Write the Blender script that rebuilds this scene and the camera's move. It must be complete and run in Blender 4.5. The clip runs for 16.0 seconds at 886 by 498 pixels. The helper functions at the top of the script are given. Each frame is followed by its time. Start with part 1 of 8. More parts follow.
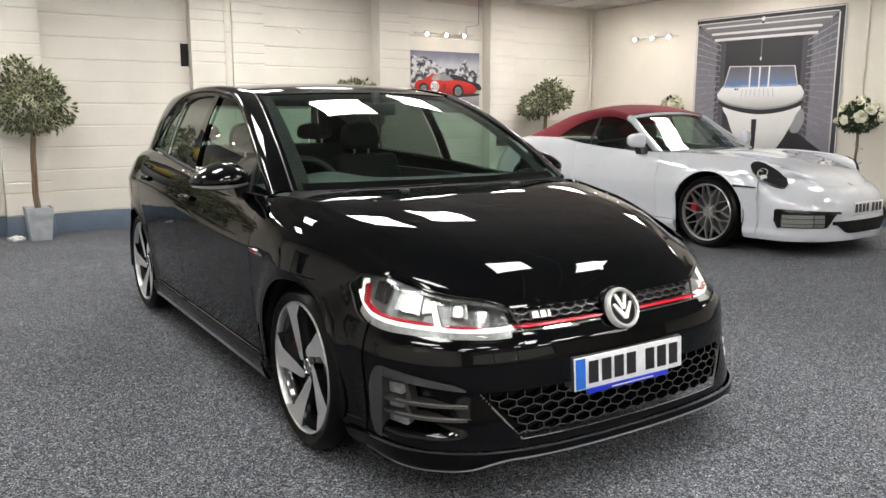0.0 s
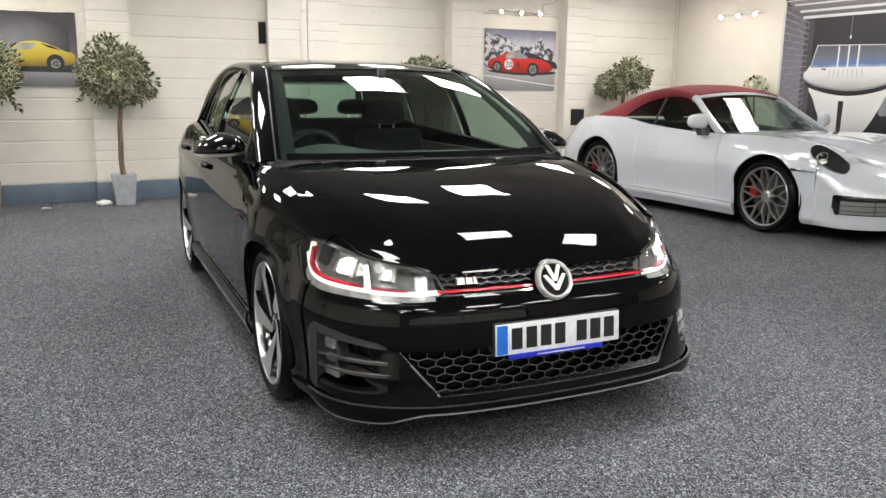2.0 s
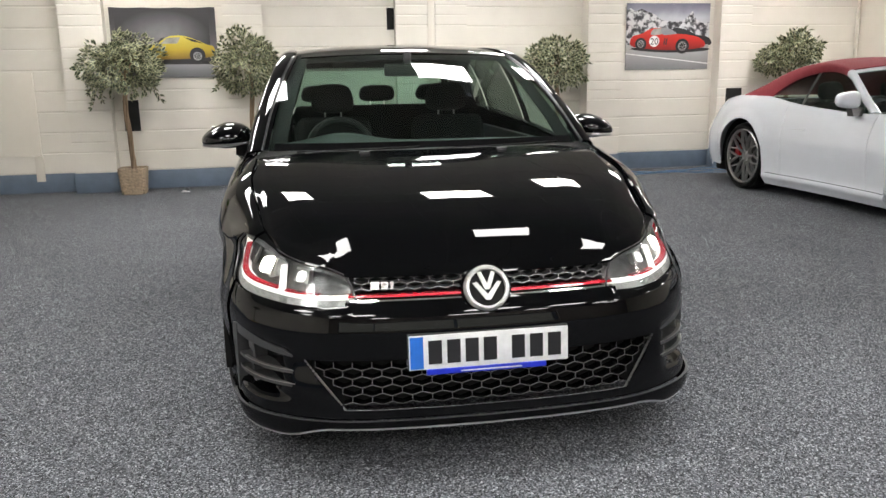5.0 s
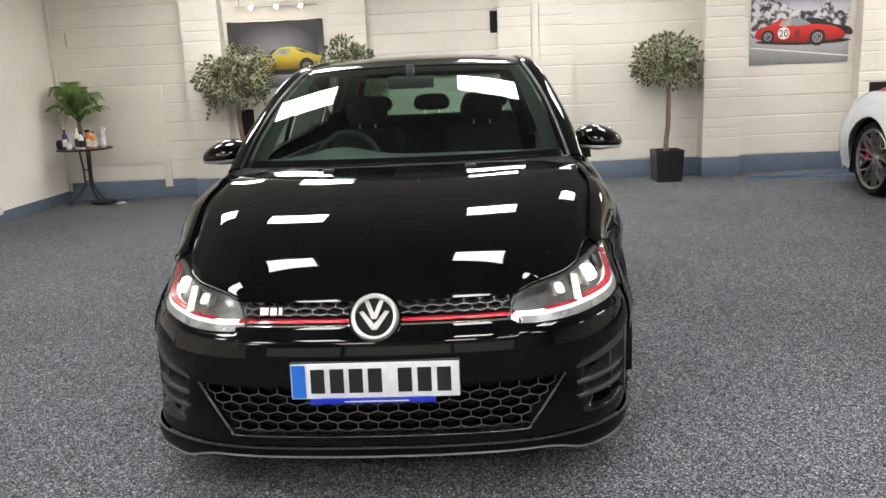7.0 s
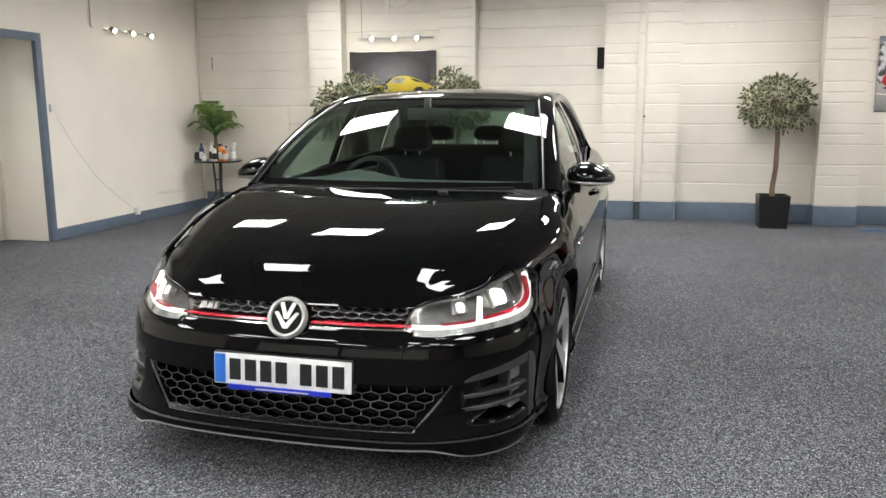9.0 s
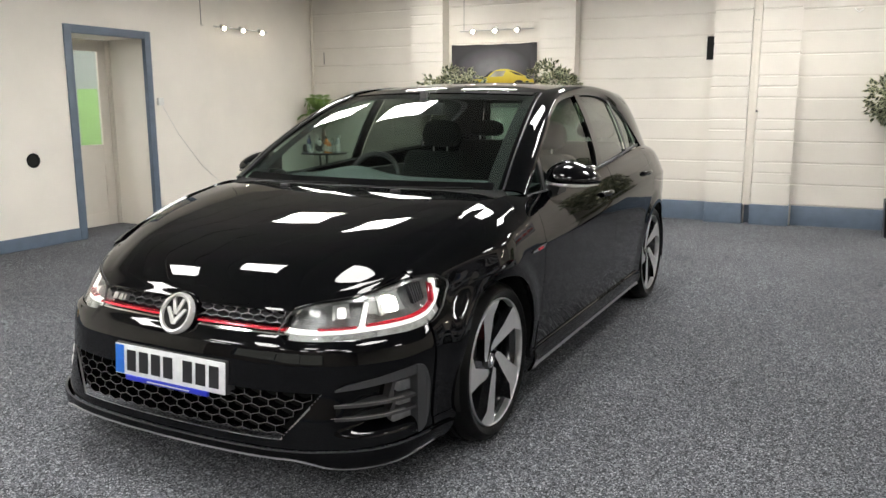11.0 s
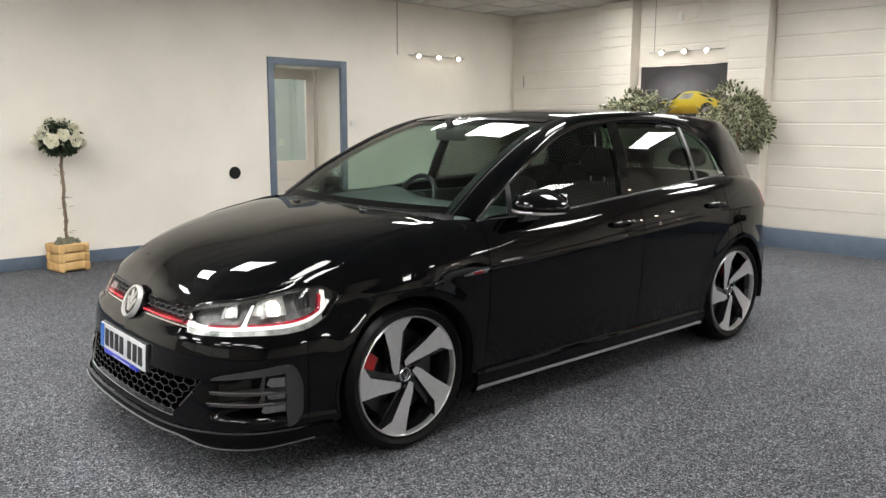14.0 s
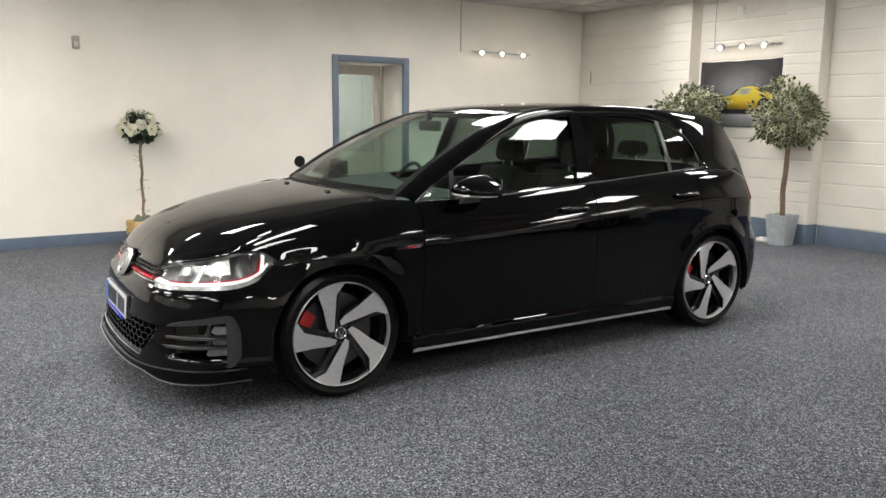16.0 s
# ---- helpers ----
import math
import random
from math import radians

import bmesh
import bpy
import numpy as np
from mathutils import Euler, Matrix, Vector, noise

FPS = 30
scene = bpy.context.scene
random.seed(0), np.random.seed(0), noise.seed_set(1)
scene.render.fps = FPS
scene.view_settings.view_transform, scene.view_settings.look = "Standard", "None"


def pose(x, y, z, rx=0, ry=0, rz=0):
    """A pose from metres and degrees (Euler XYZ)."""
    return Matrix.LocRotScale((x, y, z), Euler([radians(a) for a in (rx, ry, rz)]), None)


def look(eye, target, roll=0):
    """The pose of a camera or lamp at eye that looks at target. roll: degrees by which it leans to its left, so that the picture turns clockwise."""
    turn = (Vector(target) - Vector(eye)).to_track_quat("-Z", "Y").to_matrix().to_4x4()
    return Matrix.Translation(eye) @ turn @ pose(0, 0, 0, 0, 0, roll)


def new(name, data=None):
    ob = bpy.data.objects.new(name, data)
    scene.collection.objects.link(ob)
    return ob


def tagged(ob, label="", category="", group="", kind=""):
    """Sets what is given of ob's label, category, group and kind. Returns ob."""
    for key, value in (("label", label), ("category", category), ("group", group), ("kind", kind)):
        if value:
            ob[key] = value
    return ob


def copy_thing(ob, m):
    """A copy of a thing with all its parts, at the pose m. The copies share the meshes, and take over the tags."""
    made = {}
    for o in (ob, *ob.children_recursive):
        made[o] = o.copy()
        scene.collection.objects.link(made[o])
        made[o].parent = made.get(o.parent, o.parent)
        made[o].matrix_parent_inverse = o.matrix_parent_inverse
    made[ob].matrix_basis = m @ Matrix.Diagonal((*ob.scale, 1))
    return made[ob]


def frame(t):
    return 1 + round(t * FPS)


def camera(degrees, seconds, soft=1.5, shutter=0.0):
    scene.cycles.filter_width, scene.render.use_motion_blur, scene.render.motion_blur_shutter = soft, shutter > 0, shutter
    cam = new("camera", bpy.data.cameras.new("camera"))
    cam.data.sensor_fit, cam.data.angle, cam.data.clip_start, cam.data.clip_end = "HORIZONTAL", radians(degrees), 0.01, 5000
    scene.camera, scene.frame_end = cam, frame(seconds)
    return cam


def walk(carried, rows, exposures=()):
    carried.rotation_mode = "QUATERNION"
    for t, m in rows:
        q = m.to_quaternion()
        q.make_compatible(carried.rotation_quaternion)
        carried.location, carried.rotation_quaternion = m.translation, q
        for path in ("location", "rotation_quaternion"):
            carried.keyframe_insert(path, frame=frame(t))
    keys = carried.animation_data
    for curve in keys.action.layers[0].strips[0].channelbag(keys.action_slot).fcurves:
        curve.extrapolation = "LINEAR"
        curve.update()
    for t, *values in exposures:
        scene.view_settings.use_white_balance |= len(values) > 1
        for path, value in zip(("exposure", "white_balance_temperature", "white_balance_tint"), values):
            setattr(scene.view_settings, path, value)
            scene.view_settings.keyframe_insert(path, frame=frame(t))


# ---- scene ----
cam = camera(58.6, 16.0)
PATH = [
    (0, (-2.066, -2.67, 1.283), (-0.953, -1.045, 0.941), 0.0),
    (0.5, (-1.914, -2.733, 1.276), (-0.856, -1.075, 0.914), 0.2),
    (1, (-1.821, -2.828, 1.277), (-0.824, -1.137, 0.894), 0.4),
    (1.5, (-1.717, -3.011, 1.259), (-0.787, -1.285, 0.865), 0.7),
    (2, (-1.615, -3.121, 1.275), (-0.751, -1.361, 0.88), 0.6),
    (2.5, (-1.465, -3.126, 1.279), (-0.669, -1.335, 0.88), 0.8),
    (3, (-1.241, -3.123, 1.283), (-0.517, -1.303, 0.879), 0.8),
    (3.5, (-1.089, -3.119, 1.273), (-0.446, -1.272, 0.854), 0.9),
    (4, (-0.929, -3.186, 1.257), (-0.37, -1.312, 0.837), 0.6),
    (6.5, (-0.05, -3.134, 1.325), (0.021, -1.186, 0.879), -2.8),
    (7, (0.252, -3.133, 1.325), (0.201, -1.18, 0.896), -2.6),
    (7.5, (0.482, -3.218, 1.333), (0.323, -1.265, 0.929), -2.0),
    (8, (0.685, -3.319, 1.348), (0.421, -1.373, 0.971), -1.3),
    (8.5, (0.927, -3.317, 1.342), (0.561, -1.383, 0.987), -0.6),
    (9, (1.123, -3.284, 1.322), (0.666, -1.369, 0.974), -0.2),
    (11.5, (2.156, -2.601, 1.335), (1.174, -0.9, 0.957), -0.6),
    (12, (2.318, -2.377, 1.342), (1.208, -0.76, 0.951), -1.2),
    (12.5, (2.555, -2.211, 1.342), (1.327, -0.679, 0.958), -1.4),
    (13, (2.805, -2.126, 1.344), (1.482, -0.668, 0.99), -1.1),
    (13.5, (3.053, -2.103, 1.35), (1.656, -0.711, 1.018), -0.4),
    (14, (3.286, -2.06, 1.366), (1.833, -0.722, 1.049), 0.2),
    (14.5, (3.519, -1.91, 1.359), (2.017, -0.626, 1.049), 0.6),
    (15, (3.72, -1.847, 1.354), (2.173, -0.618, 1.043), 0.7),
    (15.5, (3.963, -1.811, 1.366), (2.366, -0.65, 1.049), 0.5),
    (16, (4.18, -1.643, 1.352), (2.535, -0.554, 1.022), 0.6),
]
walk(cam, [(t, look(eye, target, roll)) for t, eye, target, roll in PATH])

# ---- light: ceiling panels and spots light the closed showroom, the sky only fills what lies outside ----
world = bpy.data.worlds.new("world")
scene.world = world
world.use_nodes = True
world.node_tree.nodes["Background"].inputs["Color"].default_value = (0.6, 0.65, 0.7, 1)
world.node_tree.nodes["Background"].inputs["Strength"].default_value = 0.3
scene.view_settings.exposure = 0.0
PANEL_GLOW, SPOT_GLOW, LAMP_GLOW = 35.5, 60.0, 14.0


# ---- materials ----
class Nodes:
    """A material's node tree, with short ways to add and join nodes."""

    def __init__(self, name):
        self.mat = bpy.data.materials.new(name)
        self.mat.use_nodes = True
        self.tree = self.mat.node_tree
        self.bsdf = self.tree.nodes["Principled BSDF"]
        self.out = self.tree.nodes["Material Output"]

    def add(self, kind, **settings):
        node = self.tree.nodes.new(kind)
        for key, value in settings.items():
            if key == "operation":
                node.operation = value
            elif key == "feature":
                node.feature = value
            elif key == "data_type":
                node.data_type = value
            elif key == "blend_type":
                node.blend_type = value
            else:
                node.inputs[key.replace("_", " ")].default_value = value
        return node

    def join(self, a, b):
        self.tree.links.new(a, b)

    def coords(self, scale=(1, 1, 1)):
        tc = self.add("ShaderNodeTexCoord")
        mp = self.add("ShaderNodeMapping", Scale=scale)
        self.join(tc.outputs["Object"], mp.inputs["Vector"])
        return mp.outputs["Vector"]

    def noise(self, scale, detail=4, vec=None, rough=0.55):
        n = self.add("ShaderNodeTexNoise", Scale=scale, Detail=detail, Roughness=rough)
        self.join(vec or self.coords(), n.inputs["Vector"])
        return n.outputs["Fac"]

    def ramp(self, fac, stops):
        r = self.tree.nodes.new("ShaderNodeValToRGB")
        els = r.color_ramp.elements
        while len(els) < len(stops):
            els.new(0.5)
        for el, (pos, col) in zip(els, stops):
            el.position = pos
            el.color = (*col, 1) if len(col) == 3 else col
        self.join(fac, r.inputs["Fac"])
        return r.outputs["Color"]

    def bump(self, fac, strength=0.2, distance=0.01):
        b = self.add("ShaderNodeBump", Strength=strength, Distance=distance)
        self.join(fac, b.inputs["Height"])
        self.join(b.outputs["Normal"], self.bsdf.inputs["Normal"])
        return b

    def set(self, **values):
        for key, value in values.items():
            self.bsdf.inputs[key.replace("_", " ")].default_value = value
        return self


def grey(v):
    return (v, v, v)


def plain(name, colour, rough=0.5, metal=0.0, coat=0.0, vary=0.08, scale=30.0, bump=0.0, spec=0.5):
    """A surface with light grain in colour and gloss."""
    n = Nodes(name)
    f = n.noise(scale)
    lo = tuple(max(0, c * (1 - vary)) for c in colour)
    hi = tuple(min(1, c * (1 + vary)) for c in colour)
    n.join(n.ramp(f, [(0.3, lo), (0.7, hi)]), n.bsdf.inputs["Base Color"])
    n.join(n.ramp(n.noise(scale * 0.21), [(0.3, grey(max(0, rough * 0.9))), (0.7, grey(min(1, rough * 1.1)))]), n.bsdf.inputs["Roughness"])
    n.set(Metallic=metal, Coat_Weight=coat, Coat_Roughness=0.03, Specular_IOR_Level=spec)
    if bump:
        n.bump(f, bump, 0.004)
    return n.mat


def glow(name, colour, strength):
    n = Nodes(name)
    n.set(Base_Color=(0.8, 0.8, 0.8, 1), Emission_Color=(*colour, 1), Emission_Strength=strength)
    return n.mat


def pane(name, tint, ior=1.5, rough=0.0):
    """Thin glass: tinted see-through with a fresnel gloss."""
    n = Nodes(name)
    clear = n.add("ShaderNodeBsdfTransparent", Color=(*tint, 1))
    gloss = n.add("ShaderNodeBsdfGlossy", Color=(1, 1, 1, 1), Roughness=rough)
    lw = n.add("ShaderNodeLayerWeight", Blend=0.5)
    pw = n.add("ShaderNodeMath", operation="POWER")
    n.join(lw.outputs["Facing"], pw.inputs[0])
    pw.inputs[1].default_value = 5.0
    ma = n.add("ShaderNodeMath", operation="MULTIPLY_ADD")
    n.join(pw.outputs[0], ma.inputs[0])
    base = ((ior - 1) / (ior + 1)) ** 2
    ma.inputs[1].default_value, ma.inputs[2].default_value = 0.9 - base, base
    mix = n.add("ShaderNodeMixShader")
    n.join(ma.outputs[0], mix.inputs["Fac"])
    n.join(clear.outputs["BSDF"], mix.inputs[1])
    n.join(gloss.outputs["BSDF"], mix.inputs[2])
    n.join(mix.outputs["Shader"], n.out.inputs["Surface"])
    return n.mat


def carpet_material():
    n = Nodes("grey_carpet")
    vec = n.coords()
    broad = n.noise(0.9, 3, vec)
    tuft = n.add("ShaderNodeTexVoronoi", Scale=215.0)
    clump = n.add("ShaderNodeTexVoronoi", Scale=78.0)
    n.join(vec, tuft.inputs["Vector"])
    n.join(vec, clump.inputs["Vector"])
    col = n.ramp(tuft.outputs["Color"], [(0.10, (0.014, 0.0143, 0.016)), (0.38, (0.046, 0.048, 0.054)), (0.60, (0.104, 0.108, 0.120)), (0.77, (0.190, 0.196, 0.212)), (0.90, (0.36, 0.37, 0.39))])
    lump = n.add("ShaderNodeMix", data_type="RGBA", blend_type="MULTIPLY")
    lump.inputs["Factor"].default_value = 1.0
    n.join(col, lump.inputs[6])
    n.join(n.ramp(clump.outputs["Color"], [(0.2, grey(0.78)), (0.8, grey(1.22))]), lump.inputs[7])
    mul = n.add("ShaderNodeMix", data_type="RGBA", blend_type="MULTIPLY")
    mul.inputs["Factor"].default_value = 1.0
    n.join(lump.outputs[2], mul.inputs[6])
    n.join(n.ramp(broad, [(0.3, grey(0.86)), (0.7, grey(1.1))]), mul.inputs[7])
    n.join(mul.outputs[2], n.bsdf.inputs["Base Color"])
    n.set(Roughness=0.95, Specular_IOR_Level=0.12)
    return n.mat


def wall_material(name, colour, stain=0.06):
    n = Nodes(name)
    vec = n.coords()
    big = n.noise(1.3, 4, vec)
    lo = tuple(c * (1 - stain) for c in colour)
    hi = tuple(min(1, c * (1 + stain * 0.4)) for c in colour)
    n.join(n.ramp(big, [(0.3, lo), (0.65, hi)]), n.bsdf.inputs["Base Color"])
    n.set(Roughness=0.62, Specular_IOR_Level=0.35)
    n.bump(n.noise(90.0, 5, vec), 0.12, 0.004)
    return n.mat


def leaf_material(name, dark, pale, share=0.5):
    n = Nodes(name)
    info = n.add("ShaderNodeNewGeometry")
    col = n.ramp(info.outputs["Random Per Island"], [(0.0, dark), (share, tuple(c * 1.35 for c in dark)), (min(0.99, share + 0.06), pale), (1.0, tuple(min(1, c * 1.25) for c in pale))])
    n.join(col, n.bsdf.inputs["Base Color"])
    n.set(Roughness=0.5, Specular_IOR_Level=0.4)
    return n.mat


def wood_material(name, a, b, scale=18.0):
    n = Nodes(name)
    f = n.noise(scale, 5, n.coords((1, 1, 0.12)))
    n.join(n.ramp(f, [(0.3, a), (0.7, b)]), n.bsdf.inputs["Base Color"])
    n.set(Roughness=0.65)
    n.bump(f, 0.25, 0.004)
    return n.mat


M_CARPET = carpet_material()
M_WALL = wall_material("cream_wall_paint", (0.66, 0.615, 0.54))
# the same cream, raised in colour to stand in for light on the west side
M_WALLWEST = wall_material("brightened_cream_wall_paint", (0.82, 0.775, 0.70))
M_WALLSOUTH = wall_material("brown_grey_wall_paint", (0.28, 0.25, 0.22))
M_BLOCK = wall_material("cream_painted_block", (0.68, 0.64, 0.575), 0.08)
M_SKIRT = plain("slate_blue_gloss_paint", (0.115, 0.15, 0.20), 0.38, vary=0.1, scale=8)
M_CEIL = plain("white_ceiling_tile", (0.6, 0.59, 0.56), 0.9, vary=0.05, scale=80, bump=0.2)
M_TBAR = plain("white_ceiling_grid", (0.78, 0.77, 0.74), 0.5)
M_PANEL = glow("lit_ceiling_panel", (1.0, 0.985, 0.955), PANEL_GLOW)
M_SPOT = glow("lit_spot_bulb", (1.0, 0.9, 0.72), SPOT_GLOW)
M_STEEL = plain("brushed_steel", (0.55, 0.54, 0.52), 0.3, 1.0)
M_DARK = plain("black_void", (0.006, 0.006, 0.006), 0.9)
M_WHITE = plain("white_plastic", (0.72, 0.71, 0.67), 0.4)
M_SCREW = plain("dull_screw_metal", (0.22, 0.21, 0.2), 0.5, 0.6)

M_BLACKPAINT = plain("gloss_black_car_paint", (0.0010, 0.0011, 0.0015), 0.3, 0.0, 1.0, vary=0.02, scale=3, spec=0.0)
M_BLACKPAINT.node_tree.nodes["Principled BSDF"].inputs["Coat IOR"].default_value = 1.37
M_BLACKPAINT.node_tree.nodes["Principled BSDF"].inputs["Coat Roughness"].default_value = 0.02
M_SATIN = plain("satin_black_plastic", (0.028, 0.028, 0.029), 0.32, vary=0.15, scale=120)
M_GREYTRIM = plain("dark_grey_trim", (0.03, 0.031, 0.033), 0.34, vary=0.12, scale=90, spec=0.4)
M_MATTE = plain("matte_black_plastic", (0.005, 0.005, 0.005), 0.7, vary=0.2, scale=60, spec=0.2)
M_RUBBER = plain("black_tyre_rubber", (0.004, 0.004, 0.004), 0.36, vary=0.25, scale=60, bump=0.25, spec=0.12)
M_CHROME = plain("chrome", (0.82, 0.82, 0.81), 0.06, 1.0, vary=0.02)
M_DIAMOND = plain("diamond_turned_alloy", (0.74, 0.74, 0.74), 0.34, 0.75, vary=0.06, scale=60)
M_RIMSLATE = plain("slate_grey_alloy", (0.37, 0.365, 0.355), 0.34, 0.8)
M_RIMEDGE = plain("turned_rim_edge", (0.66, 0.66, 0.66), 0.35, 0.8)
M_BADGE = plain("bright_badge_chrome", (0.56, 0.56, 0.54), 0.24, 0.4)
M_RIMBLACK = plain("gloss_black_alloy", (0.008, 0.008, 0.009), 0.16, 0.0, 0.8)
M_RIMGREY = plain("satin_grey_alloy", (0.34, 0.33, 0.32), 0.3, 0.9)
M_DISC = plain("brake_disc_steel", (0.10, 0.10, 0.10), 0.35, 1.0, vary=0.15, scale=80)
M_RED = plain("red_caliper_paint", (0.5, 0.012, 0.015), 0.3, 0.0, 0.5)
M_REDLINE = plain("red_trim_strip", (0.42, 0.014, 0.028), 0.25, 0.0, 0.6)
M_SCREEN = pane("windscreen_glass", (0.62, 0.73, 0.67))
M_SIDEGLASS = pane("side_window_glass", (0.52, 0.64, 0.58))
M_PRIVACY = pane("tinted_rear_glass", (0.20, 0.23, 0.21))
M_REARGLASS = pane("rear_window_glass", (0.36, 0.50, 0.43))
M_LENS = pane("headlamp_lens", (0.93, 0.95, 0.96), 1.4)
M_LAMPSILVER = plain("headlamp_reflector", (0.42, 0.42, 0.40), 0.3, 0.7, vary=0.2, scale=30)
M_LIP = plain("black_splitter_plastic", (0.003, 0.003, 0.0035), 0.16, vary=0.2, scale=50, spec=0.14)
M_FOG = plain("fog_lamp_lens", (0.24, 0.245, 0.25), 0.25, 0.2, 0.5, vary=0.2, scale=40)
M_LIPEDGE = plain("pale_satin_edge", (0.30, 0.30, 0.31), 0.36, 0.6)
M_INTAKETRIM = plain("pale_intake_trim", (0.62, 0.62, 0.62), 0.3, 0.5)
# lighter grey for the mesh front edges, highlights put into the colour
M_MESHEDGE = plain("mesh_edge_highlight", (0.11, 0.11, 0.112), 0.32, 0.2, vary=0.25, scale=60)
M_LAMPDARK = plain("headlamp_bezel", (0.34, 0.34, 0.33), 0.3, 0.9, vary=0.4, scale=25)
M_LAMPBOWL = plain("headlamp_interior", (0.12, 0.12, 0.117), 0.3, 0.5, vary=0.4, scale=40)
M_LEDWHITE = glow("lit_running_lamp", (1.0, 0.95, 0.82), LAMP_GLOW)
M_LEDSOFT = glow("lit_lamp_guide", (1.0, 0.96, 0.86), 0.9)
M_LAMPFLOOR = plain("pale_lamp_plastic", (0.27, 0.27, 0.258), 0.28, 0.35, vary=0.3, scale=45)
M_LEDBAND = glow("lit_running_lamp_band", (1.0, 0.96, 0.86), 0.30)
# grey tone carries the light caught by the intake mesh
M_RADIATOR = plain("radiator_mesh_sheen", (0.20, 0.20, 0.19), 0.5, 0.2, vary=0.5, scale=180)
M_TAIL = plain("red_tail_lens", (0.35, 0.01, 0.012), 0.1, 0.0, 1.0)
M_SEAT = plain("black_seat_cloth", (0.007, 0.007, 0.008), 0.85, vary=0.3, scale=140, bump=0.2)
M_DASH = plain("soft_grey_dashboard", (0.065, 0.078, 0.077), 0.6, vary=0.2, scale=160)
M_PLATE = plain("white_number_plate", (0.72, 0.73, 0.74), 0.3)
M_PLATEBLUE = plain("blue_plate_band", (0.02, 0.15, 0.6), 0.3)
M_HOLDER = plain("blue_plate_holder", (0.012, 0.03, 0.5), 0.35)
M_INK = plain("black_plate_ink", (0.01, 0.01, 0.012), 0.4)
M_WHITEPAINT = plain("gloss_white_car_paint", (0.58, 0.60, 0.64), 0.15, 0.0, 1.0, vary=0.02, scale=3)
M_REDCLOTH = plain("dark_red_canvas", (0.17, 0.010, 0.018), 0.85, vary=0.25, scale=220, bump=0.25)

M_BAYTRUNK = wood_material("braided_trunk_bark", (0.11, 0.07, 0.04), (0.27, 0.19, 0.12))
M_PALM = leaf_material("palm_leaf", (0.03, 0.10, 0.02), (0.10, 0.22, 0.05), 0.6)
M_ROSE = plain("cream_silk_petal", (0.78, 0.76, 0.62), 0.7, vary=0.1, scale=60)
M_ZINC = plain("pale_zinc_pot", (0.42, 0.44, 0.46), 0.45, 0.3, vary=0.15, scale=12)
M_BASKET = plain("woven_cane", (0.34, 0.26, 0.18), 0.8, vary=0.3, scale=40, bump=0.3)
M_BLACKPOT = plain("black_planter", (0.01, 0.01, 0.011), 0.35)
M_PINE = wood_material("orange_pine", (0.46, 0.27, 0.09), (0.66, 0.45, 0.20), 9)
M_SOIL = plain("dry_moss", (0.05, 0.06, 0.04), 0.95, vary=0.5, scale=90, bump=0.4)
M_MOSS = plain("grey_green_moss", (0.17, 0.18, 0.13), 0.95, vary=0.5, scale=70, bump=0.4)
M_IRON = plain("black_iron", (0.012, 0.012, 0.012), 0.4)
M_BLUECABLE = plain("blue_cable", (0.06, 0.14, 0.26), 0.5)
M_RAG = plain("white_rag", (0.62, 0.61, 0.58), 0.9, bump=0.3)
M_BAG = plain("black_fabric_bag", (0.012, 0.012, 0.014), 0.8, bump=0.3)


# ---- mesh helpers ----
def build(name, verts, faces, mat, parent=None, label="", angle=40.0, smooth=True):
    """One mesh object from vertices and faces."""
    me = bpy.data.meshes.new(name)
    me.from_pydata([tuple(v) for v in verts], [], faces)
    me.validate()
    if smooth and me.polygons:
        me.polygons.foreach_set("use_smooth", [True] * len(me.polygons))
        me.set_sharp_from_angle(angle=radians(angle))
    me.materials.append(mat)
    ob = new(name, me)
    if parent is not None:
        ob.parent = parent
    if label:
        ob["label"] = label
    return ob


def part(name, bm, mat, parent=None, label="", angle=40.0, smooth=True):
    """A bmesh as one mesh object under a thing or a part."""
    me = bpy.data.meshes.new(name)
    bm.normal_update()
    bm.to_mesh(me)
    bm.free()
    if smooth and me.polygons:
        me.polygons.foreach_set("use_smooth", [True] * len(me.polygons))
        me.set_sharp_from_angle(angle=radians(angle))
    me.materials.append(mat)
    ob = new(name, me)
    if parent is not None:
        ob.parent = parent
    if label:
        ob["label"] = label
    return ob


def thing(name, m, label, category, group="", kind=""):
    ob = new(name)
    ob.empty_display_size = 0.1
    ob.matrix_world = m
    return tagged(ob, label, category, group, kind)


def box_bm(x0, x1, y0, y1, z0, z1, bevel=0.0, bm=None, seg=2):
    bm = bm or bmesh.new()
    m = Matrix.Translation(((x0 + x1) / 2, (y0 + y1) / 2, (z0 + z1) / 2)) @ Matrix.Diagonal((abs(x1 - x0), abs(y1 - y0), abs(z1 - z0), 1))
    made = bmesh.ops.create_cube(bm, size=1.0, matrix=m)
    if bevel > 0:
        edges = list({e for v in made["verts"] for e in v.link_edges})
        bmesh.ops.bevel(bm, geom=edges, offset=bevel, segments=seg, affect="EDGES", profile=0.6)
    return bm


def cone_bm(m, r0, r1, depth, seg=24, bm=None):
    bm = bm or bmesh.new()
    bmesh.ops.create_cone(bm, cap_ends=True, segments=seg, radius1=r0, radius2=r1, depth=depth, matrix=m)
    return bm


def ball_bm(m, r, u=16, v=10, bm=None):
    bm = bm or bmesh.new()
    bmesh.ops.create_uvsphere(bm, u_segments=u, v_segments=v, radius=r, matrix=m)
    return bm


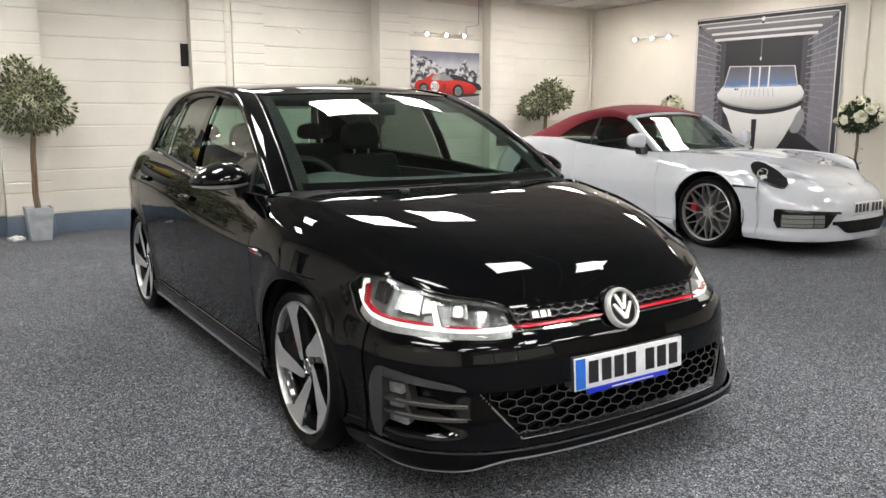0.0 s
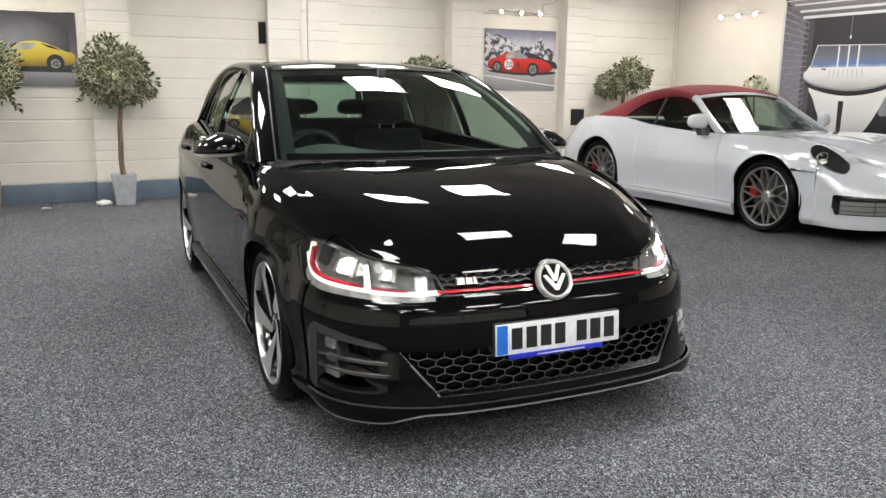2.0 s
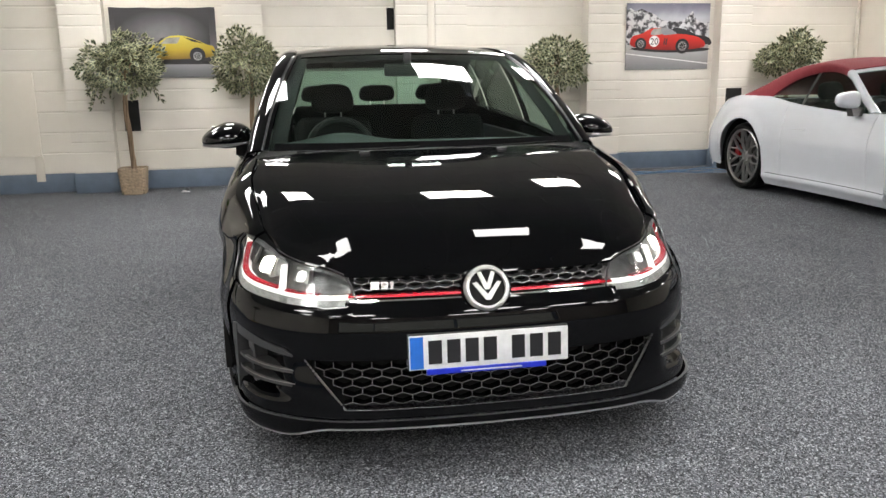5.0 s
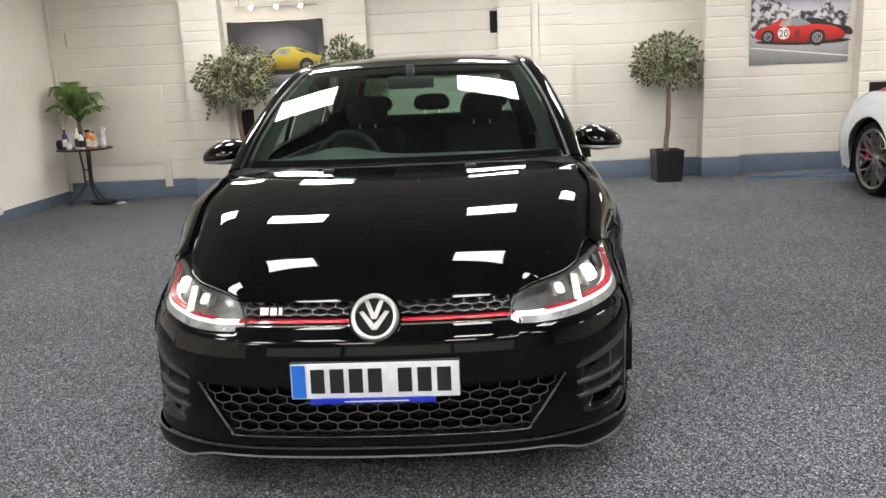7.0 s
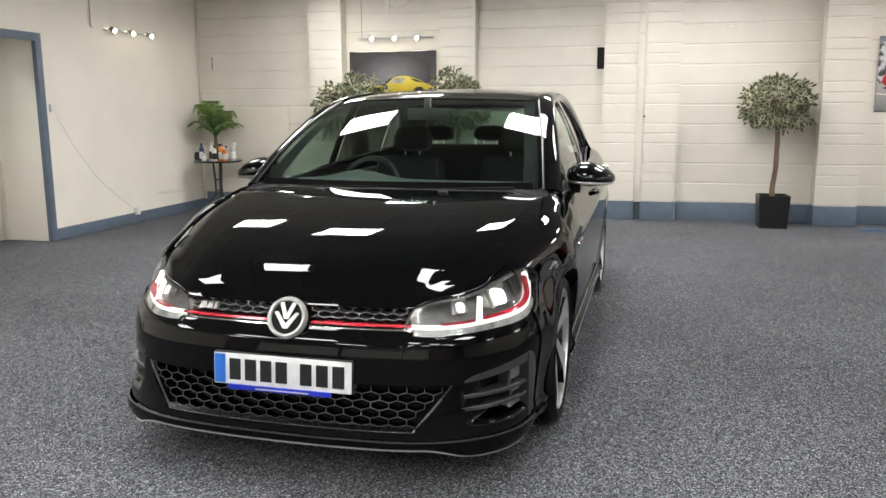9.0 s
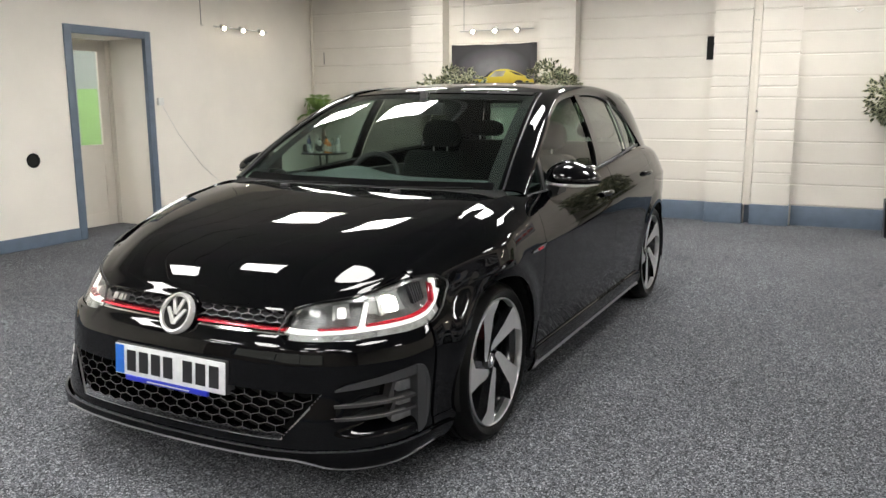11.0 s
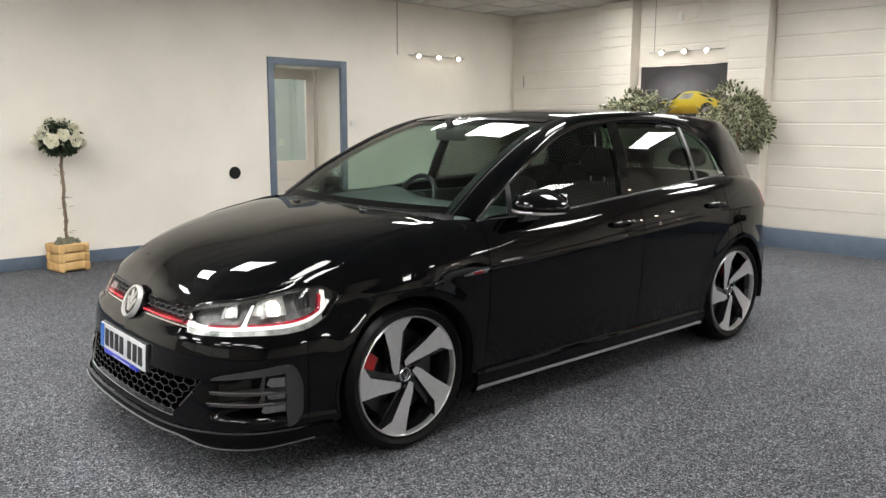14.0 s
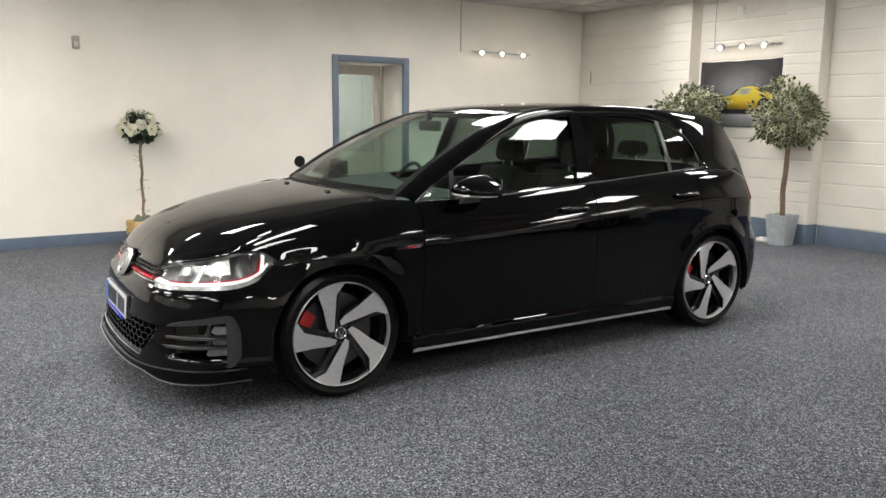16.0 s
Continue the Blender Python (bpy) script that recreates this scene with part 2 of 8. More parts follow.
def tube_data(points, radius, seg=8, closed=False):
    """Vertices and faces of a tube along points; radius is a number or one a point."""
    pts = [Vector(p) for p in points]
    n = len(pts)
    rad = [radius] * n if not hasattr(radius, "__len__") else radius
    verts, faces = [], []
    side = None
    for i, p in enumerate(pts):
        a = pts[(i - 1) % n] if closed or i else p
        b = pts[(i + 1) % n] if closed or i < n - 1 else p
        d = (b - a).normalized()
        if side is None:
            side = d.orthogonal().normalized()
        side = (side - d * side.dot(d)).normalized()
        up = d.cross(side)
        for k in range(seg):
            w = 2 * math.pi * k / seg
            verts.append(p + (side * math.cos(w) + up * math.sin(w)) * rad[i])
    rings = n if closed else n - 1
    for i in range(rings):
        for k in range(seg):
            a, b = i * seg + k, i * seg + (k + 1) % seg
            c, d2 = ((i + 1) % n) * seg + (k + 1) % seg, ((i + 1) % n) * seg + k
            faces.append((a, b, c, d2))
    if not closed:
        faces.append(tuple(range(seg))[::-1])
        faces.append(tuple((n - 1) * seg + k for k in range(seg)))
    return verts, faces


def tube(name, points, radius, mat, parent=None, label="", seg=8, closed=False):
    v, f = tube_data(points, radius, seg, closed)
    return build(name, v, f, mat, parent, label)


def lathe_data(profile, seg=48, m=Matrix(), closed=False):
    """A profile of (radius, height) turned round z."""
    verts, faces = [], []
    n = len(profile)
    for k in range(seg):
        w = 2 * math.pi * k / seg
        for r, h in profile:
            verts.append(m @ Vector((r * math.cos(w), r * math.sin(w), h)))
    for k in range(seg):
        for i in range(n if closed else n - 1):
            j = (i + 1) % n
            faces.append((k * n + i, ((k + 1) % seg) * n + i, ((k + 1) % seg) * n + j, k * n + j))
    return verts, faces


def prism_data(outline, d0, d1, at=lambda a, b, d: (a, b, d)):
    """An outline of (a, b) drawn from depth d0 to d1."""
    n = len(outline)
    verts = [at(a, b, d0) for a, b in outline] + [at(a, b, d1) for a, b in outline]
    faces = [tuple(range(n))[::-1], tuple(range(n, 2 * n))]
    faces += [(i, (i + 1) % n, n + (i + 1) % n, n + i) for i in range(n)]
    return verts, faces


def merge(*data):
    verts, faces = [], []
    for v, f in data:
        o = len(verts)
        verts += list(v)
        faces += [tuple(i + o for i in q) for q in f]
    return verts, faces


def curve(xs, ys):
    """A smooth curve through the points, straight on beyond the ends."""
    xs, ys = np.array(xs, float), np.array(ys, float)
    sl = np.diff(ys) / np.diff(xs)
    tan = np.r_[sl[0], [0.0 if a * b <= 0 else 2 * a * b / (a + b) for a, b in zip(sl[:-1], sl[1:])], sl[-1]]

    def at(x):
        if x <= xs[0]:
            return float(ys[0])
        if x >= xs[-1]:
            return float(ys[-1])
        i = int(np.searchsorted(xs, x)) - 1
        h = xs[i + 1] - xs[i]
        t = (x - xs[i]) / h
        return float((1 + 2 * t) * (1 - t) ** 2 * ys[i] + t * (1 - t) ** 2 * h * tan[i] + t * t * (3 - 2 * t) * ys[i + 1] + t * t * (t - 1) * h * tan[i + 1])

    return at


def step(a, b, x):
    t = min(1.0, max(0.0, (x - a) / (b - a)))
    return t * t * (3 - 2 * t)


def spline(points, count=600):
    """Points of a smooth line (Catmull-Rom, centripetal) through the given ones."""
    p = [Vector(q) for q in points]
    p = [2 * p[0] - p[1]] + p + [2 * p[-1] - p[-2]]
    out = []
    per = max(2, count // (len(p) - 3))
    for i in range(1, len(p) - 2):
        p0, p1, p2, p3 = p[i - 1:i + 3]
        t0 = 0.0
        t1 = t0 + max(1e-6, (p1 - p0).length) ** 0.5
        t2 = t1 + max(1e-6, (p2 - p1).length) ** 0.5
        t3 = t2 + max(1e-6, (p3 - p2).length) ** 0.5
        for k in range(per):
            t = t1 + (t2 - t1) * k / per
            a1 = p0 * ((t1 - t) / (t1 - t0)) + p1 * ((t - t0) / (t1 - t0))
            a2 = p1 * ((t2 - t) / (t2 - t1)) + p2 * ((t - t1) / (t2 - t1))
            a3 = p2 * ((t3 - t) / (t3 - t2)) + p3 * ((t - t2) / (t3 - t2))
            b1 = a1 * ((t2 - t) / (t2 - t0)) + a2 * ((t - t0) / (t2 - t0))
            b2 = a2 * ((t3 - t) / (t3 - t1)) + a3 * ((t - t1) / (t3 - t1))
            out.append(b1 * ((t2 - t) / (t2 - t1)) + b2 * ((t - t1) / (t2 - t1)))
    out.append(p[-2].copy())
    return out


def sheet(name, fn, nu, nv, mat, parent, label="", thick=0.0, flip=False, us=None, vs=None, side=1, angle=50.0, both=False, hole=None):
    """A curved sheet: fn(u, v) gives points for u, v from 0 to 1; side -1 mirrors it in x; thick gives it depth inwards; both joins left and right into one; hole(i, j) leaves a face out."""
    us = us or [i / nu for i in range(nu + 1)]
    vs = vs or [j / nv for j in range(nv + 1)]
    a, b = len(us), len(vs)
    pts = [[Vector(fn(u, v)) for v in vs] for u in us]
    verts, faces = [], []

    def emit(sgn):
        o = len(verts)
        front = [Vector((p.x * sgn, p.y, p.z)) for row in pts for p in row]
        quads = []
        for i in range(a - 1):
            for j in range(b - 1):
                if hole and hole(i, j):
                    continue
                q = (i * b + j, (i + 1) * b + j, (i + 1) * b + j + 1, i * b + j + 1)
                quads.append(q[::-1] if flip != (sgn < 0) else q)
        nor = [Vector() for _ in front]
        for q in quads:
            nn = (front[q[2]] - front[q[0]]).cross(front[q[3]] - front[q[1]])
            for k in q:
                nor[k] += nn
        verts.extend(front)
        faces.extend(tuple(k + o for k in q) for q in quads if len(set(q)) == 4)
        if thick:
            m = len(front)
            verts.extend(p - n.normalized() * thick if n.length > 0 else p for p, n in zip(front, nor))
            faces.extend(tuple(k + o + m for k in q[::-1]) for q in quads)
            edge = [i * b for i in range(a)] + [(a - 1) * b + j for j in range(1, b)] + [i * b + b - 1 for i in range(a - 2, -1, -1)] + [j for j in range(b - 2, 0, -1)]
            for k in range(len(edge)):
                p, q = edge[k], edge[(k + 1) % len(edge)]
                f = (p + o, p + o + m, q + o + m, q + o)
                faces.append(f if flip == (sgn < 0) else f[::-1])

    if both:
        emit(1)
        emit(-1)
    else:
        emit(side)
    return build(name, verts, faces, mat, parent, label, angle)

# ---- room: a closed showroom, x to the boat print's wall, y to the block wall ----
XW, XE, YS, YN, ZC = -4.645, 7.12, -6.4, 6.60, 2.85
PIERS = [(-2.96, -2.50, 0.19), (-1.22, -0.78, 0.19), (0.76, 1.15, 0.13), (1.24, 1.63, 0.13), (3.15, 3.60, 0.22), (4.97, 5.41, 0.18)]
rng = random.Random(4)

fl = part("floor", box_bm(XW - 2.2, XE + 0.2, YS - 0.2, YN + 0.3, -0.1, 0.0), M_CARPET, smooth=False)
tagged(fl, "speckled dark grey cut-pile showroom carpet", "floor", kind="structure")

# the block wall: a backing, with courses of painted block laid on it
wn = part("wall_north", box_bm(XW - 0.2, XE + 0.2, YN + 0.008, YN + 0.25, 0, ZC), M_BLOCK, smooth=False)
tagged(wn, "cream painted concrete block wall with shallow piers", "wall", kind="structure")

ww = bmesh.new()
for y0, y1, z0, z1 in ((YS - 0.2, 2.64, 0, ZC), (3.58, YN, 0, ZC), (2.64, 3.58, 2.01, ZC)):
    box_bm(XW - 0.2, XW, y0, y1, z0, z1, bm=ww)
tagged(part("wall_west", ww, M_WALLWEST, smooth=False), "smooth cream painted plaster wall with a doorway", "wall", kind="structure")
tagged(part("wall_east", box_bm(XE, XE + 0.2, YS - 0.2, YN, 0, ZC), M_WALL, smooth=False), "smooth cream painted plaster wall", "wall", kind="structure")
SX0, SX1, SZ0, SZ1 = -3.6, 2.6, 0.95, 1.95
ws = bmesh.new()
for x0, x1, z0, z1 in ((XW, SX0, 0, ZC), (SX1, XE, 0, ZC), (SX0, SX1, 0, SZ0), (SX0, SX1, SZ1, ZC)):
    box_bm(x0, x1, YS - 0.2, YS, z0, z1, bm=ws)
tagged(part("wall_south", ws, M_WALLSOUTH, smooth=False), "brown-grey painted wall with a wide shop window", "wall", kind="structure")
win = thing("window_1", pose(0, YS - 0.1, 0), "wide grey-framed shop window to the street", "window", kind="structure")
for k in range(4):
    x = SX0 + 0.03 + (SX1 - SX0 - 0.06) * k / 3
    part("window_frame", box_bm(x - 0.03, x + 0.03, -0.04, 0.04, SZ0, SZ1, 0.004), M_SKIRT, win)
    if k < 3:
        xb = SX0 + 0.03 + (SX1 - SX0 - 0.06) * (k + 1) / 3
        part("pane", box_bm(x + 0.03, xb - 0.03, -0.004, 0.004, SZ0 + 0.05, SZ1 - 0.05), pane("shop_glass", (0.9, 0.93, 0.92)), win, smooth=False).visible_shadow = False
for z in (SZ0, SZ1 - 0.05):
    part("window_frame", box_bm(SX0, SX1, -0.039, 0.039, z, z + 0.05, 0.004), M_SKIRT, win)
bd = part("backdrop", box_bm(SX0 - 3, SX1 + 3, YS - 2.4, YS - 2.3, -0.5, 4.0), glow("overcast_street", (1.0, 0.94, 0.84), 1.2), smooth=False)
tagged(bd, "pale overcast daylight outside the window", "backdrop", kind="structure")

# ceiling: tiles between slim bars, all one mesh
cm = bmesh.new()
box_bm(XW - 0.2, XE + 0.2, YS - 0.2, YN + 0.25, ZC + 0.012, ZC + 0.12, bm=cm)
gx = XW
while gx < XE:
    box_bm(gx - 0.012, gx + 0.012, YS, YN, ZC, ZC + 0.012, bm=cm)
    gx += 0.6
gy = YN
while gy > YS:
    box_bm(XW, XE, gy - 0.012, gy + 0.012, ZC + 0.001, ZC + 0.012, bm=cm)
    gy -= 0.6
tagged(part("ceiling", cm, M_CEIL, smooth=False), "white suspended tile ceiling with slim metal grid", "ceiling", kind="structure")


def skirting(name, x0, x1, y0, y1, h):
    tagged(part(name, box_bm(x0, x1, y0, y1, 0, h, 0.004), M_SKIRT), "slate blue painted skirting", "skirting", kind="structure")


skirting("baseboard", XW, XW + 0.018, YS, 2.575, 0.12)
skirting("baseboard", XW, XW + 0.018, 3.645, YN, 0.12)
skirting("baseboard", XE - 0.018, XE, YS, YN, 0.12)
skirting("baseboard", XW, XE, YS, YS + 0.018, 0.12)
edge = XW
for a, b, deep in PIERS + [(XE, XE, 0)]:
    if a - edge > 0.02:
        skirting("baseboard", edge + 0.02, a, YN - 0.012, YN + 0.008, 0.215)
    if b > a:
        part("pier", box_bm(a + 0.008, b - 0.008, YN - deep + 0.006, YN + 0.008, 0, ZC), M_BLOCK, wn, smooth=False)
        skirting("baseboard", a - 0.004, b + 0.004, YN - deep - 0.008, YN + 0.008, 0.225)
    edge = b

# the plain post between the twin piers
tagged(part("trim", box_bm(1.152, 1.238, YN - 0.12, YN + 0.008, 0.215, ZC, 0.004), M_WALL), "flat cream painted cover strip", "trim", kind="structure")


def panels():
    """Lit ceiling panels on the tile grid."""
    first = thing("ceiling_light", pose(0, 0, ZC), "white framed square ceiling panel light switched on", "ceiling light", "ceiling panel lights")
    w = 0.6
    fr = bmesh.new()
    for x0, x1, y0, y1 in ((-w / 2, w / 2, -w / 2, -w / 2 + 0.02), (-w / 2, w / 2, w / 2 - 0.02, w / 2), (-w / 2, -w / 2 + 0.02, -w / 2 + 0.02, w / 2 - 0.02), (w / 2 - 0.02, w / 2, -w / 2 + 0.02, w / 2 - 0.02)):
        box_bm(x0, x1, y0, y1, -0.012, 0.01, bm=fr)
    part("frame", fr, M_TBAR, first, smooth=False)
    part("diffuser", box_bm(-w / 2 + 0.02, w / 2 - 0.02, -w / 2 + 0.02, w / 2 - 0.02, -0.007, 0.004), M_PANEL, first, "lit opal diffuser", smooth=False)
    first.matrix_world = pose(*PANELS[0], ZC)
    for x, y in PANELS[1:]:
        copy_thing(first, pose(x, y, ZC))


PANELS = [(x, y) for y in (-5.4, -3.0, -0.5, 2.2, 4.7) for x in (-1.15, 0.65)] + [(x, y) for y in (-3.6, -1.1, 2.85, 5.3) for x in (-2.40, 1.88)]
# further panels, most of them unseen and added only as fill light
PANELS += [(-3.6, -5.1), (-3.5, -2.3), (1.88, -5.4), (3.1, -4.2), (4.3, -5.1), (4.35, 5.1), (5.95, 5.3), (6.1, 3.35), (6.1, 0.9), (6.1, -1.6)]
panels()

# doorway in the smooth wall: painted frame, passage and a glazed door beyond
dr = thing("door_1", pose(XW, 3.11, 0), "slate blue painted door frame round an open doorway", "doorway", kind="structure")
for y0, y1, z0, z1 in ((-0.535, -0.455, 0, 2.08), (0.455, 0.535, 0, 2.08), (-0.455, 0.455, 2.0, 2.08)):
    part("frame", box_bm(-0.03, 0.022, y0, y1, z0, z1, 0.006), M_SKIRT, dr)
RD = 0.55
ps = bmesh.new()
for x0, x1, y0, y1, z0, z1 in ((-RD - 0.05, -0.2, 0.47, 0.6, 0, 2.4), (-RD - 0.05, -0.2, -0.6, -0.47, 0, 2.4), (-RD - 0.05, -0.2, -0.47, 0.47, 2.01, 2.4)):
    box_bm(XW + x0, XW + x1, 3.11 + y0, 3.11 + y1, z0, z1, bm=ps)
# the reveal takes the raised cream too, in place of light in the passage
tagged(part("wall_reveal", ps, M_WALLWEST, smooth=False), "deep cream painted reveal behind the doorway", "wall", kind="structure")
bk = bmesh.new()
for x0, x1, y0, y1, z0, z1 in ((-2.9, -2.8, -1.6, 1.6, 0, 2.5), (-2.8, -RD - 0.05, -1.7, -1.6, 0, 2.5), (-2.8, -RD - 0.05, 1.6, 1.7, 0, 2.5), (-2.8, -RD - 0.05, -1.6, 1.6, 2.5, 2.6), (-RD - 0.05, -0.2, -1.7, -0.6, 0, 2.5), (-RD - 0.05, -0.2, 0.6, 1.7, 0, 2.5)):
    box_bm(XW + x0, XW + x1, 3.11 + y0, 3.11 + y1, z0, z1, bm=bk)
tagged(part("wall_back_room", bk, plain("pale_grey_wall", (0.42, 0.43, 0.40), 0.7), smooth=False), "pale walls of a small room behind the glazed door", "wall", kind="structure")
gl = thing("glazed_door", pose(XW - RD, 3.11, 0), "closed cream panelled door with a tall glass pane", "door")
lf = bmesh.new()
for y0, y1, z0, z1 in ((-0.46, -0.40, 0, 2.0), (0.32, 0.43, 0, 2.0), (-0.40, 0.32, 1.88, 2.0), (-0.40, 0.32, 0.66, 0.89), (-0.40, 0.32, 0, 0.14)):
    box_bm(-0.04, 0.0, y0, y1, z0, z1, 0.004, bm=lf)
part("leaf", lf, M_WALL, gl)
part("panel", box_bm(-0.03, -0.012, -0.40, 0.32, 0.14, 0.66), M_WALL, gl, smooth=False)
part("pane", box_bm(-0.022, -0.016, -0.40, 0.32, 0.89, 1.88), pane("door_glass", (0.86, 0.9, 0.9)), gl, "clear glass pane", smooth=False).visible_shadow = False
for yy in (0.445, 0.468):
    part("architrave", box_bm(-0.02, 0.03, yy - 0.008, yy + 0.008, 0, 2.0, 0.003), M_WALL, gl)
# glowing panel added out of sight so the room behind the pane looks lit
bl = thing("back_room_light", pose(XW - 1.7, 3.11, 2.49), "unseen lit panel added to brighten the back room", "ceiling light")
part("diffuser", box_bm(-0.3, 0.3, -0.6, 0.6, -0.02, 0.008), M_PANEL, bl, smooth=False)
gb = thing("green_board", pose(XW - 2.0, 4.705, 1.2, 0, 0, -90), "bright green notice board on the back room side wall", "board")
part("board", box_bm(0, 0.02, -0.42, 0.55, -0.5, 0.32, 0.004), plain("green_felt", (0.36, 0.56, 0.20), 0.8), gb)
part("sheet", box_bm(0.021, 0.024, 0.05, 0.3, -0.1, 0.1), M_WHITE, gb, smooth=False)
v, f = tube_data([Vector((-0.014, y, z)) for y, z in ((-0.075, 1.085), (-0.005, 1.095), (-0.035, 1.155))], 0.005, 5, True)
build("warning_sticker", v, f, plain("pale_yellow_sticker", (0.74, 0.70, 0.45), 0.5), gl, "small pale yellow triangular warning sign")


# ---- shared car builder ----
class Plan:
    """The outline of a car body seen from above, from the nose round the left side to the tail."""

    def __init__(self, points):
        pts = spline([(x, y, 0) for x, y in points], 1500)
        self.p = np.array([(p.x, p.y) for p in pts])
        self.p[0, 0] = self.p[-1, 0] = 0.0
        d = np.gradient(self.p, axis=0)
        ln = np.hypot(d[:, 0], d[:, 1])[:, None]
        d = d / ln
        self.n = np.stack([-d[:, 1] * -1, -d[:, 0]], 1)
        self.n[0] = (0, -1)
        self.n[-1] = (0, 1)
        self.s = np.r_[0, np.cumsum(np.hypot(*np.diff(self.p, axis=0).T))]
        self.len = self.s[-1]
        self.widest = int(np.argmax(self.p[:, 0]))

    def at(self, s):
        return np.interp(s, self.s, self.p[:, 0]), np.interp(s, self.s, self.p[:, 1])

    def out(self, s):
        a, b = np.interp(s, self.s, self.n[:, 0]), np.interp(s, self.s, self.n[:, 1])
        ln = math.hypot(a, b)
        return a / ln, b / ln

    def of_x(self, x):
        k = self.widest
        return float(np.interp(x, self.p[:k, 0], self.s[:k]))

    def of_y(self, y):
        return float(np.interp(y, self.p[:, 1], self.s))


def tyre_and_brake(w, radius, rim_r, half, caliper_at):
    """The tyre, barrel, disc and caliper of a wheel whose axis is x, outer face towards +x."""
    turn = pose(0, 0, 0, 0, 90, 0)
    prof = [(rim_r - 0.004, -half + 0.02), (rim_r + 0.012, -half), (radius - 0.03, -half - 0.002), (radius - 0.008, -half + 0.022), (radius - 0.002, -half + 0.05)]
    k = 4
    for g in range(k):
        a = -half + 0.05 + (2 * half - 0.1) * (g + 0.5) / k
        prof += [(radius, a - 0.012), (radius - 0.008, a - 0.011), (radius - 0.008, a - 0.004), (radius, a - 0.003)] if g else [(radius, a)]
    prof += [(radius - 0.002, half - 0.05), (radius - 0.008, half - 0.022), (radius - 0.03, half + 0.002), (rim_r + 0.03, half + 0.004), (rim_r + 0.012, half - 0.004), (rim_r - 0.004, half - 0.02)]
    v, f = lathe_data(prof, 72, turn)
    build("tyre", v, f, M_RUBBER, w, "black low-profile rubber tyre", 28)
    v, f = lathe_data([(rim_r - 0.002, half - 0.022), (rim_r - 0.02, half - 0.05), (rim_r - 0.03, 0), (rim_r - 0.015, -half + 0.02)], 48, turn)
    build("barrel", v, f, M_RIMBLACK, w)
    v, f = lathe_data([(0.05, -0.012), (rim_r * 0.74, -0.012), (rim_r * 0.74, 0.012), (0.06, 0.012), (0.055, 0.05), (0.0, 0.05)], 48, turn)
    build("brake_disc", v, f, M_DISC, w, "bare steel brake disc")
    arc = [caliper_at + radians(d) for d in range(-15, 16, 3)]
    outline = [(rim_r * 0.82 * math.cos(a), rim_r * 0.82 * math.sin(a)) for a in arc] + [(rim_r * 0.58 * math.cos(a), rim_r * 0.58 * math.sin(a)) for a in reversed(arc)]
    v, f = prism_data(outline, -0.04, 0.045, lambda a, b, d: (d, a, b))
    build("brake_caliper", v, f, M_RED, w, "red painted brake caliper", 30)


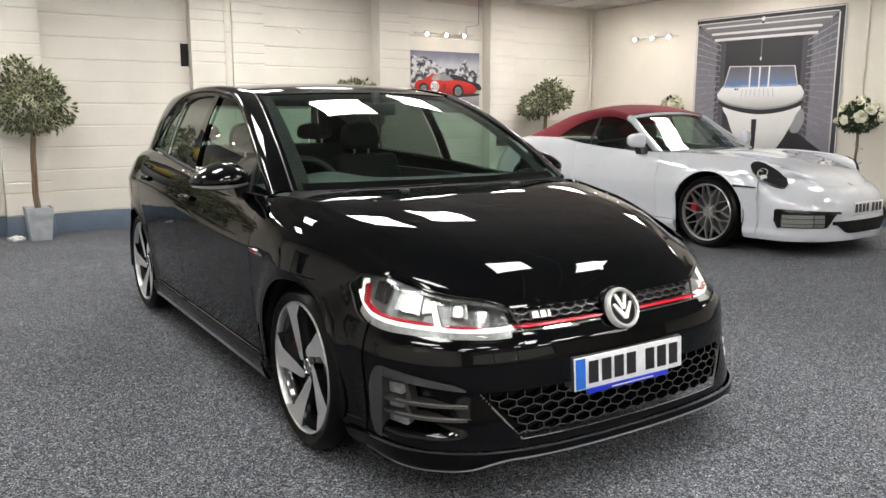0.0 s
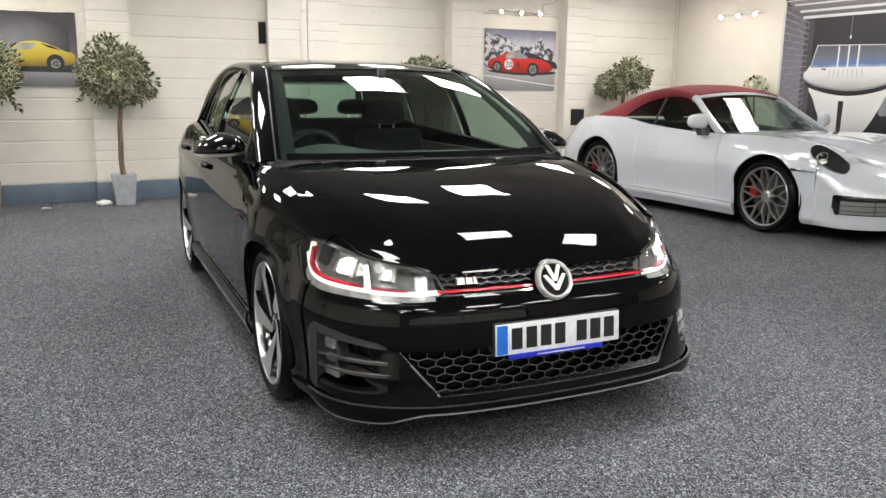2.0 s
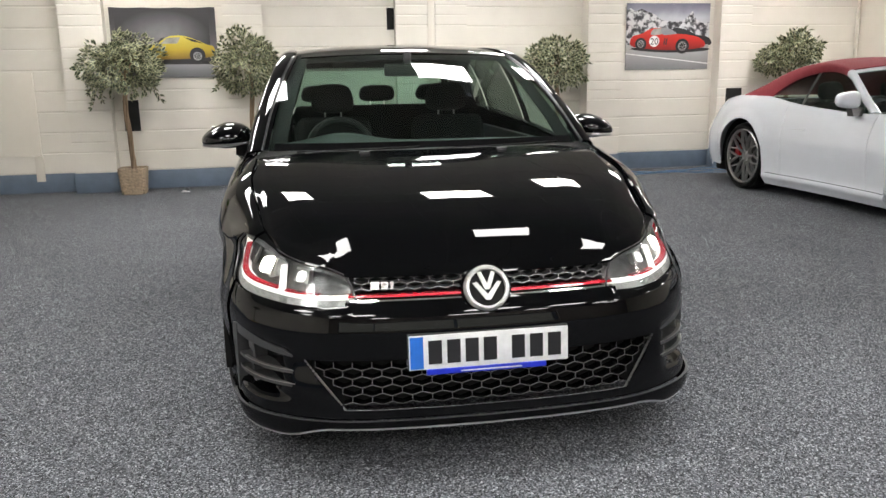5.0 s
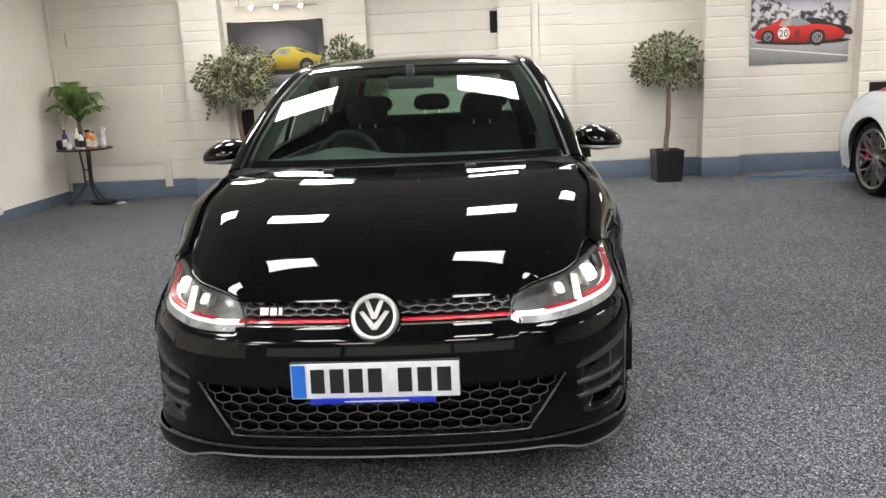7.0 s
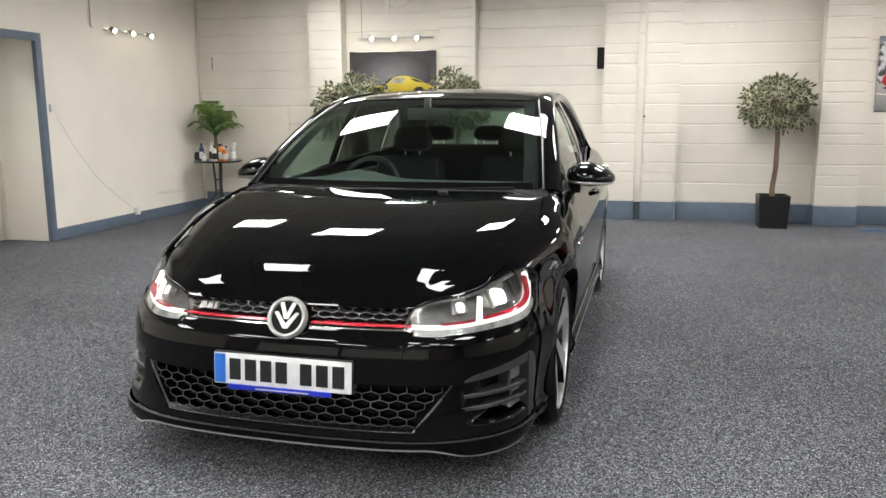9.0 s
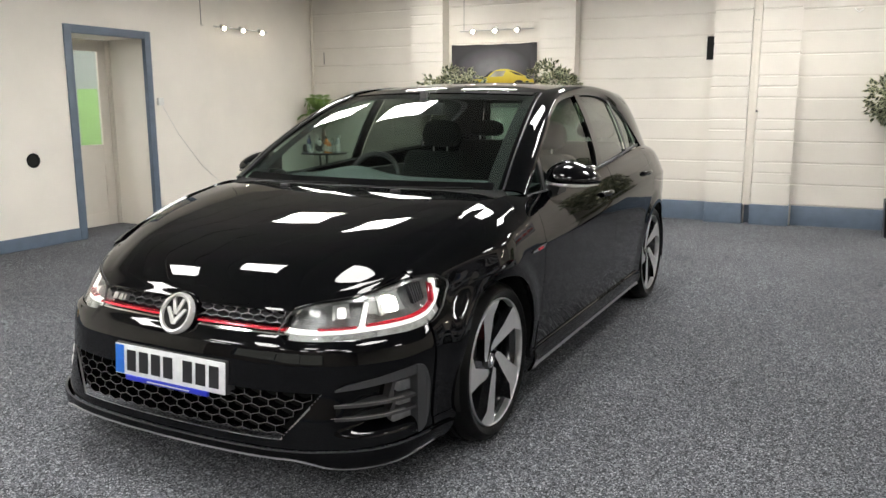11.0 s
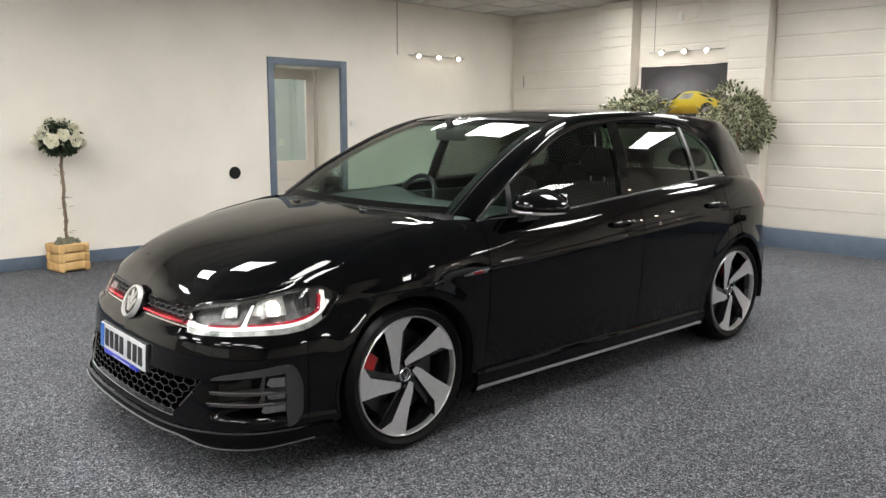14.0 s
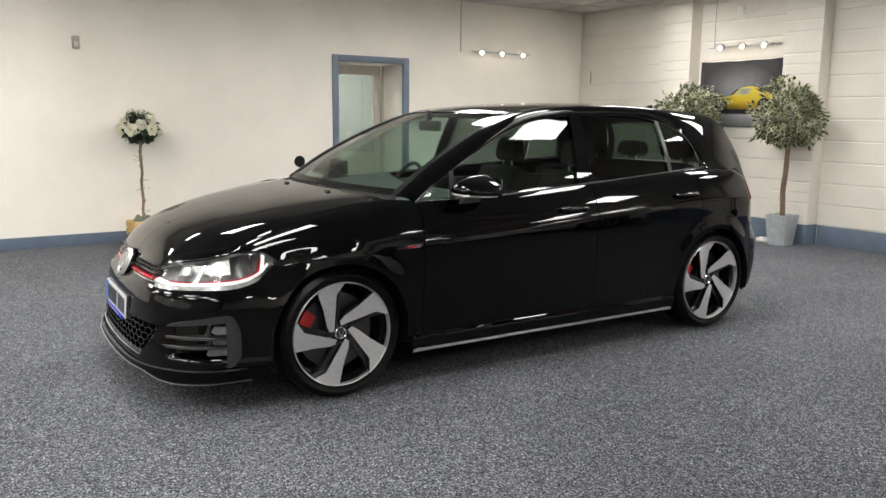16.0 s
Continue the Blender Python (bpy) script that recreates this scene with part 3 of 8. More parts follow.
def turbine_wheel(m, parent):
    """Diamond-turned five-blade alloy wheel; the outer face looks to +x."""
    w = new("wheel")
    w.parent = parent
    w.matrix_local = m
    w["label"] = "five-blade black and diamond-turned alloy wheel"
    rim, half = 0.255, 0.108
    tyre_and_brake(w, 0.321, rim, half, radians(158))
    turn = pose(0, 0, 0, 0, 90, 0)
    v, f = lathe_data([(rim - 0.001, half - 0.026), (rim + 0.001, half - 0.006), (rim - 0.002, half - 0.002), (rim - 0.0055, half - 0.004), (rim - 0.0085, half - 0.018), (rim - 0.008, half - 0.03)], 72, turn)
    build("rim", v, f, M_RIMEDGE, w, "bright turned rim edge")

    def pol(r, deg):
        r = r if r < 0.05 else 0.05 + (r - 0.05) * 1.155
        return (r * math.cos(radians(deg)), r * math.sin(radians(deg)))

    reach = rim - 0.006

    def spun(a, b, i):
        w = radians(72 * i)
        return ((a * math.cos(w) - b * math.sin(w)) * reach, (a * math.sin(w) + b * math.cos(w)) * reach)

    for i in range(5):
        # a blade: straight flank on one side, a raked flank on the other, running out along the rim
        rim_arc = [(math.cos(radians(d)), math.sin(radians(d))) for d in (88, 94, 100, 107, 114, 121)]
        blade = rim_arc + [(-0.385, 0.50), (-0.30, 0.17), (-0.24, 0.05), (-0.145, 0.05), (-0.135, 0.40), (-0.125, 0.79)]
        pts = [spun(a, b, i) for a, b in blade]
        n = len(pts)
        front, back = [], []
        for (a, b), (ra, rb) in zip(pts, blade):
            r = math.hypot(a, b)
            x = half - 0.006 - 0.034 * max(0, 1 - r / (reach * 0.92)) + 0.010 * (ra + 0.2)
            front.append((x, a, b))
            back.append((x - 0.035, a, b))
        faces = [tuple(range(n)), tuple(range(n, 2 * n))[::-1]] + [((k + 1) % n, k, n + k, n + (k + 1) % n) for k in range(n)]
        build("spoke", front, [tuple(range(n))], M_DIAMOND, w, "diamond-turned spoke face", 30)
        build("spoke_flank", [(x - 0.0008, a, b) for x, a, b in front] + back, faces[1:], M_RIMBLACK, w, "gloss black spoke flank", 30)
        arm = [spun(a, b, i) for a, b in ((-0.13, 0.06), (-0.03, 0.10), (-0.015, 0.78), (0.05, 0.99), (-0.06, 0.99), (-0.125, 0.80))]
        v, f = prism_data(arm, half - 0.075, half - 0.036, lambda a, b, d: (d - 0.012 * max(0, 1 - math.hypot(a, b) / reach), a, b))
        build("spoke_web", v, f, M_RIMBLACK, w, "gloss black spoke web", 30)
    v, f = lathe_data([(0.0, half - 0.034), (0.030, half - 0.034), (0.034, half - 0.040), (0.046, half - 0.045), (0.060, half - 0.075)], 32, turn)
    build("hub", v, f, M_RIMBLACK, w)
    v, f = lathe_data([(0.024, half - 0.0335), (0.026, half - 0.031), (0.029, half - 0.031), (0.031, half - 0.0335)], 32, turn)
    cap = merge((v, f), prism_data([(-0.018, 0.014), (-0.012, 0.014), (0.0, -0.012), (0.012, 0.014), (0.018, 0.014), (0.004, -0.021), (-0.004, -0.021)], half - 0.034, half - 0.031, lambda a, b, d: (d, a, b)))
    build("centre_cap", *cap, M_CHROME, w, "small round silver badge on the hub")
    for i in range(5):
        a, b = pol(0.056, 90 + 44 + 72 * i)
        part("wheel_bolt", cone_bm(Matrix.Translation((half - 0.052, a, b)) @ pose(0, 0, 0, 0, 90, 0), 0.010, 0.009, 0.02, 6), M_SCREW, w)
    return w


def seat(parent, x, y, z, w=0.50, tall=0.62, bench=False):
    """A car seat: cushion, raked back and headrest."""
    s = new("rear_bench" if bench else "seat")
    s.parent = parent
    s.location = (x, y, z)
    bm = box_bm(-w / 2, w / 2, -0.26, 0.26, -0.12, 0.06, 0.05, seg=3)
    part("cushion", bm, M_SEAT, s)
    bm = box_bm(-w / 2, w / 2, -0.07, 0.07, 0, tall, 0.055, seg=3)
    bmesh.ops.transform(bm, matrix=Matrix.Translation((0, 0.24, -0.02)) @ pose(0, 0, 0, -20, 0, 0), verts=bm.verts)
    for q in bm.verts:
        k = step(0.25, 0.66, q.co.z)
        q.co.x *= 1 - (0.03 if bench else 0.26) * k
    part("backrest", bm, M_SEAT, s)
    spots = (-0.42, 0.0, 0.42) if bench else (0.0,)
    for q in spots:
        tip = 0.058 if bench else 0.088
        bm = ball_bm(Matrix.Identity(4), 1.0, 24, 14)
        for e in bm.verts:
            a, b, c = (math.copysign(abs(k) ** 0.55, k) for k in e.co)
            e.co = (q + 0.132 * a * (1 - 0.16 * max(0, c)), 0.05 * b, tip + tip * c)
        bmesh.ops.transform(bm, matrix=Matrix.Translation((0, 0.45, tall - 0.02)) @ pose(0, 0, 0, -10, 0, 0), verts=bm.verts)
        part("headrest", bm, M_SEAT, s)
        for e in (-0.05, 0.05):
            bm = cone_bm(Matrix.Translation((q + e, 0.445, tall - 0.04)), 0.006, 0.006, 0.09, 8)
            part("headrest_post", bm, M_STEEL, s)
    return s


def number_plate(parent, m, w, h, band, bars):
    """A plate with its characters as plain bars."""
    pl = part("number_plate", box_bm(-w / 2, w / 2, -0.006, 0.0, -h / 2, h / 2, 0.003), M_PLATE, parent, "white number plate with black characters")
    pl.matrix_local = m
    if band:
        part("plate_band", box_bm(-w / 2 + 0.004, -w / 2 + 0.046, -0.0085, -0.0065, -h / 2 + 0.004, h / 2 - 0.004), M_PLATEBLUE, pl, "blue end band", smooth=False)
    for a, b in bars:
        part("character_bar", box_bm(a, b, -0.0085, -0.0065, -0.038, 0.038), M_INK, pl, smooth=False)
    return pl


# ---- black hatchback ----
CAR = thing("hatchback_car", pose(-0.008, 0.01, 0, 0, 0, -1.5), "gloss black five-door hatchback with red grille stripe and lit headlamps", "car")
GP = Plan([(0, -0.895), (0.20, -0.890), (0.40, -0.872), (0.52, -0.845), (0.62, -0.800), (0.715, -0.730), (0.79, -0.635), (0.838, -0.52), (0.868, -0.38), (0.886, -0.18), (0.895, 0.10), (0.895, 0.3), (0.894, 1.0), (0.894, 1.8), (0.892, 2.4), (0.888, 2.6), (0.872, 2.82), (0.832, 3.02), (0.755, 3.19), (0.61, 3.30), (0.36, 3.362), (0, 3.38)])
FRONT_D = curve([0.12, 0.15, 0.175, 0.20, 0.235, 0.26, 0.30, 0.40, 0.455, 0.488, 0.498, 0.520, 0.540, 0.551, 0.558, 0.575, 0.61, 0.65, 0.69, 0.72, 0.76], [-0.06, -0.025, -0.006, -0.004, -0.008, -0.010, -0.016, -0.034, -0.040, -0.0425, -0.0445, -0.050, -0.056, -0.063, -0.076, -0.086, -0.105, -0.127, -0.155, -0.185, -0.23])
REAR_D = curve([0.15, 0.25, 0.42, 0.55, 0.62, 0.72, 0.86, 1.0, 1.05], [-0.07, -0.02, 0.0, -0.008, -0.035, -0.05, -0.075, -0.115, -0.14])
SIDE_LOW = curve([0.14, 0.175, 0.20, 0.235, 0.26, 0.33, 0.45, 0.58, 0.66, 0.72], [-0.085, -0.055, -0.042, -0.034, -0.040, -0.034, -0.018, -0.006, -0.003, 0.0])
CREASE = curve([-0.6, -0.3, 0.2, 0.40, 0.97, 1.53, 2.17, 2.7, 3.3], [0.66, 0.68, 0.704, 0.735, 0.762, 0.800, 0.836, 0.850, 0.845])
g_s = [0.0, GP.of_x(0.47), GP.of_x(0.56)] + [GP.of_y(y) for y in (-0.68, -0.53, -0.42, -0.30, -0.10, 0.06, 0.30, 0.48, 0.97, 1.59, 2.10, 2.60, 2.9, 3.15)]
g_s.append(GP.len)
G_TOP = curve(g_s, [0.651, 0.653, 0.673, 0.696, 0.724, 0.765, 0.802, 0.860, 0.894, 0.932, 0.925, 0.935, 0.975, 1.005, 1.03, 1.02, 0.985, 0.97])
ARCHES = [(0.0, 0.318, 0.347), (2.626, 0.318, 0.347)]
S_LAMP0, S_LAMP1 = GP.of_x(0.43), GP.of_y(-0.31)
LAMP_S = [S_LAMP0, GP.of_x(0.47), GP.of_x(0.56), GP.of_y(-0.70), GP.of_y(-0.55), GP.of_y(-0.46), GP.of_y(-0.385), S_LAMP1]
LAMP_LO = curve(LAMP_S, [0.566, 0.560, 0.557, 0.562, 0.572, 0.587, 0.618, 0.690])
LAMP_HI = curve(LAMP_S, [0.577, 0.645, 0.668, 0.690, 0.715, 0.733, 0.735, 0.699])


def in_lamp(s, z):
    return S_LAMP0 < s < S_LAMP1 and LAMP_LO(s) < z < LAMP_HI(s)


def in_grille(x, y, z):
    if y > -0.3:
        return False
    if -0.76 < y < -0.56 and 0.275 < z < 0.430:
        return True
    if 0.578 < z < 0.648 and x < 0.445:
        return True
    if 0.245 < z < 0.400 and x < 0.468 + (z - 0.245) * 0.9:
        return True
    return False


def g_body(s, z, lift=0.0, recess=True):
    """A point of the hatchback's lower body: place s round the outline, height z, lifted off the skin."""
    x, y = GP.at(s)
    nx, ny = GP.out(s)
    zt, zc = G_TOP(s), CREASE(y)
    wf = 1 - step(-0.72, -0.42, y)
    wr = step(2.95, 3.2, y)
    if z <= zc:
        ds = SIDE_LOW(z)
    else:
        t = min(1.0, (z - zc) / max(0.05, zt - zc))
        fender = -(0.080 + 0.115 * step(-0.45, 0.30, y)) * (1 - math.sqrt(max(0.0, 1 - (0.975 * t) ** 2)))
        door = -0.003 * min(1.0, (z - zc) / 0.007) - (0.046 + 0.018 * step(1.4, 2.75, y)) * t - 0.012 * t * t - (0.009 + 0.034 * step(1.4, 2.75, y)) * t ** 9
        k = step(0.15, 0.62, y)
        ds = fender * (1 - k) + door * k
    ds -= 0.088 * step(0.47, 0.73, z) * (1 - step(-0.40, 0.12, y))
    d = ds * (1 - wf - wr) + FRONT_D(z) * wf + REAR_D(z) * wr
    for yc, zh, r in ARCHES:
        q = math.hypot(y - yc, z - zh)
        d += 0.010 * (1 - step(r + 0.015, r + 0.10, q)) if q >= r - 0.02 else 0.010
    d += lift
    if recess and (in_lamp(s, z) or in_grille(x, y, z)):
        d -= 0.055
    return (x + nx * d, y + ny * d, z)


def arch_bottom(y, low):
    for yc, zh, r in ARCHES:
        d = abs(y - yc)
        if d < r:
            return max(low, zh + math.sqrt(r * r - d * d))
    return low


def arch_columns(y0, y1, pitch=0.04):
    """Column places between y0 and y1, crowded at the arch ends."""
    ys = list(np.linspace(y0, y1, max(2, int((y1 - y0) / pitch))))
    for yc, zh, r in ARCHES:
        for k in range(29):
            ys.append(yc + r * math.cos(math.pi * k / 28) * 0.9999)
        ys += [yc - r - 0.0005, yc + r + 0.0005]
    return sorted({round(y, 5) for y in ys if y0 <= y <= y1})


def g_side(name, y0, y1, low, rows, side, mat=M_BLACKPAINT, top=None, label="", thick=0.012, lift=0.0):
    """A panel of the side between y0 and y1, cut out round the wheel arches."""
    ys = arch_columns(y0, y1)
    ss = [GP.of_y(y) for y in ys]

    def fn(u, v):
        i = int(round(u * (len(ys) - 1)))
        s = ss[i]
        zt = (top(ys[i]) if top else G_TOP(s))
        zb = arch_bottom(ys[i], low(ys[i]) if callable(low) else low)
        zc, j = CREASE(ys[i]), int(round(v * rows))
        if top or zb > zc - 0.03:
            return g_body(s, zb + (zt - zb) * v, lift)
        half = rows // 2
        z = zb + (zc - zb) * j / half if j <= half else zc + 0.007 + (zt - zc - 0.007) * (j - half - 1) / (rows - half - 1)
        return g_body(s, z, lift)

    return sheet(name, fn, 1, rows, mat, CAR, label, thick, flip=True, us=[i / (len(ys) - 1) for i in range(len(ys))], side=side)


GAP = 0.0022
Y_NOSE, Y_F, Y_B, Y_R, Y_TAIL = -0.47, 0.432, 1.583, 2.46, 3.05


def rear_door_low(y):
    return 0.262


def opening_lo(s):
    """Lower edge of the grille and lamp openings."""
    return 0.575 if s < S_LAMP0 else max(0.575 + (LAMP_LO(s) - 0.575) * step(S_LAMP0, S_LAMP0 + 0.03, s), LAMP_LO(s))


def opening_hi(s):
    """Upper edge of the grille and lamp openings."""
    return max(LAMP_HI(s), G_TOP(s) - 0.006) if s < S_LAMP0 + 0.08 else LAMP_HI(s)


def rows_between(*runs):
    """Heights from a chain of (from, to, count)."""
    out = [runs[0][0]]
    for a, b, n in runs:
        out += [a + (b - a) * (k + 1) / n for k in range(n)]
    return out


def wing(sd):
    """Front wing with the lamp's tail cut out of it."""
    ys = arch_columns(Y_NOSE + 0.0002, Y_F - GAP, 0.022)
    k = min(range(len(ys)), key=lambda i: abs(ys[i] + 0.31))
    ys[k] = -0.31
    ss = [GP.of_y(y) for y in ys]

    def column(i):
        s, y = ss[i], ys[i]
        zb, zt = arch_bottom(y, 0.262), G_TOP(ss[i])
        a, b = (LAMP_LO(s), LAMP_HI(s)) if s <= S_LAMP1 else (max(zb + 0.02, 0.695), max(zb + 0.025, 0.70))
        return rows_between((zb, max(zb + 0.005, a), 18), (max(zb + 0.005, a), b, 8), (b, zt, 14))

    cols = [column(i) for i in range(len(ys))]
    nv = len(cols[0]) - 1

    def fn(u, v):
        i, j = int(round(u * (len(ys) - 1))), int(round(v * nv))
        return g_body(ss[i], cols[i][j], 0, False)

    sheet("front_wing", fn, 1, nv, M_BLACKPAINT, CAR, "", 0.012, flip=True, us=[i / (len(ys) - 1) for i in range(len(ys))], side=sd, hole=lambda i, j: 18 <= j < 26 and ys[i + 1] <= -0.3099)


for sd in (1, -1):
    wing(sd)
    g_side("front_door", Y_F + GAP, Y_B - GAP, 0.262, 40, sd)
    g_side("rear_door", Y_B + GAP, Y_R - GAP, rear_door_low, 40, sd)
    g_side("rear_quarter", Y_R + GAP, Y_TAIL, 0.262, 40, sd)
    sill = g_side("side_skirt", Y_F - 0.06, Y_R - 0.20, 0.165, 10, sd, M_BLACKPAINT, lambda y: 0.257, "gloss black side skirt", lift=0.012)
    v = [Vector(g_body(GP.of_y(y), z, 0.015 + o)) for y in np.linspace(Y_F - 0.05, Y_R - 0.21, 24) for z, o in ((0.170, 0), (0.170, 0.020), (0.176, 0.020), (0.196, 0.004))]
    v = [Vector((p.x * sd, p.y, p.z)) for p in v]
    f = [((i * 4 + k), (i * 4 + (k + 1) % 4), (i * 4 + 4 + (k + 1) % 4), (i * 4 + 4 + k)) for i in range(23) for k in range(4)]
    v2, f2 = tube_data([(sd * g_body(GP.of_y(y), 0.2595, 0.010)[0], y, 0.2595) for y in np.linspace(Y_F - 0.03, Y_R - 0.22, 24)], 0.006, 8)
    build("sill_ledge", v2, f2, M_BLACKPAINT, CAR, "gloss black rounded sill ledge")
    build("sill_strip", v, f, M_LIPEDGE, CAR, "satin grey strip along the sill")


def band(name, s0, s1, lo, hi, cols, rows, mat, label="", lift=0.0, thick=0.01, both=True, side=1, recess=True, parent=None):
    """A strip of the nose or tail between heights lo(s) and hi(s)."""
    def fn(u, v):
        s = s0 + (s1 - s0) * u
        a = lo(s) if callable(lo) else lo
        b = hi(s) if callable(hi) else hi
        return g_body(s, a + (b - a) * v, lift, recess)
    return sheet(name, fn, cols, rows, mat, parent or CAR, label, thick, flip=True, both=both, side=side)


S_END = GP.of_y(Y_NOSE)

VENT_S0, VENT_S1 = GP.of_x(0.665), GP.of_y(-0.545)


def intake_edge(z):
    return GP.of_x(0.468 + (z - 0.245) * 0.9)


def nose():
    """Front bumper with the grille, lamp, intake and vent openings cut out."""
    n = 110
    ss = [S_END * i / n for i in range(n + 1)]
    ss[min(range(n + 1), key=lambda i: abs(ss[i] - VENT_S0))] = VENT_S0
    ss[min(range(n + 1), key=lambda i: abs(ss[i] - VENT_S1))] = VENT_S1
    cols = [rows_between((0.215, 0.245, 3), (0.245, 0.270, 3), (0.270, 0.400, 14), (0.400, 0.432, 4), (0.432, 0.49, 6), (0.49, 0.51, 6), (0.51, opening_lo(s), 4), (opening_lo(s), opening_hi(s), 8), (opening_hi(s), G_TOP(s), 8)) for s in ss]
    nv = len(cols[0]) - 1
    cell = S_END / n

    def fn(u, v):
        i, j = int(round(u * n)), int(round(v * nv))
        s, z = ss[i], cols[i][j]
        if 3 <= j <= 20 and abs(s - intake_edge(z)) < cell * 0.51:
            s = intake_edge(z)
        deep = step(GP.of_x(0.625), GP.of_x(0.76), s) * (1 - step(VENT_S1 - 0.004, VENT_S1 + 0.006, s)) * step(0.258, 0.276, z) * (1 - step(0.420, 0.436, z))
        return g_body(s, z, -0.062 * deep, False)

    def hole(i, j):
        sm = (ss[i] + ss[i + 1]) / 2
        zm = (cols[i][j] + cols[i][j + 1]) / 2
        if 40 <= j < 48:
            return True
        return 3 <= j < 20 and sm < intake_edge(zm)

    sheet("front_bumper", fn, n, nv, M_BLACKPAINT, CAR, "", 0.006, flip=True, both=True, hole=hole)


nose()
for sd in (1, -1):
    band("bumper_corner", S_END, GP.of_y(-0.348), lambda s: max(0.215, arch_bottom(GP.at(s)[1], 0.215)), 0.262, 10, 6, M_BLACKPAINT, both=False, side=sd)


def lip_low(s):
    """The splitter runs level across the nose and drops at its corners."""
    return 0.190 - 0.038 * step(GP.of_x(0.50), GP.of_x(0.68), s)


band("front_lip", 0.0, GP.of_y(-0.37), lip_low, 0.213, 80, 8, M_LIP, "satin black front splitter lip", 0.013)
band("splitter_edge", 0.0, GP.of_y(-0.44), lambda s: lip_low(s) - 0.001, lambda s: lip_low(s) + 0.0035, 80, 2, M_LIPEDGE, "pale edge line of the splitter", 0.019, 0.008)
band("splitter_crease", 0.0, GP.of_y(-0.50), 0.2135, 0.2165, 80, 2, M_GREYTRIM, "thin satin crease over the splitter", 0.015, 0.008)
band("rear_bumper", GP.of_y(Y_TAIL + 0.004), GP.len, 0.20, 0.60, 40, 24, M_BLACKPAINT)
band("tailgate", GP.of_y(Y_TAIL + 0.004), GP.len, 0.605, lambda s: G_TOP(s), 40, 24, M_BLACKPAINT)

# bonnet: spans the nose edge, the wing edges and the scuttle
S_H1 = GP.of_y(-0.53)
S_H2 = GP.of_y(0.33)
HOOD_MID = spline([g_body(0, G_TOP(0)), (0, -0.734, 0.700), (0, -0.660, 0.768), (0, -0.50, 0.835), (0, -0.26, 0.890), (0, 0.0, 0.931), (0, 0.22, 0.957)], 240)
HOOD_REAR = [(0, 0.22, 0.957), (0.30, 0.235, 0.956), (0.55, 0.275, 0.952)]


def line_at(points, t):
    q = t * (len(points) - 1)
    i = min(len(points) - 2, int(q))
    return points[i].lerp(points[i + 1], q - i)


HR = spline(HOOD_REAR + [g_body(S_H2, G_TOP(S_H2))], 120)


HOOD_RIB = curve([0.0, 0.11, 0.34, 0.45, 0.60, 0.80, 1.0], [0.53, 0.57, 0.66, 0.735, 0.84, 0.93, 0.965])


def hood(u, v):
    """u from the middle to the edge, v from nose to scuttle."""
    front = Vector(g_body(S_H1 * u, G_TOP(S_H1 * u), 0, False))
    front.z += (0.651 + 0.073 * u ** 2.6 - front.z) * step(0.0, 0.2, v)
    sv = S_H1 + (S_H2 - S_H1) * v
    edge_p = Vector(g_body(sv, G_TOP(sv), 0, False))
    mid = line_at(HOOD_MID, v)
    rear = line_at(HR, u)
    c00, c10, c01, c11 = HOOD_MID[0], Vector(g_body(S_H1, G_TOP(S_H1), 0, False)), HOOD_MID[-1], HR[-1]
    w = u ** 2.4
    p = front * (1 - v) + rear * v + mid * (1 - w) + edge_p * w - (c00 * (1 - w) * (1 - v) + c10 * w * (1 - v) + c01 * (1 - w) * v + c11 * w * v)
    lift = step(0.0, 0.32, v) * (1 - step(0.78, 1.0, v))
    rib = HOOD_RIB(v)
    drop = 0.42 * (u / rib) ** 2 if u < rib else 0.42 + 0.58 * (u - rib) / (1 - rib)
    p.z += lift * (max(0.02, mid.z - edge_p.z) * (w - drop))
    return p


def bonnet_skin(u, v):
    """The bonnet from side to side, its mesh lines running along the crease."""
    w, v = u * 2 - 1, 0.004 + 0.994 * v
    k, rib = abs(w), HOOD_RIB(v)
    p = hood(rib * k / 0.75 if k < 0.75 else rib + (0.994 - rib) * (k - 0.75) / 0.25, v)
    return Vector((math.copysign(p.x, w) if w else 0.0, p.y, p.z))


sheet("bonnet", bonnet_skin, 96, 64, M_BLACKPAINT, CAR, "", 0.012)

# greenhouse lines
DLO = [(0.43, 0.925), (0.62, 1.055), (0.86, 1.18), (1.08, 1.283), (1.28, 1.340), (1.51, 1.366), (1.95, 1.376), (2.22, 1.358), (2.42, 1.308), (2.53, 1.245), (2.61, 1.145), (2.645, 1.045)]


def glass_x(y, z):
    q = z - 0.95
    return 0.808 - 0.010 * min(0.0, (y - 1.6) / 1.1) ** 2 - 0.055 * step(1.4, 2.75, y) - 0.225 * q - 0.45 * q * q


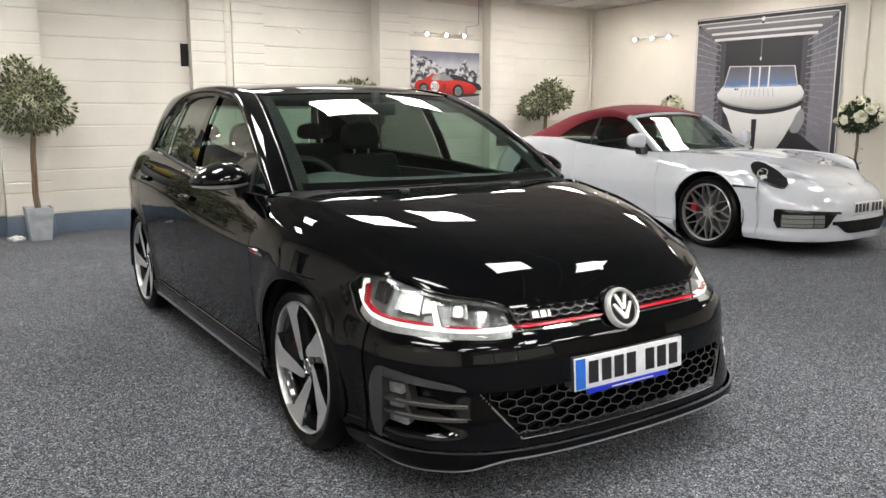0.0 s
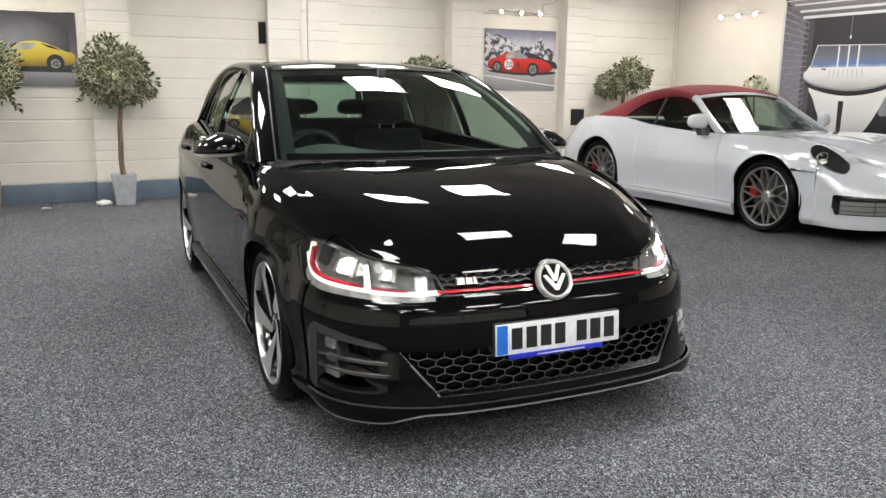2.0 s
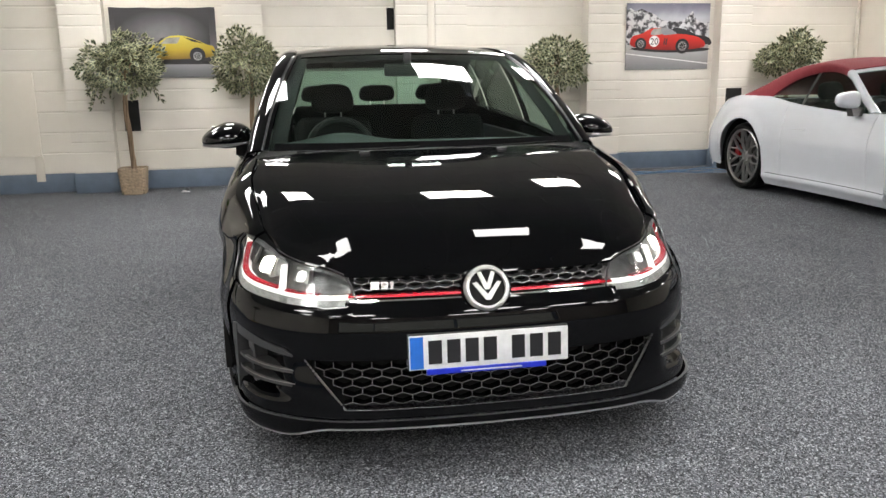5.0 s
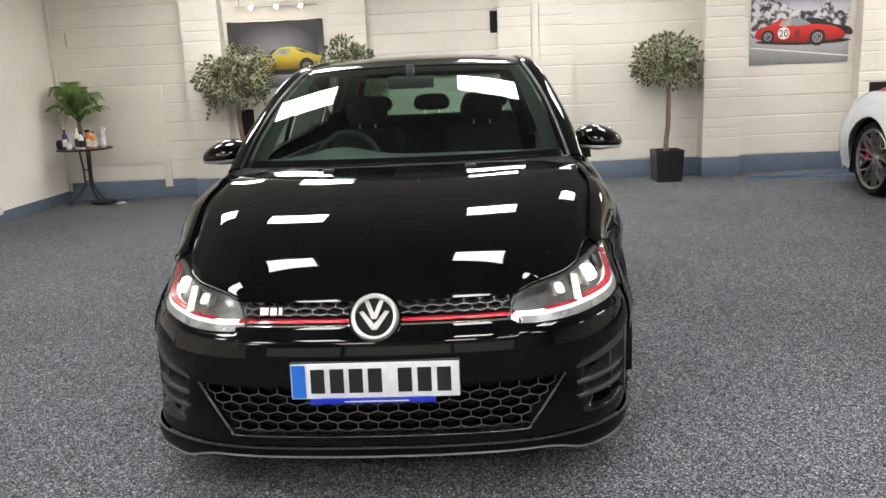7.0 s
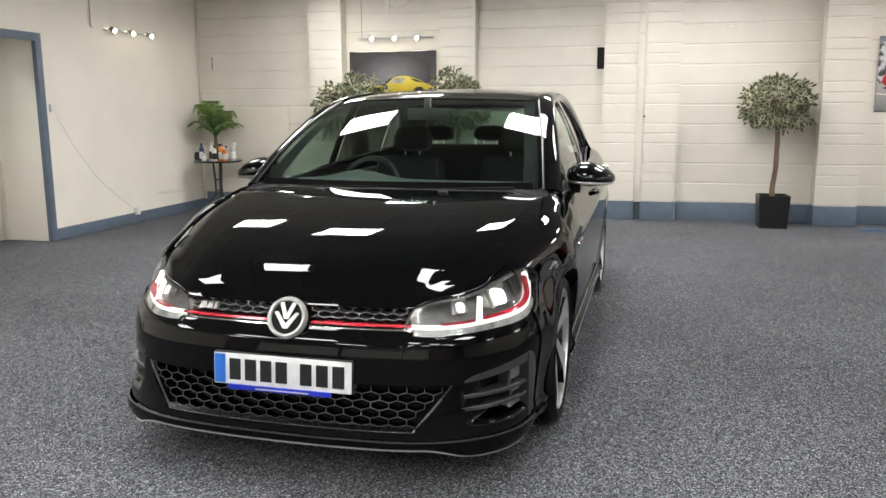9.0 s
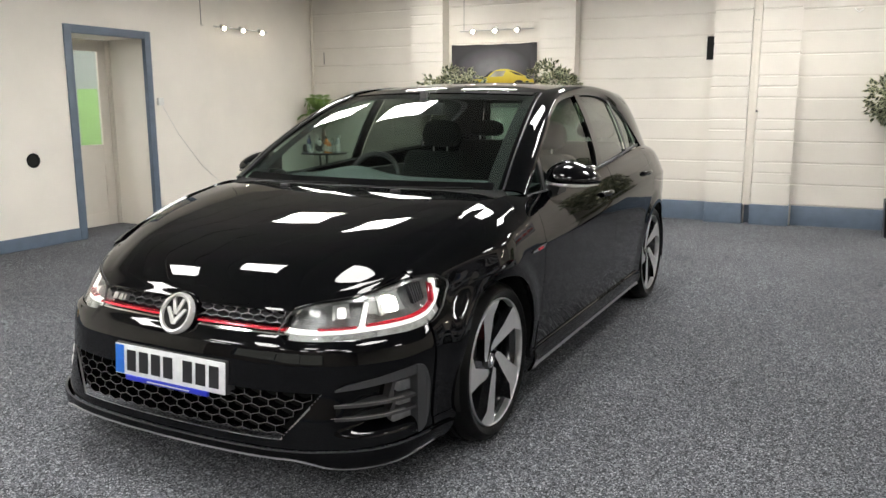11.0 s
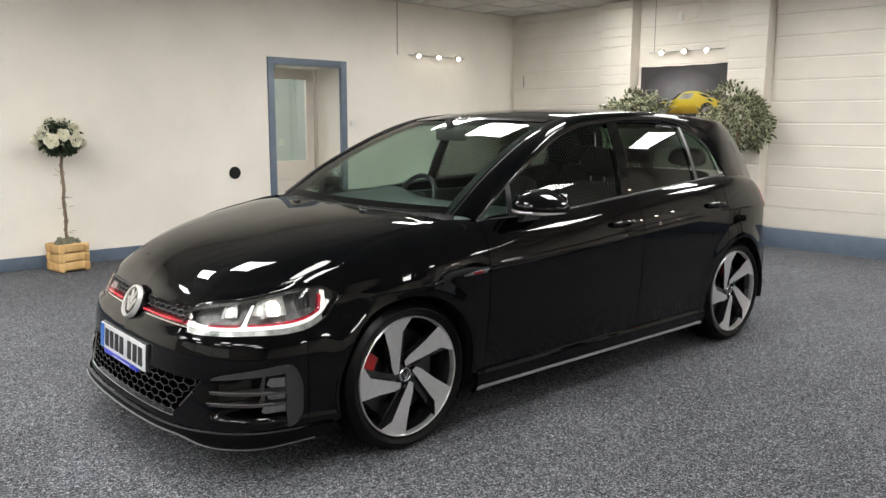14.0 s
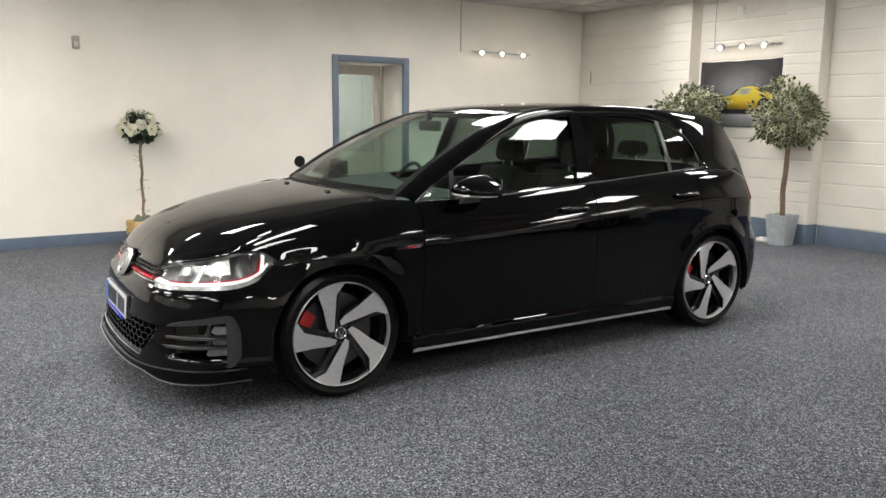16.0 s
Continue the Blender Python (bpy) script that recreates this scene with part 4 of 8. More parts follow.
RAIL_IN = spline([(glass_x(y, z), y, z) for y, z in DLO], 220)
s_end = GP.of_y(3.16)
RAIL_OUT = spline([(0.735, 0.36, 0.952), (0.70, 0.57, 1.092), (0.655, 0.82, 1.225), (0.61, 1.05, 1.322), (0.58, 1.24, 1.378), (0.565, 1.50, 1.408), (0.56, 1.90, 1.420), (0.555, 2.28, 1.412), (0.55, 2.62, 1.392), (0.545, 2.92, 1.352), (0.60, 3.07, 1.20), tuple(g_body(s_end, G_TOP(s_end)))], 220)
MID = spline([(0, 0.275, 0.952), (0, 0.46, 1.085), (0, 0.68, 1.218), (0, 0.90, 1.325), (0, 1.11, 1.397), (0, 1.45, 1.437), (0, 1.90, 1.452), (0, 2.30, 1.446), (0, 2.68, 1.424), (0, 3.05, 1.372), (0, 3.20, 1.20), (0, 3.30, 0.985)], 220)


def rail(u, v):
    a, b = line_at(RAIL_IN, u), line_at(RAIL_OUT, u)
    p = a.lerp(b, v)
    out = Vector((1, 0, 0.55)).normalized()
    p = p + out * (0.028 * math.sin(math.pi * v) ** 0.8 * (0.6 + 0.4 * step(0.1, 0.3, u)) * (1 - step(0.86, 1.0, u)))
    s = GP.of_y(2.645 + (3.16 - 2.645) * v)
    return p.lerp(Vector(g_body(s, G_TOP(s))), step(0.84, 1.0, u))


def span(u, v, bow=2.0):
    """Across the car between the rails: u from -1 to 1, v along."""
    e, c = line_at(RAIL_OUT, v), line_at(MID, v)
    w = abs(u)
    k = w ** bow
    return Vector((e.x * u, c.y + (e.y - c.y) * w * w, c.z + (e.z - c.z) * k))


for sd in (1, -1):
    sheet("roof_pillar", rail, 110, 12, M_BLACKPAINT, CAR, "gloss black window pillars and roof edge", 0.01, flip=True, side=sd)
V_WS, V_RF = 4 / 11, 9.05 / 11
sheet("windscreen", lambda u, v: span(2 * u - 1, 0.004 + (V_WS - 0.008) * v), 40, 30, M_SCREEN, CAR, "large clear windscreen", 0.0)
sheet("roof", lambda u, v: span(2 * u - 1, V_WS + (V_RF - V_WS) * v, 2.4), 48, 50, M_BLACKPAINT, CAR, "", 0.01)
sheet("rear_window", lambda u, v: span((2 * u - 1) * 0.92, V_RF + 0.01 + (0.97 - V_RF) * v), 30, 20, M_REARGLASS, CAR, "lightly tinted rear window", 0.0)
for sd in (1, -1):
    sheet("rear_pillar", lambda u, v: span(0.92 + 0.08 * u, V_RF + (1 - V_RF) * v), 4, 16, M_BLACKPAINT, CAR, "", 0.008, side=sd)
# dark print band round the windscreen
for sd in (1, -1):
    sheet("screen_border", lambda u, v: span(0.965 + 0.033 * u, 0.004 + (V_WS - 0.008) * v) + Vector((0, -0.002, 0.003)), 3, 30, M_BLACKPAINT, CAR, "", 0.0, side=sd)
sheet("screen_border", lambda u, v: span((2 * u - 1) * 0.93, V_WS - 0.004 - 0.022 * (1 - v)) + Vector((0, -0.002, 0.003)), 30, 3, M_RIMBLACK, CAR)
sheet("screen_border", lambda u, v: span((2 * u - 1) * 0.93, 0.002 + 0.018 * v) + Vector((0, -0.002, 0.003)), 30, 3, M_LIP, CAR)
for sd in (1, -1):
    sheet("pillar_trim", lambda u, v: span(0.865 + 0.10 * u, 0.01 + (V_WS - 0.01) * v) + Vector((0, 0.018, -0.016)), 4, 30, M_SEAT, CAR, "dark inner pillar trim", 0.004, side=sd)
sheet("header_trim", lambda u, v: span((2 * u - 1) * 0.95, V_WS - 0.036 + 0.036 * v) + Vector((0, 0.012, -0.020)), 30, 3, M_SEAT, CAR, "dark headlining edge", 0.004)
sheet("scuttle", lambda u, v: line_at(HR, abs(2 * u - 1)).lerp(span(abs(2 * u - 1), 0.003), v) * (1 if u >= 0.5 else 1) if u >= 0.5 else (lambda p: Vector((-p.x, p.y, p.z)))(line_at(HR, abs(2 * u - 1)).lerp(span(abs(2 * u - 1), 0.003), v)), 40, 3, M_MATTE, CAR, "black plastic scuttle panel")
# roof spoiler
v, f = prism_data([(3.00, 1.392), (3.12, 1.360), (3.17, 1.338), (3.165, 1.325), (3.02, 1.345)], -0.50, 0.50, lambda a, b, d: (d, a - 0.10 * (d / 0.5) ** 2, b - 0.02 * (d / 0.5) ** 2))
build("roof_spoiler", v, f, M_BLACKPAINT, CAR)
v, f = prism_data([(2.78, 1.412), (2.90, 1.405), (2.915, 1.452), (2.89, 1.455)], -0.012, 0.012, lambda a, b, d: (d, a, b))
build("roof_antenna", v, f, M_BLACKPAINT, CAR, "small black fin aerial")

# side windows, sill trims and pillar posts
BELT = [(0.43, 0.925), (0.60, 0.927), (0.97, 0.937), (1.55, 0.977), (2.10, 1.007), (2.645, 1.045)]
BELT_Z = curve([q[0] for q in BELT], [q[1] for q in BELT])
DLO_Z = curve([q[0] for q in DLO], [q[1] for q in DLO])


def window(name, a, b, mat, sd, lean=(0, 0), label=""):
    """A side pane from y=a to y=b; lean moves the top of each end back."""
    def fn(u, v):
        y = a + (b - a) * u
        z = BELT_Z(y) + (max(BELT_Z(y) + 0.002, DLO_Z(y)) - BELT_Z(y)) * v
        y2 = min(2.64, y + (lean[0] * (1 - u) + lean[1] * u) * v)
        zt = max(BELT_Z(y2) + 0.002, DLO_Z(y2))
        z = BELT_Z(y) + (zt - BELT_Z(y)) * v
        return (glass_x(y2, z) - 0.004, y2, z)
    return sheet(name, fn, 40, 14, mat, CAR, label, 0.0, flip=True, side=sd)


def post(name, y0, y1, lean, mat, sd, out=0.003, label=""):
    def fn(u, v):
        y = y0 + (y1 - y0) * u + lean * v
        z = BELT_Z(y0) + (DLO_Z(min(2.6, y)) - BELT_Z(y0)) * v
        return (glass_x(y, z) + out, y, z)
    return sheet(name, fn, 3, 12, mat, CAR, label, 0.006, flip=True, side=sd)


for sd in (1, -1):
    window("front_door_window", 0.66, 1.500, M_SIDEGLASS, sd, (0.0, 0.055), "clear front door glass")
    window("mirror_quarter_window", 0.45, 0.635, M_SIDEGLASS, sd)
    window("rear_door_window", 1.575, 2.30, M_PRIVACY, sd, (0.065, -0.01), "dark tinted rear door glass")
    window("rear_quarter_window", 2.325, 2.64, M_PRIVACY, sd, (-0.01, -0.06), "dark tinted quarter glass")
    post("door_post", 1.492, 1.585, 0.06, M_BLACKPAINT, sd, 0.006, "gloss black door post")
    post("window_divider", 2.298, 2.328, -0.012, M_SATIN, sd, 0.004)
    post("window_divider", 0.632, 0.665, 0.01, M_SATIN, sd, 0.004)
    v, f = tube_data([(sd * (glass_x(y, BELT_Z(y)) + 0.008), y, BELT_Z(y) + 0.002) for y in np.linspace(0.43, 2.65, 40)], 0.008, 6)
    build("window_strip", v, f, M_GREYTRIM, CAR, "dark grey strip under the side windows")
    v, f = tube_data([(sd * (p.x + 0.004), p.y, p.z) for p in RAIL_IN[::6]], 0.006, 6)
    build("window_seal", v, f, M_SATIN, CAR, "black rubber window seal")
    v, f = tube_data([(sd * (p.x * 0.995 + 0.002), p.y, p.z + 0.005) for p in RAIL_OUT[:int(len(RAIL_OUT) * 0.36):5]], 0.007, 6)
    build("windscreen_seal", v, f, M_SATIN, CAR)

# wheels, arch liners and floor pan
for x, y, sd in ((0.766, 0.0, 1), (0.766, 2.626, 1), (-0.766, 0.0, -1), (-0.766, 2.626, -1)):
    turbine_wheel(pose(x, y, 0.318, 0 if sd > 0 else 0, 0, 0 if sd > 0 else 180), CAR)
for yc in (0.0, 2.626):
    for sd in (1, -1):
        v, f = [], []
        ang = [radians(d) for d in range(-14, 195, 8)]
        for i, w in enumerate(ang):
            for x in (0.875, 0.50):
                v.append((sd * x, yc + 0.358 * math.cos(w), 0.318 + 0.358 * math.sin(w)))
            if i:
                f.append((2 * i - 2, 2 * i - 1, 2 * i + 1, 2 * i))
        o = len(v)
        v += [(sd * 0.50, yc + 0.358 * math.cos(w), 0.318 + 0.358 * math.sin(w)) for w in ang]
        f.append(tuple(range(o, len(v))))
        build("arch_liner", v, f, M_MATTE, CAR, "black wheel arch liner")
part("underbody", box_bm(-0.70, 0.70, -0.60, 3.20, 0.17, 0.26, 0.03), M_MATTE, CAR)


# ---- hatchback: nose, lamps, trim and cabin ----
def skin(s, z, lift):
    """A point on the hatchback's skin for s on either side of the nose."""
    p = g_body(abs(s), z, lift, False)
    return (math.copysign(p[0], s) if s else 0.0, p[1], p[2])


def strip(name, outline, l0, l1, mat, parent=CAR, label="", sd=1):
    """A low relief on the skin: an outline of (s, z) drawn out from lift l0 to l1."""
    v, f = prism_data(outline, l0, l1, lambda a, b, d: skin(a * sd, b, d))
    return build(name, v, f if sd > 0 else [q[::-1] for q in f], mat, parent, label, 30)


def ribbon(name, s0, s1, lo, hi, l0, l1, mat, parent=CAR, label="", sd=1, n=24):
    """A long relief between heights lo(s) and hi(s)."""
    lo2 = lo if callable(lo) else (lambda s: lo)
    hi2 = hi if callable(hi) else (lambda s: hi)
    v, f = [], []
    for i in range(n + 1):
        s = s0 + (s1 - s0) * i / n
        for z, l in ((lo2(s), l0), (lo2(s), l1), (hi2(s), l1), (hi2(s), l0)):
            v.append(skin(s * sd, z, l))
    for i in range(n):
        for k in range(4):
            f.append((i * 4 + k, i * 4 + (k + 1) % 4, i * 4 + 4 + (k + 1) % 4, i * 4 + 4 + k))
    f += [(3, 2, 1, 0), (n * 4, n * 4 + 1, n * 4 + 2, n * 4 + 3)]
    if sd < 0:
        f = [q[::-1] for q in f]
    return build(name, v, [q[::-1] for q in f], mat, parent, label, 30)


def honeycomb(name, inside, s_max, z0, z1, cw, ch, l0, l1, mat, parent=CAR, label="", wall=0.0022):
    """Bars of a stretched honeycomb over the skin."""
    verts, faces, seen = [], [], set()
    rows = int((z1 - z0) / (ch * 0.75)) + 2
    cols = int(s_max / cw) + 2
    for r in range(-1, rows):
        for c in range(-cols, cols + 1):
            cs, cz = (c + (0.5 if r % 2 else 0)) * cw, z0 + r * ch * 0.75
            ring = [(cs + cw * 0.5 * a, cz + ch * 0.5 * b) for a, b in ((0, 1), (1, 0.5), (1, -0.5), (0, -1), (-1, -0.5), (-1, 0.5))]
            for i in range(6):
                a, b = ring[i], ring[(i + 1) % 6]
                key = tuple(sorted(((round(a[0], 4), round(a[1], 4)), (round(b[0], 4), round(b[1], 4)))))
                if key in seen or not (inside(*a) and inside(*b)):
                    continue
                seen.add(key)
                dx, dz = b[0] - a[0], b[1] - a[1]
                ln = math.hypot(dx, dz)
                nx, nz = -dz / ln * wall, dx / ln * wall
                o = len(verts)
                for l in (l0, l1):
                    verts += [skin(a[0] + nx, a[1] + nz, l), skin(b[0] + nx, b[1] + nz, l), skin(b[0] - nx, b[1] - nz, l), skin(a[0] - nx, a[1] - nz, l)]
                faces += [(o + 4, o + 5, o + 6, o + 7), (o, o + 1, o + 5, o + 4), (o + 2, o + 3, o + 7, o + 6), (o + 1, o + 2, o + 6, o + 5), (o + 3, o, o + 4, o + 7)]
    return build(name, verts, faces, mat, parent, label, 30, smooth=False)


S_G = GP.of_x(0.45)
up = new("upper_grille")
up.parent = CAR
up["label"] = "slim black honeycomb grille with a red stripe"
ribbon("grille_backing", -S_G - 0.02, S_G + 0.02, 0.560, 0.668, -0.052, -0.044, M_MATTE, up, n=40)
honeycomb("grille_mesh", lambda s, z: abs(s) < S_G and 0.597 < z < 0.652, S_G, 0.601, 0.652, 0.052, 0.0235, -0.035, -0.004, M_GREYTRIM, up, "satin black honeycomb bars", wall=0.0021)
honeycomb("mesh_edge", lambda s, z: abs(s) < S_G and 0.597 < z < 0.652, S_G, 0.601, 0.652, 0.052, 0.0235, -0.0045, -0.0035, M_MESHEDGE, up, "grey mesh edges drawn as highlights", wall=0.0009)
ribbon("red_stripe", -S_G - 0.01, S_G + 0.01, 0.5885, 0.5955, -0.02, 0.004, M_REDLINE, up, "red stripe across the grille", n=40)
ribbon("chrome_strip", -S_G - 0.01, S_G + 0.01, 0.5775, 0.5820, -0.02, 0.003, M_CHROME, up, "thin chrome strip", n=40)
ribbon("grille_ledge", -S_G - 0.02, S_G + 0.02, 0.560, 0.575, -0.04, 0.001, M_BLACKPAINT, up, n=40)
for a, b in ((-0.382, -0.352), (-0.346, -0.322), (-0.316, -0.304)):
    strip("badge_bar", [(-GP.of_x(-a), 0.613), (-GP.of_x(-b), 0.613), (-GP.of_x(-b), 0.634), (-GP.of_x(-a), 0.634)], -0.01, 0.008, M_RIMGREY, up, "small chrome badge bar")

# round emblem
EM = new("emblem")
EM.parent = CAR
EM.matrix_local = pose(0, -0.816, 0.607, 90 - 25, 0, 0)
EM["label"] = "round chrome nose emblem"
v, f = lathe_data([(0.058, 0.0), (0.060, 0.012), (0.068, 0.014), (0.074, 0.006), (0.075, -0.02)], 48)
build("ring", v, f, M_BADGE, EM)
v, f = lathe_data([(0.0, 0.003), (0.060, 0.002), (0.060, -0.02)], 48)
build("disc", v, f, M_MATTE, EM)
v, f = lathe_data([(0.074, -0.03), (0.077, -0.004), (0.080, -0.004), (0.083, -0.010), (0.084, -0.05)], 48)
build("surround", v, f, M_BLACKPAINT, EM, "gloss black emblem surround")
bars = []
for drop, wide in ((0.0, 0.030), (-0.034, 0.047)):
    pts = [(-wide, 0.050 + drop), (-wide + 0.013, 0.053 + drop), (0.0, 0.012 + drop), (wide - 0.013, 0.053 + drop), (wide, 0.050 + drop), (0.008, -0.006 + drop), (-0.008, -0.006 + drop)]
    bars.append(prism_data(pts, 0.0, 0.009))
build("chevron", *merge(*bars), M_BADGE, EM, "", 30)

# lower grille
lowg = new("lower_grille")
lowg.parent = CAR
lowg["label"] = "black honeycomb lower air intake"
ribbon("grille_backing", -GP.of_x(0.60), GP.of_x(0.60), 0.242, 0.404, -0.05, -0.044, M_MATTE, lowg, n=40)
honeycomb("grille_mesh", lambda s, z: 0.246 < z < 0.402 and abs(s) < intake_edge(z), 0.66, 0.250, 0.402, 0.064, 0.036, -0.04, -0.004, M_LIP, lowg, "satin black honeycomb bars", wall=0.0017)
honeycomb("mesh_edge", lambda s, z: 0.246 < z < 0.402 and abs(s) < intake_edge(z), 0.66, 0.250, 0.402, 0.064, 0.036, -0.0045, -0.0035, M_MESHEDGE, lowg, "grey mesh edges drawn as highlights", wall=0.0010)
ribbon("grille_trim", -GP.of_x(0.462), GP.of_x(0.462), 0.2415, 0.2445, 0.001, 0.006, M_INTAKETRIM, lowg, "grey trim under the intake", n=40)
for sd in (1, -1):
    strip("grille_trim", [(GP.of_x(0.460), 0.2405), (GP.of_x(0.467), 0.2405), (GP.of_x(0.615), 0.407), (GP.of_x(0.608), 0.407)], 0.001, 0.006, M_RIMGREY, lowg, sd=sd)

number_plate(CAR, pose(-0.004, -0.866, 0.423, -4, 0, 0), 0.52, 0.111, True, [(a, a + 0.043) for a in (-0.198, -0.138, -0.079, -0.020, 0.072, 0.132, 0.192)])
part("plate_holder", box_bm(-0.266, 0.258, -0.860, -0.825, 0.363, 0.482, 0.004), M_SATIN, CAR)
part("holder_strip", box_bm(-0.209, 0.181, -0.881, -0.868, 0.351, 0.369, 0.003), M_HOLDER, CAR, "blue strip under the number plate")
part("strip_lettering", box_bm(-0.10, 0.10, -0.8825, -0.8805, 0.357, 0.361), M_WHITE, CAR, smooth=False)

# air curtain surrounds with fins and fog lamps
S_F0, S_F1 = VENT_S0, VENT_S1
S_TIP = GP.of_x(0.640)


def along(s, a, b):
    return min(1.0, max(0.0, (s - a) / (b - a)))


for sd in (1, -1):
    fg = new("fog_lamp_surround")
    fg.parent = CAR
    fg["label"] = "satin black bumper vent with fins and a fog lamp"
    ribbon("vent_frame", S_TIP, S_F1 + 0.002, lambda s: 0.4035 + 0.027 * along(s, S_TIP, S_F1), lambda s: 0.409 + 0.056 * along(s, S_TIP, S_F1) ** 0.75, -0.05, 0.007, M_GREYTRIM, fg, "dark grey vent frame", sd)
    ribbon("vent_frame", S_F1 - 0.008, S_F1 + 0.058, lambda s: 0.222 + 0.05 * along(s, S_F1, S_F1 + 0.058) ** 2, lambda s: 0.463 - 0.006 * along(s, S_F1 - 0.008, S_F1 + 0.058) - 0.075 * along(s, S_F1 + 0.012, S_F1 + 0.058) ** 2, -0.05, 0.009, M_GREYTRIM, fg, "dark grey vent frame", sd, 14)
    ribbon("vent_edge", S_TIP - 0.05, S_F1, lambda s: 0.222 + 0.006 * along(s, S_TIP, S_F1), lambda s: 0.226 + 0.007 * along(s, S_TIP, S_F1), -0.01, 0.006, M_GREYTRIM, fg, "", sd)
    for z, a in ((0.356, -0.035), (0.314, -0.062)):
        ribbon("vent_fin", S_F0 + a, S_F1 - 0.002, z - 0.005, z + 0.004, -0.06, 0.005, M_SATIN, fg, "satin black fin", sd)
        ribbon("fin_edge", S_F0 + a, S_F1 - 0.06, z + 0.0045, z + 0.0065, -0.006, 0.006, M_RIMGREY, fg, "fine silver fin edge", sd)
    for z0, z1, a in ((0.369, 0.405, 0.085), (0.322, 0.350, 0.085), (0.268, 0.306, 0.110)):
        strip("fog_lamp", [(S_F1 - a, z0 + 0.3 * (z1 - z0)), (S_F1 - a + 0.02, z0), (S_F1 - 0.004, z0), (S_F1 - 0.004, z1), (S_F1 - a + 0.012, z1)], -0.06, -0.026, M_FOG, fg, "small grey fog lamp lens", sd)
    for z0, z1 in ((0.362, 0.412), (0.320, 0.352)):
        strip("vent_post", [(S_F1 - 0.118, z0), (S_F1 - 0.098, z0), (S_F1 - 0.088, z1), (S_F1 - 0.098, z1)], -0.06, -0.010, M_SATIN, fg, "", sd)
    for a, z in ((GP.of_x(0.338), 0.432), (GP.of_y(-0.655), 0.488)):
        x, y, zz = skin(a * sd, z, 0.0015)
        nx, ny = GP.out(a)
        m = Matrix.Translation((x, y, zz)) @ Vector((nx * sd, ny, 0.15)).to_track_quat("Z", "Y").to_matrix().to_4x4()
        part("parking_sensor", cone_bm(m, 0.0105, 0.0095, 0.004, 20), M_GREYTRIM, CAR, "small round parking sensor")
    v, f = tube_data([Vector(skin(GP.of_y(y) * sd, 0.604 + 0.012 * (y + 0.42), 0.0002)) for y in np.linspace(-0.415, -0.215, 14)], 0.0016, 5)
    build("bumper_seam", v, f, M_MATTE, CAR, "dark seam between bumper and wing")
tow = [Vector(skin(-GP.of_x(0.445) + 0.028 * math.cos(a), 0.448 + 0.028 * math.sin(a), 0.0004)) for a in [2 * math.pi * k / 32 for k in range(32)]]
v, f = tube_data(tow, 0.0014, 5, True)
build("tow_cover_seam", v, f, M_GREYTRIM, CAR, "round seam of the towing eye cover")
for sd in (1, -1):
    wa = GP.of_y(-0.752)
    flap = [(wa - 0.055, 0.492), (wa + 0.050, 0.498), (wa + 0.066, 0.512), (wa + 0.056, 0.536), (wa - 0.035, 0.536)]
    v, f = tube_data([Vector(skin(a * sd, z, 0.0004)) for a, z in flap], 0.0014, 5, True)
    build("washer_flap_seam", v, f, M_GREYTRIM, CAR, "seam of the headlamp washer flap")


# headlamps
def lamp_s(t):
    return S_LAMP0 + (S_LAMP1 - S_LAMP0) * t


def lamp_z(s, k):
    return LAMP_LO(s) + (LAMP_HI(s) - LAMP_LO(s)) * k


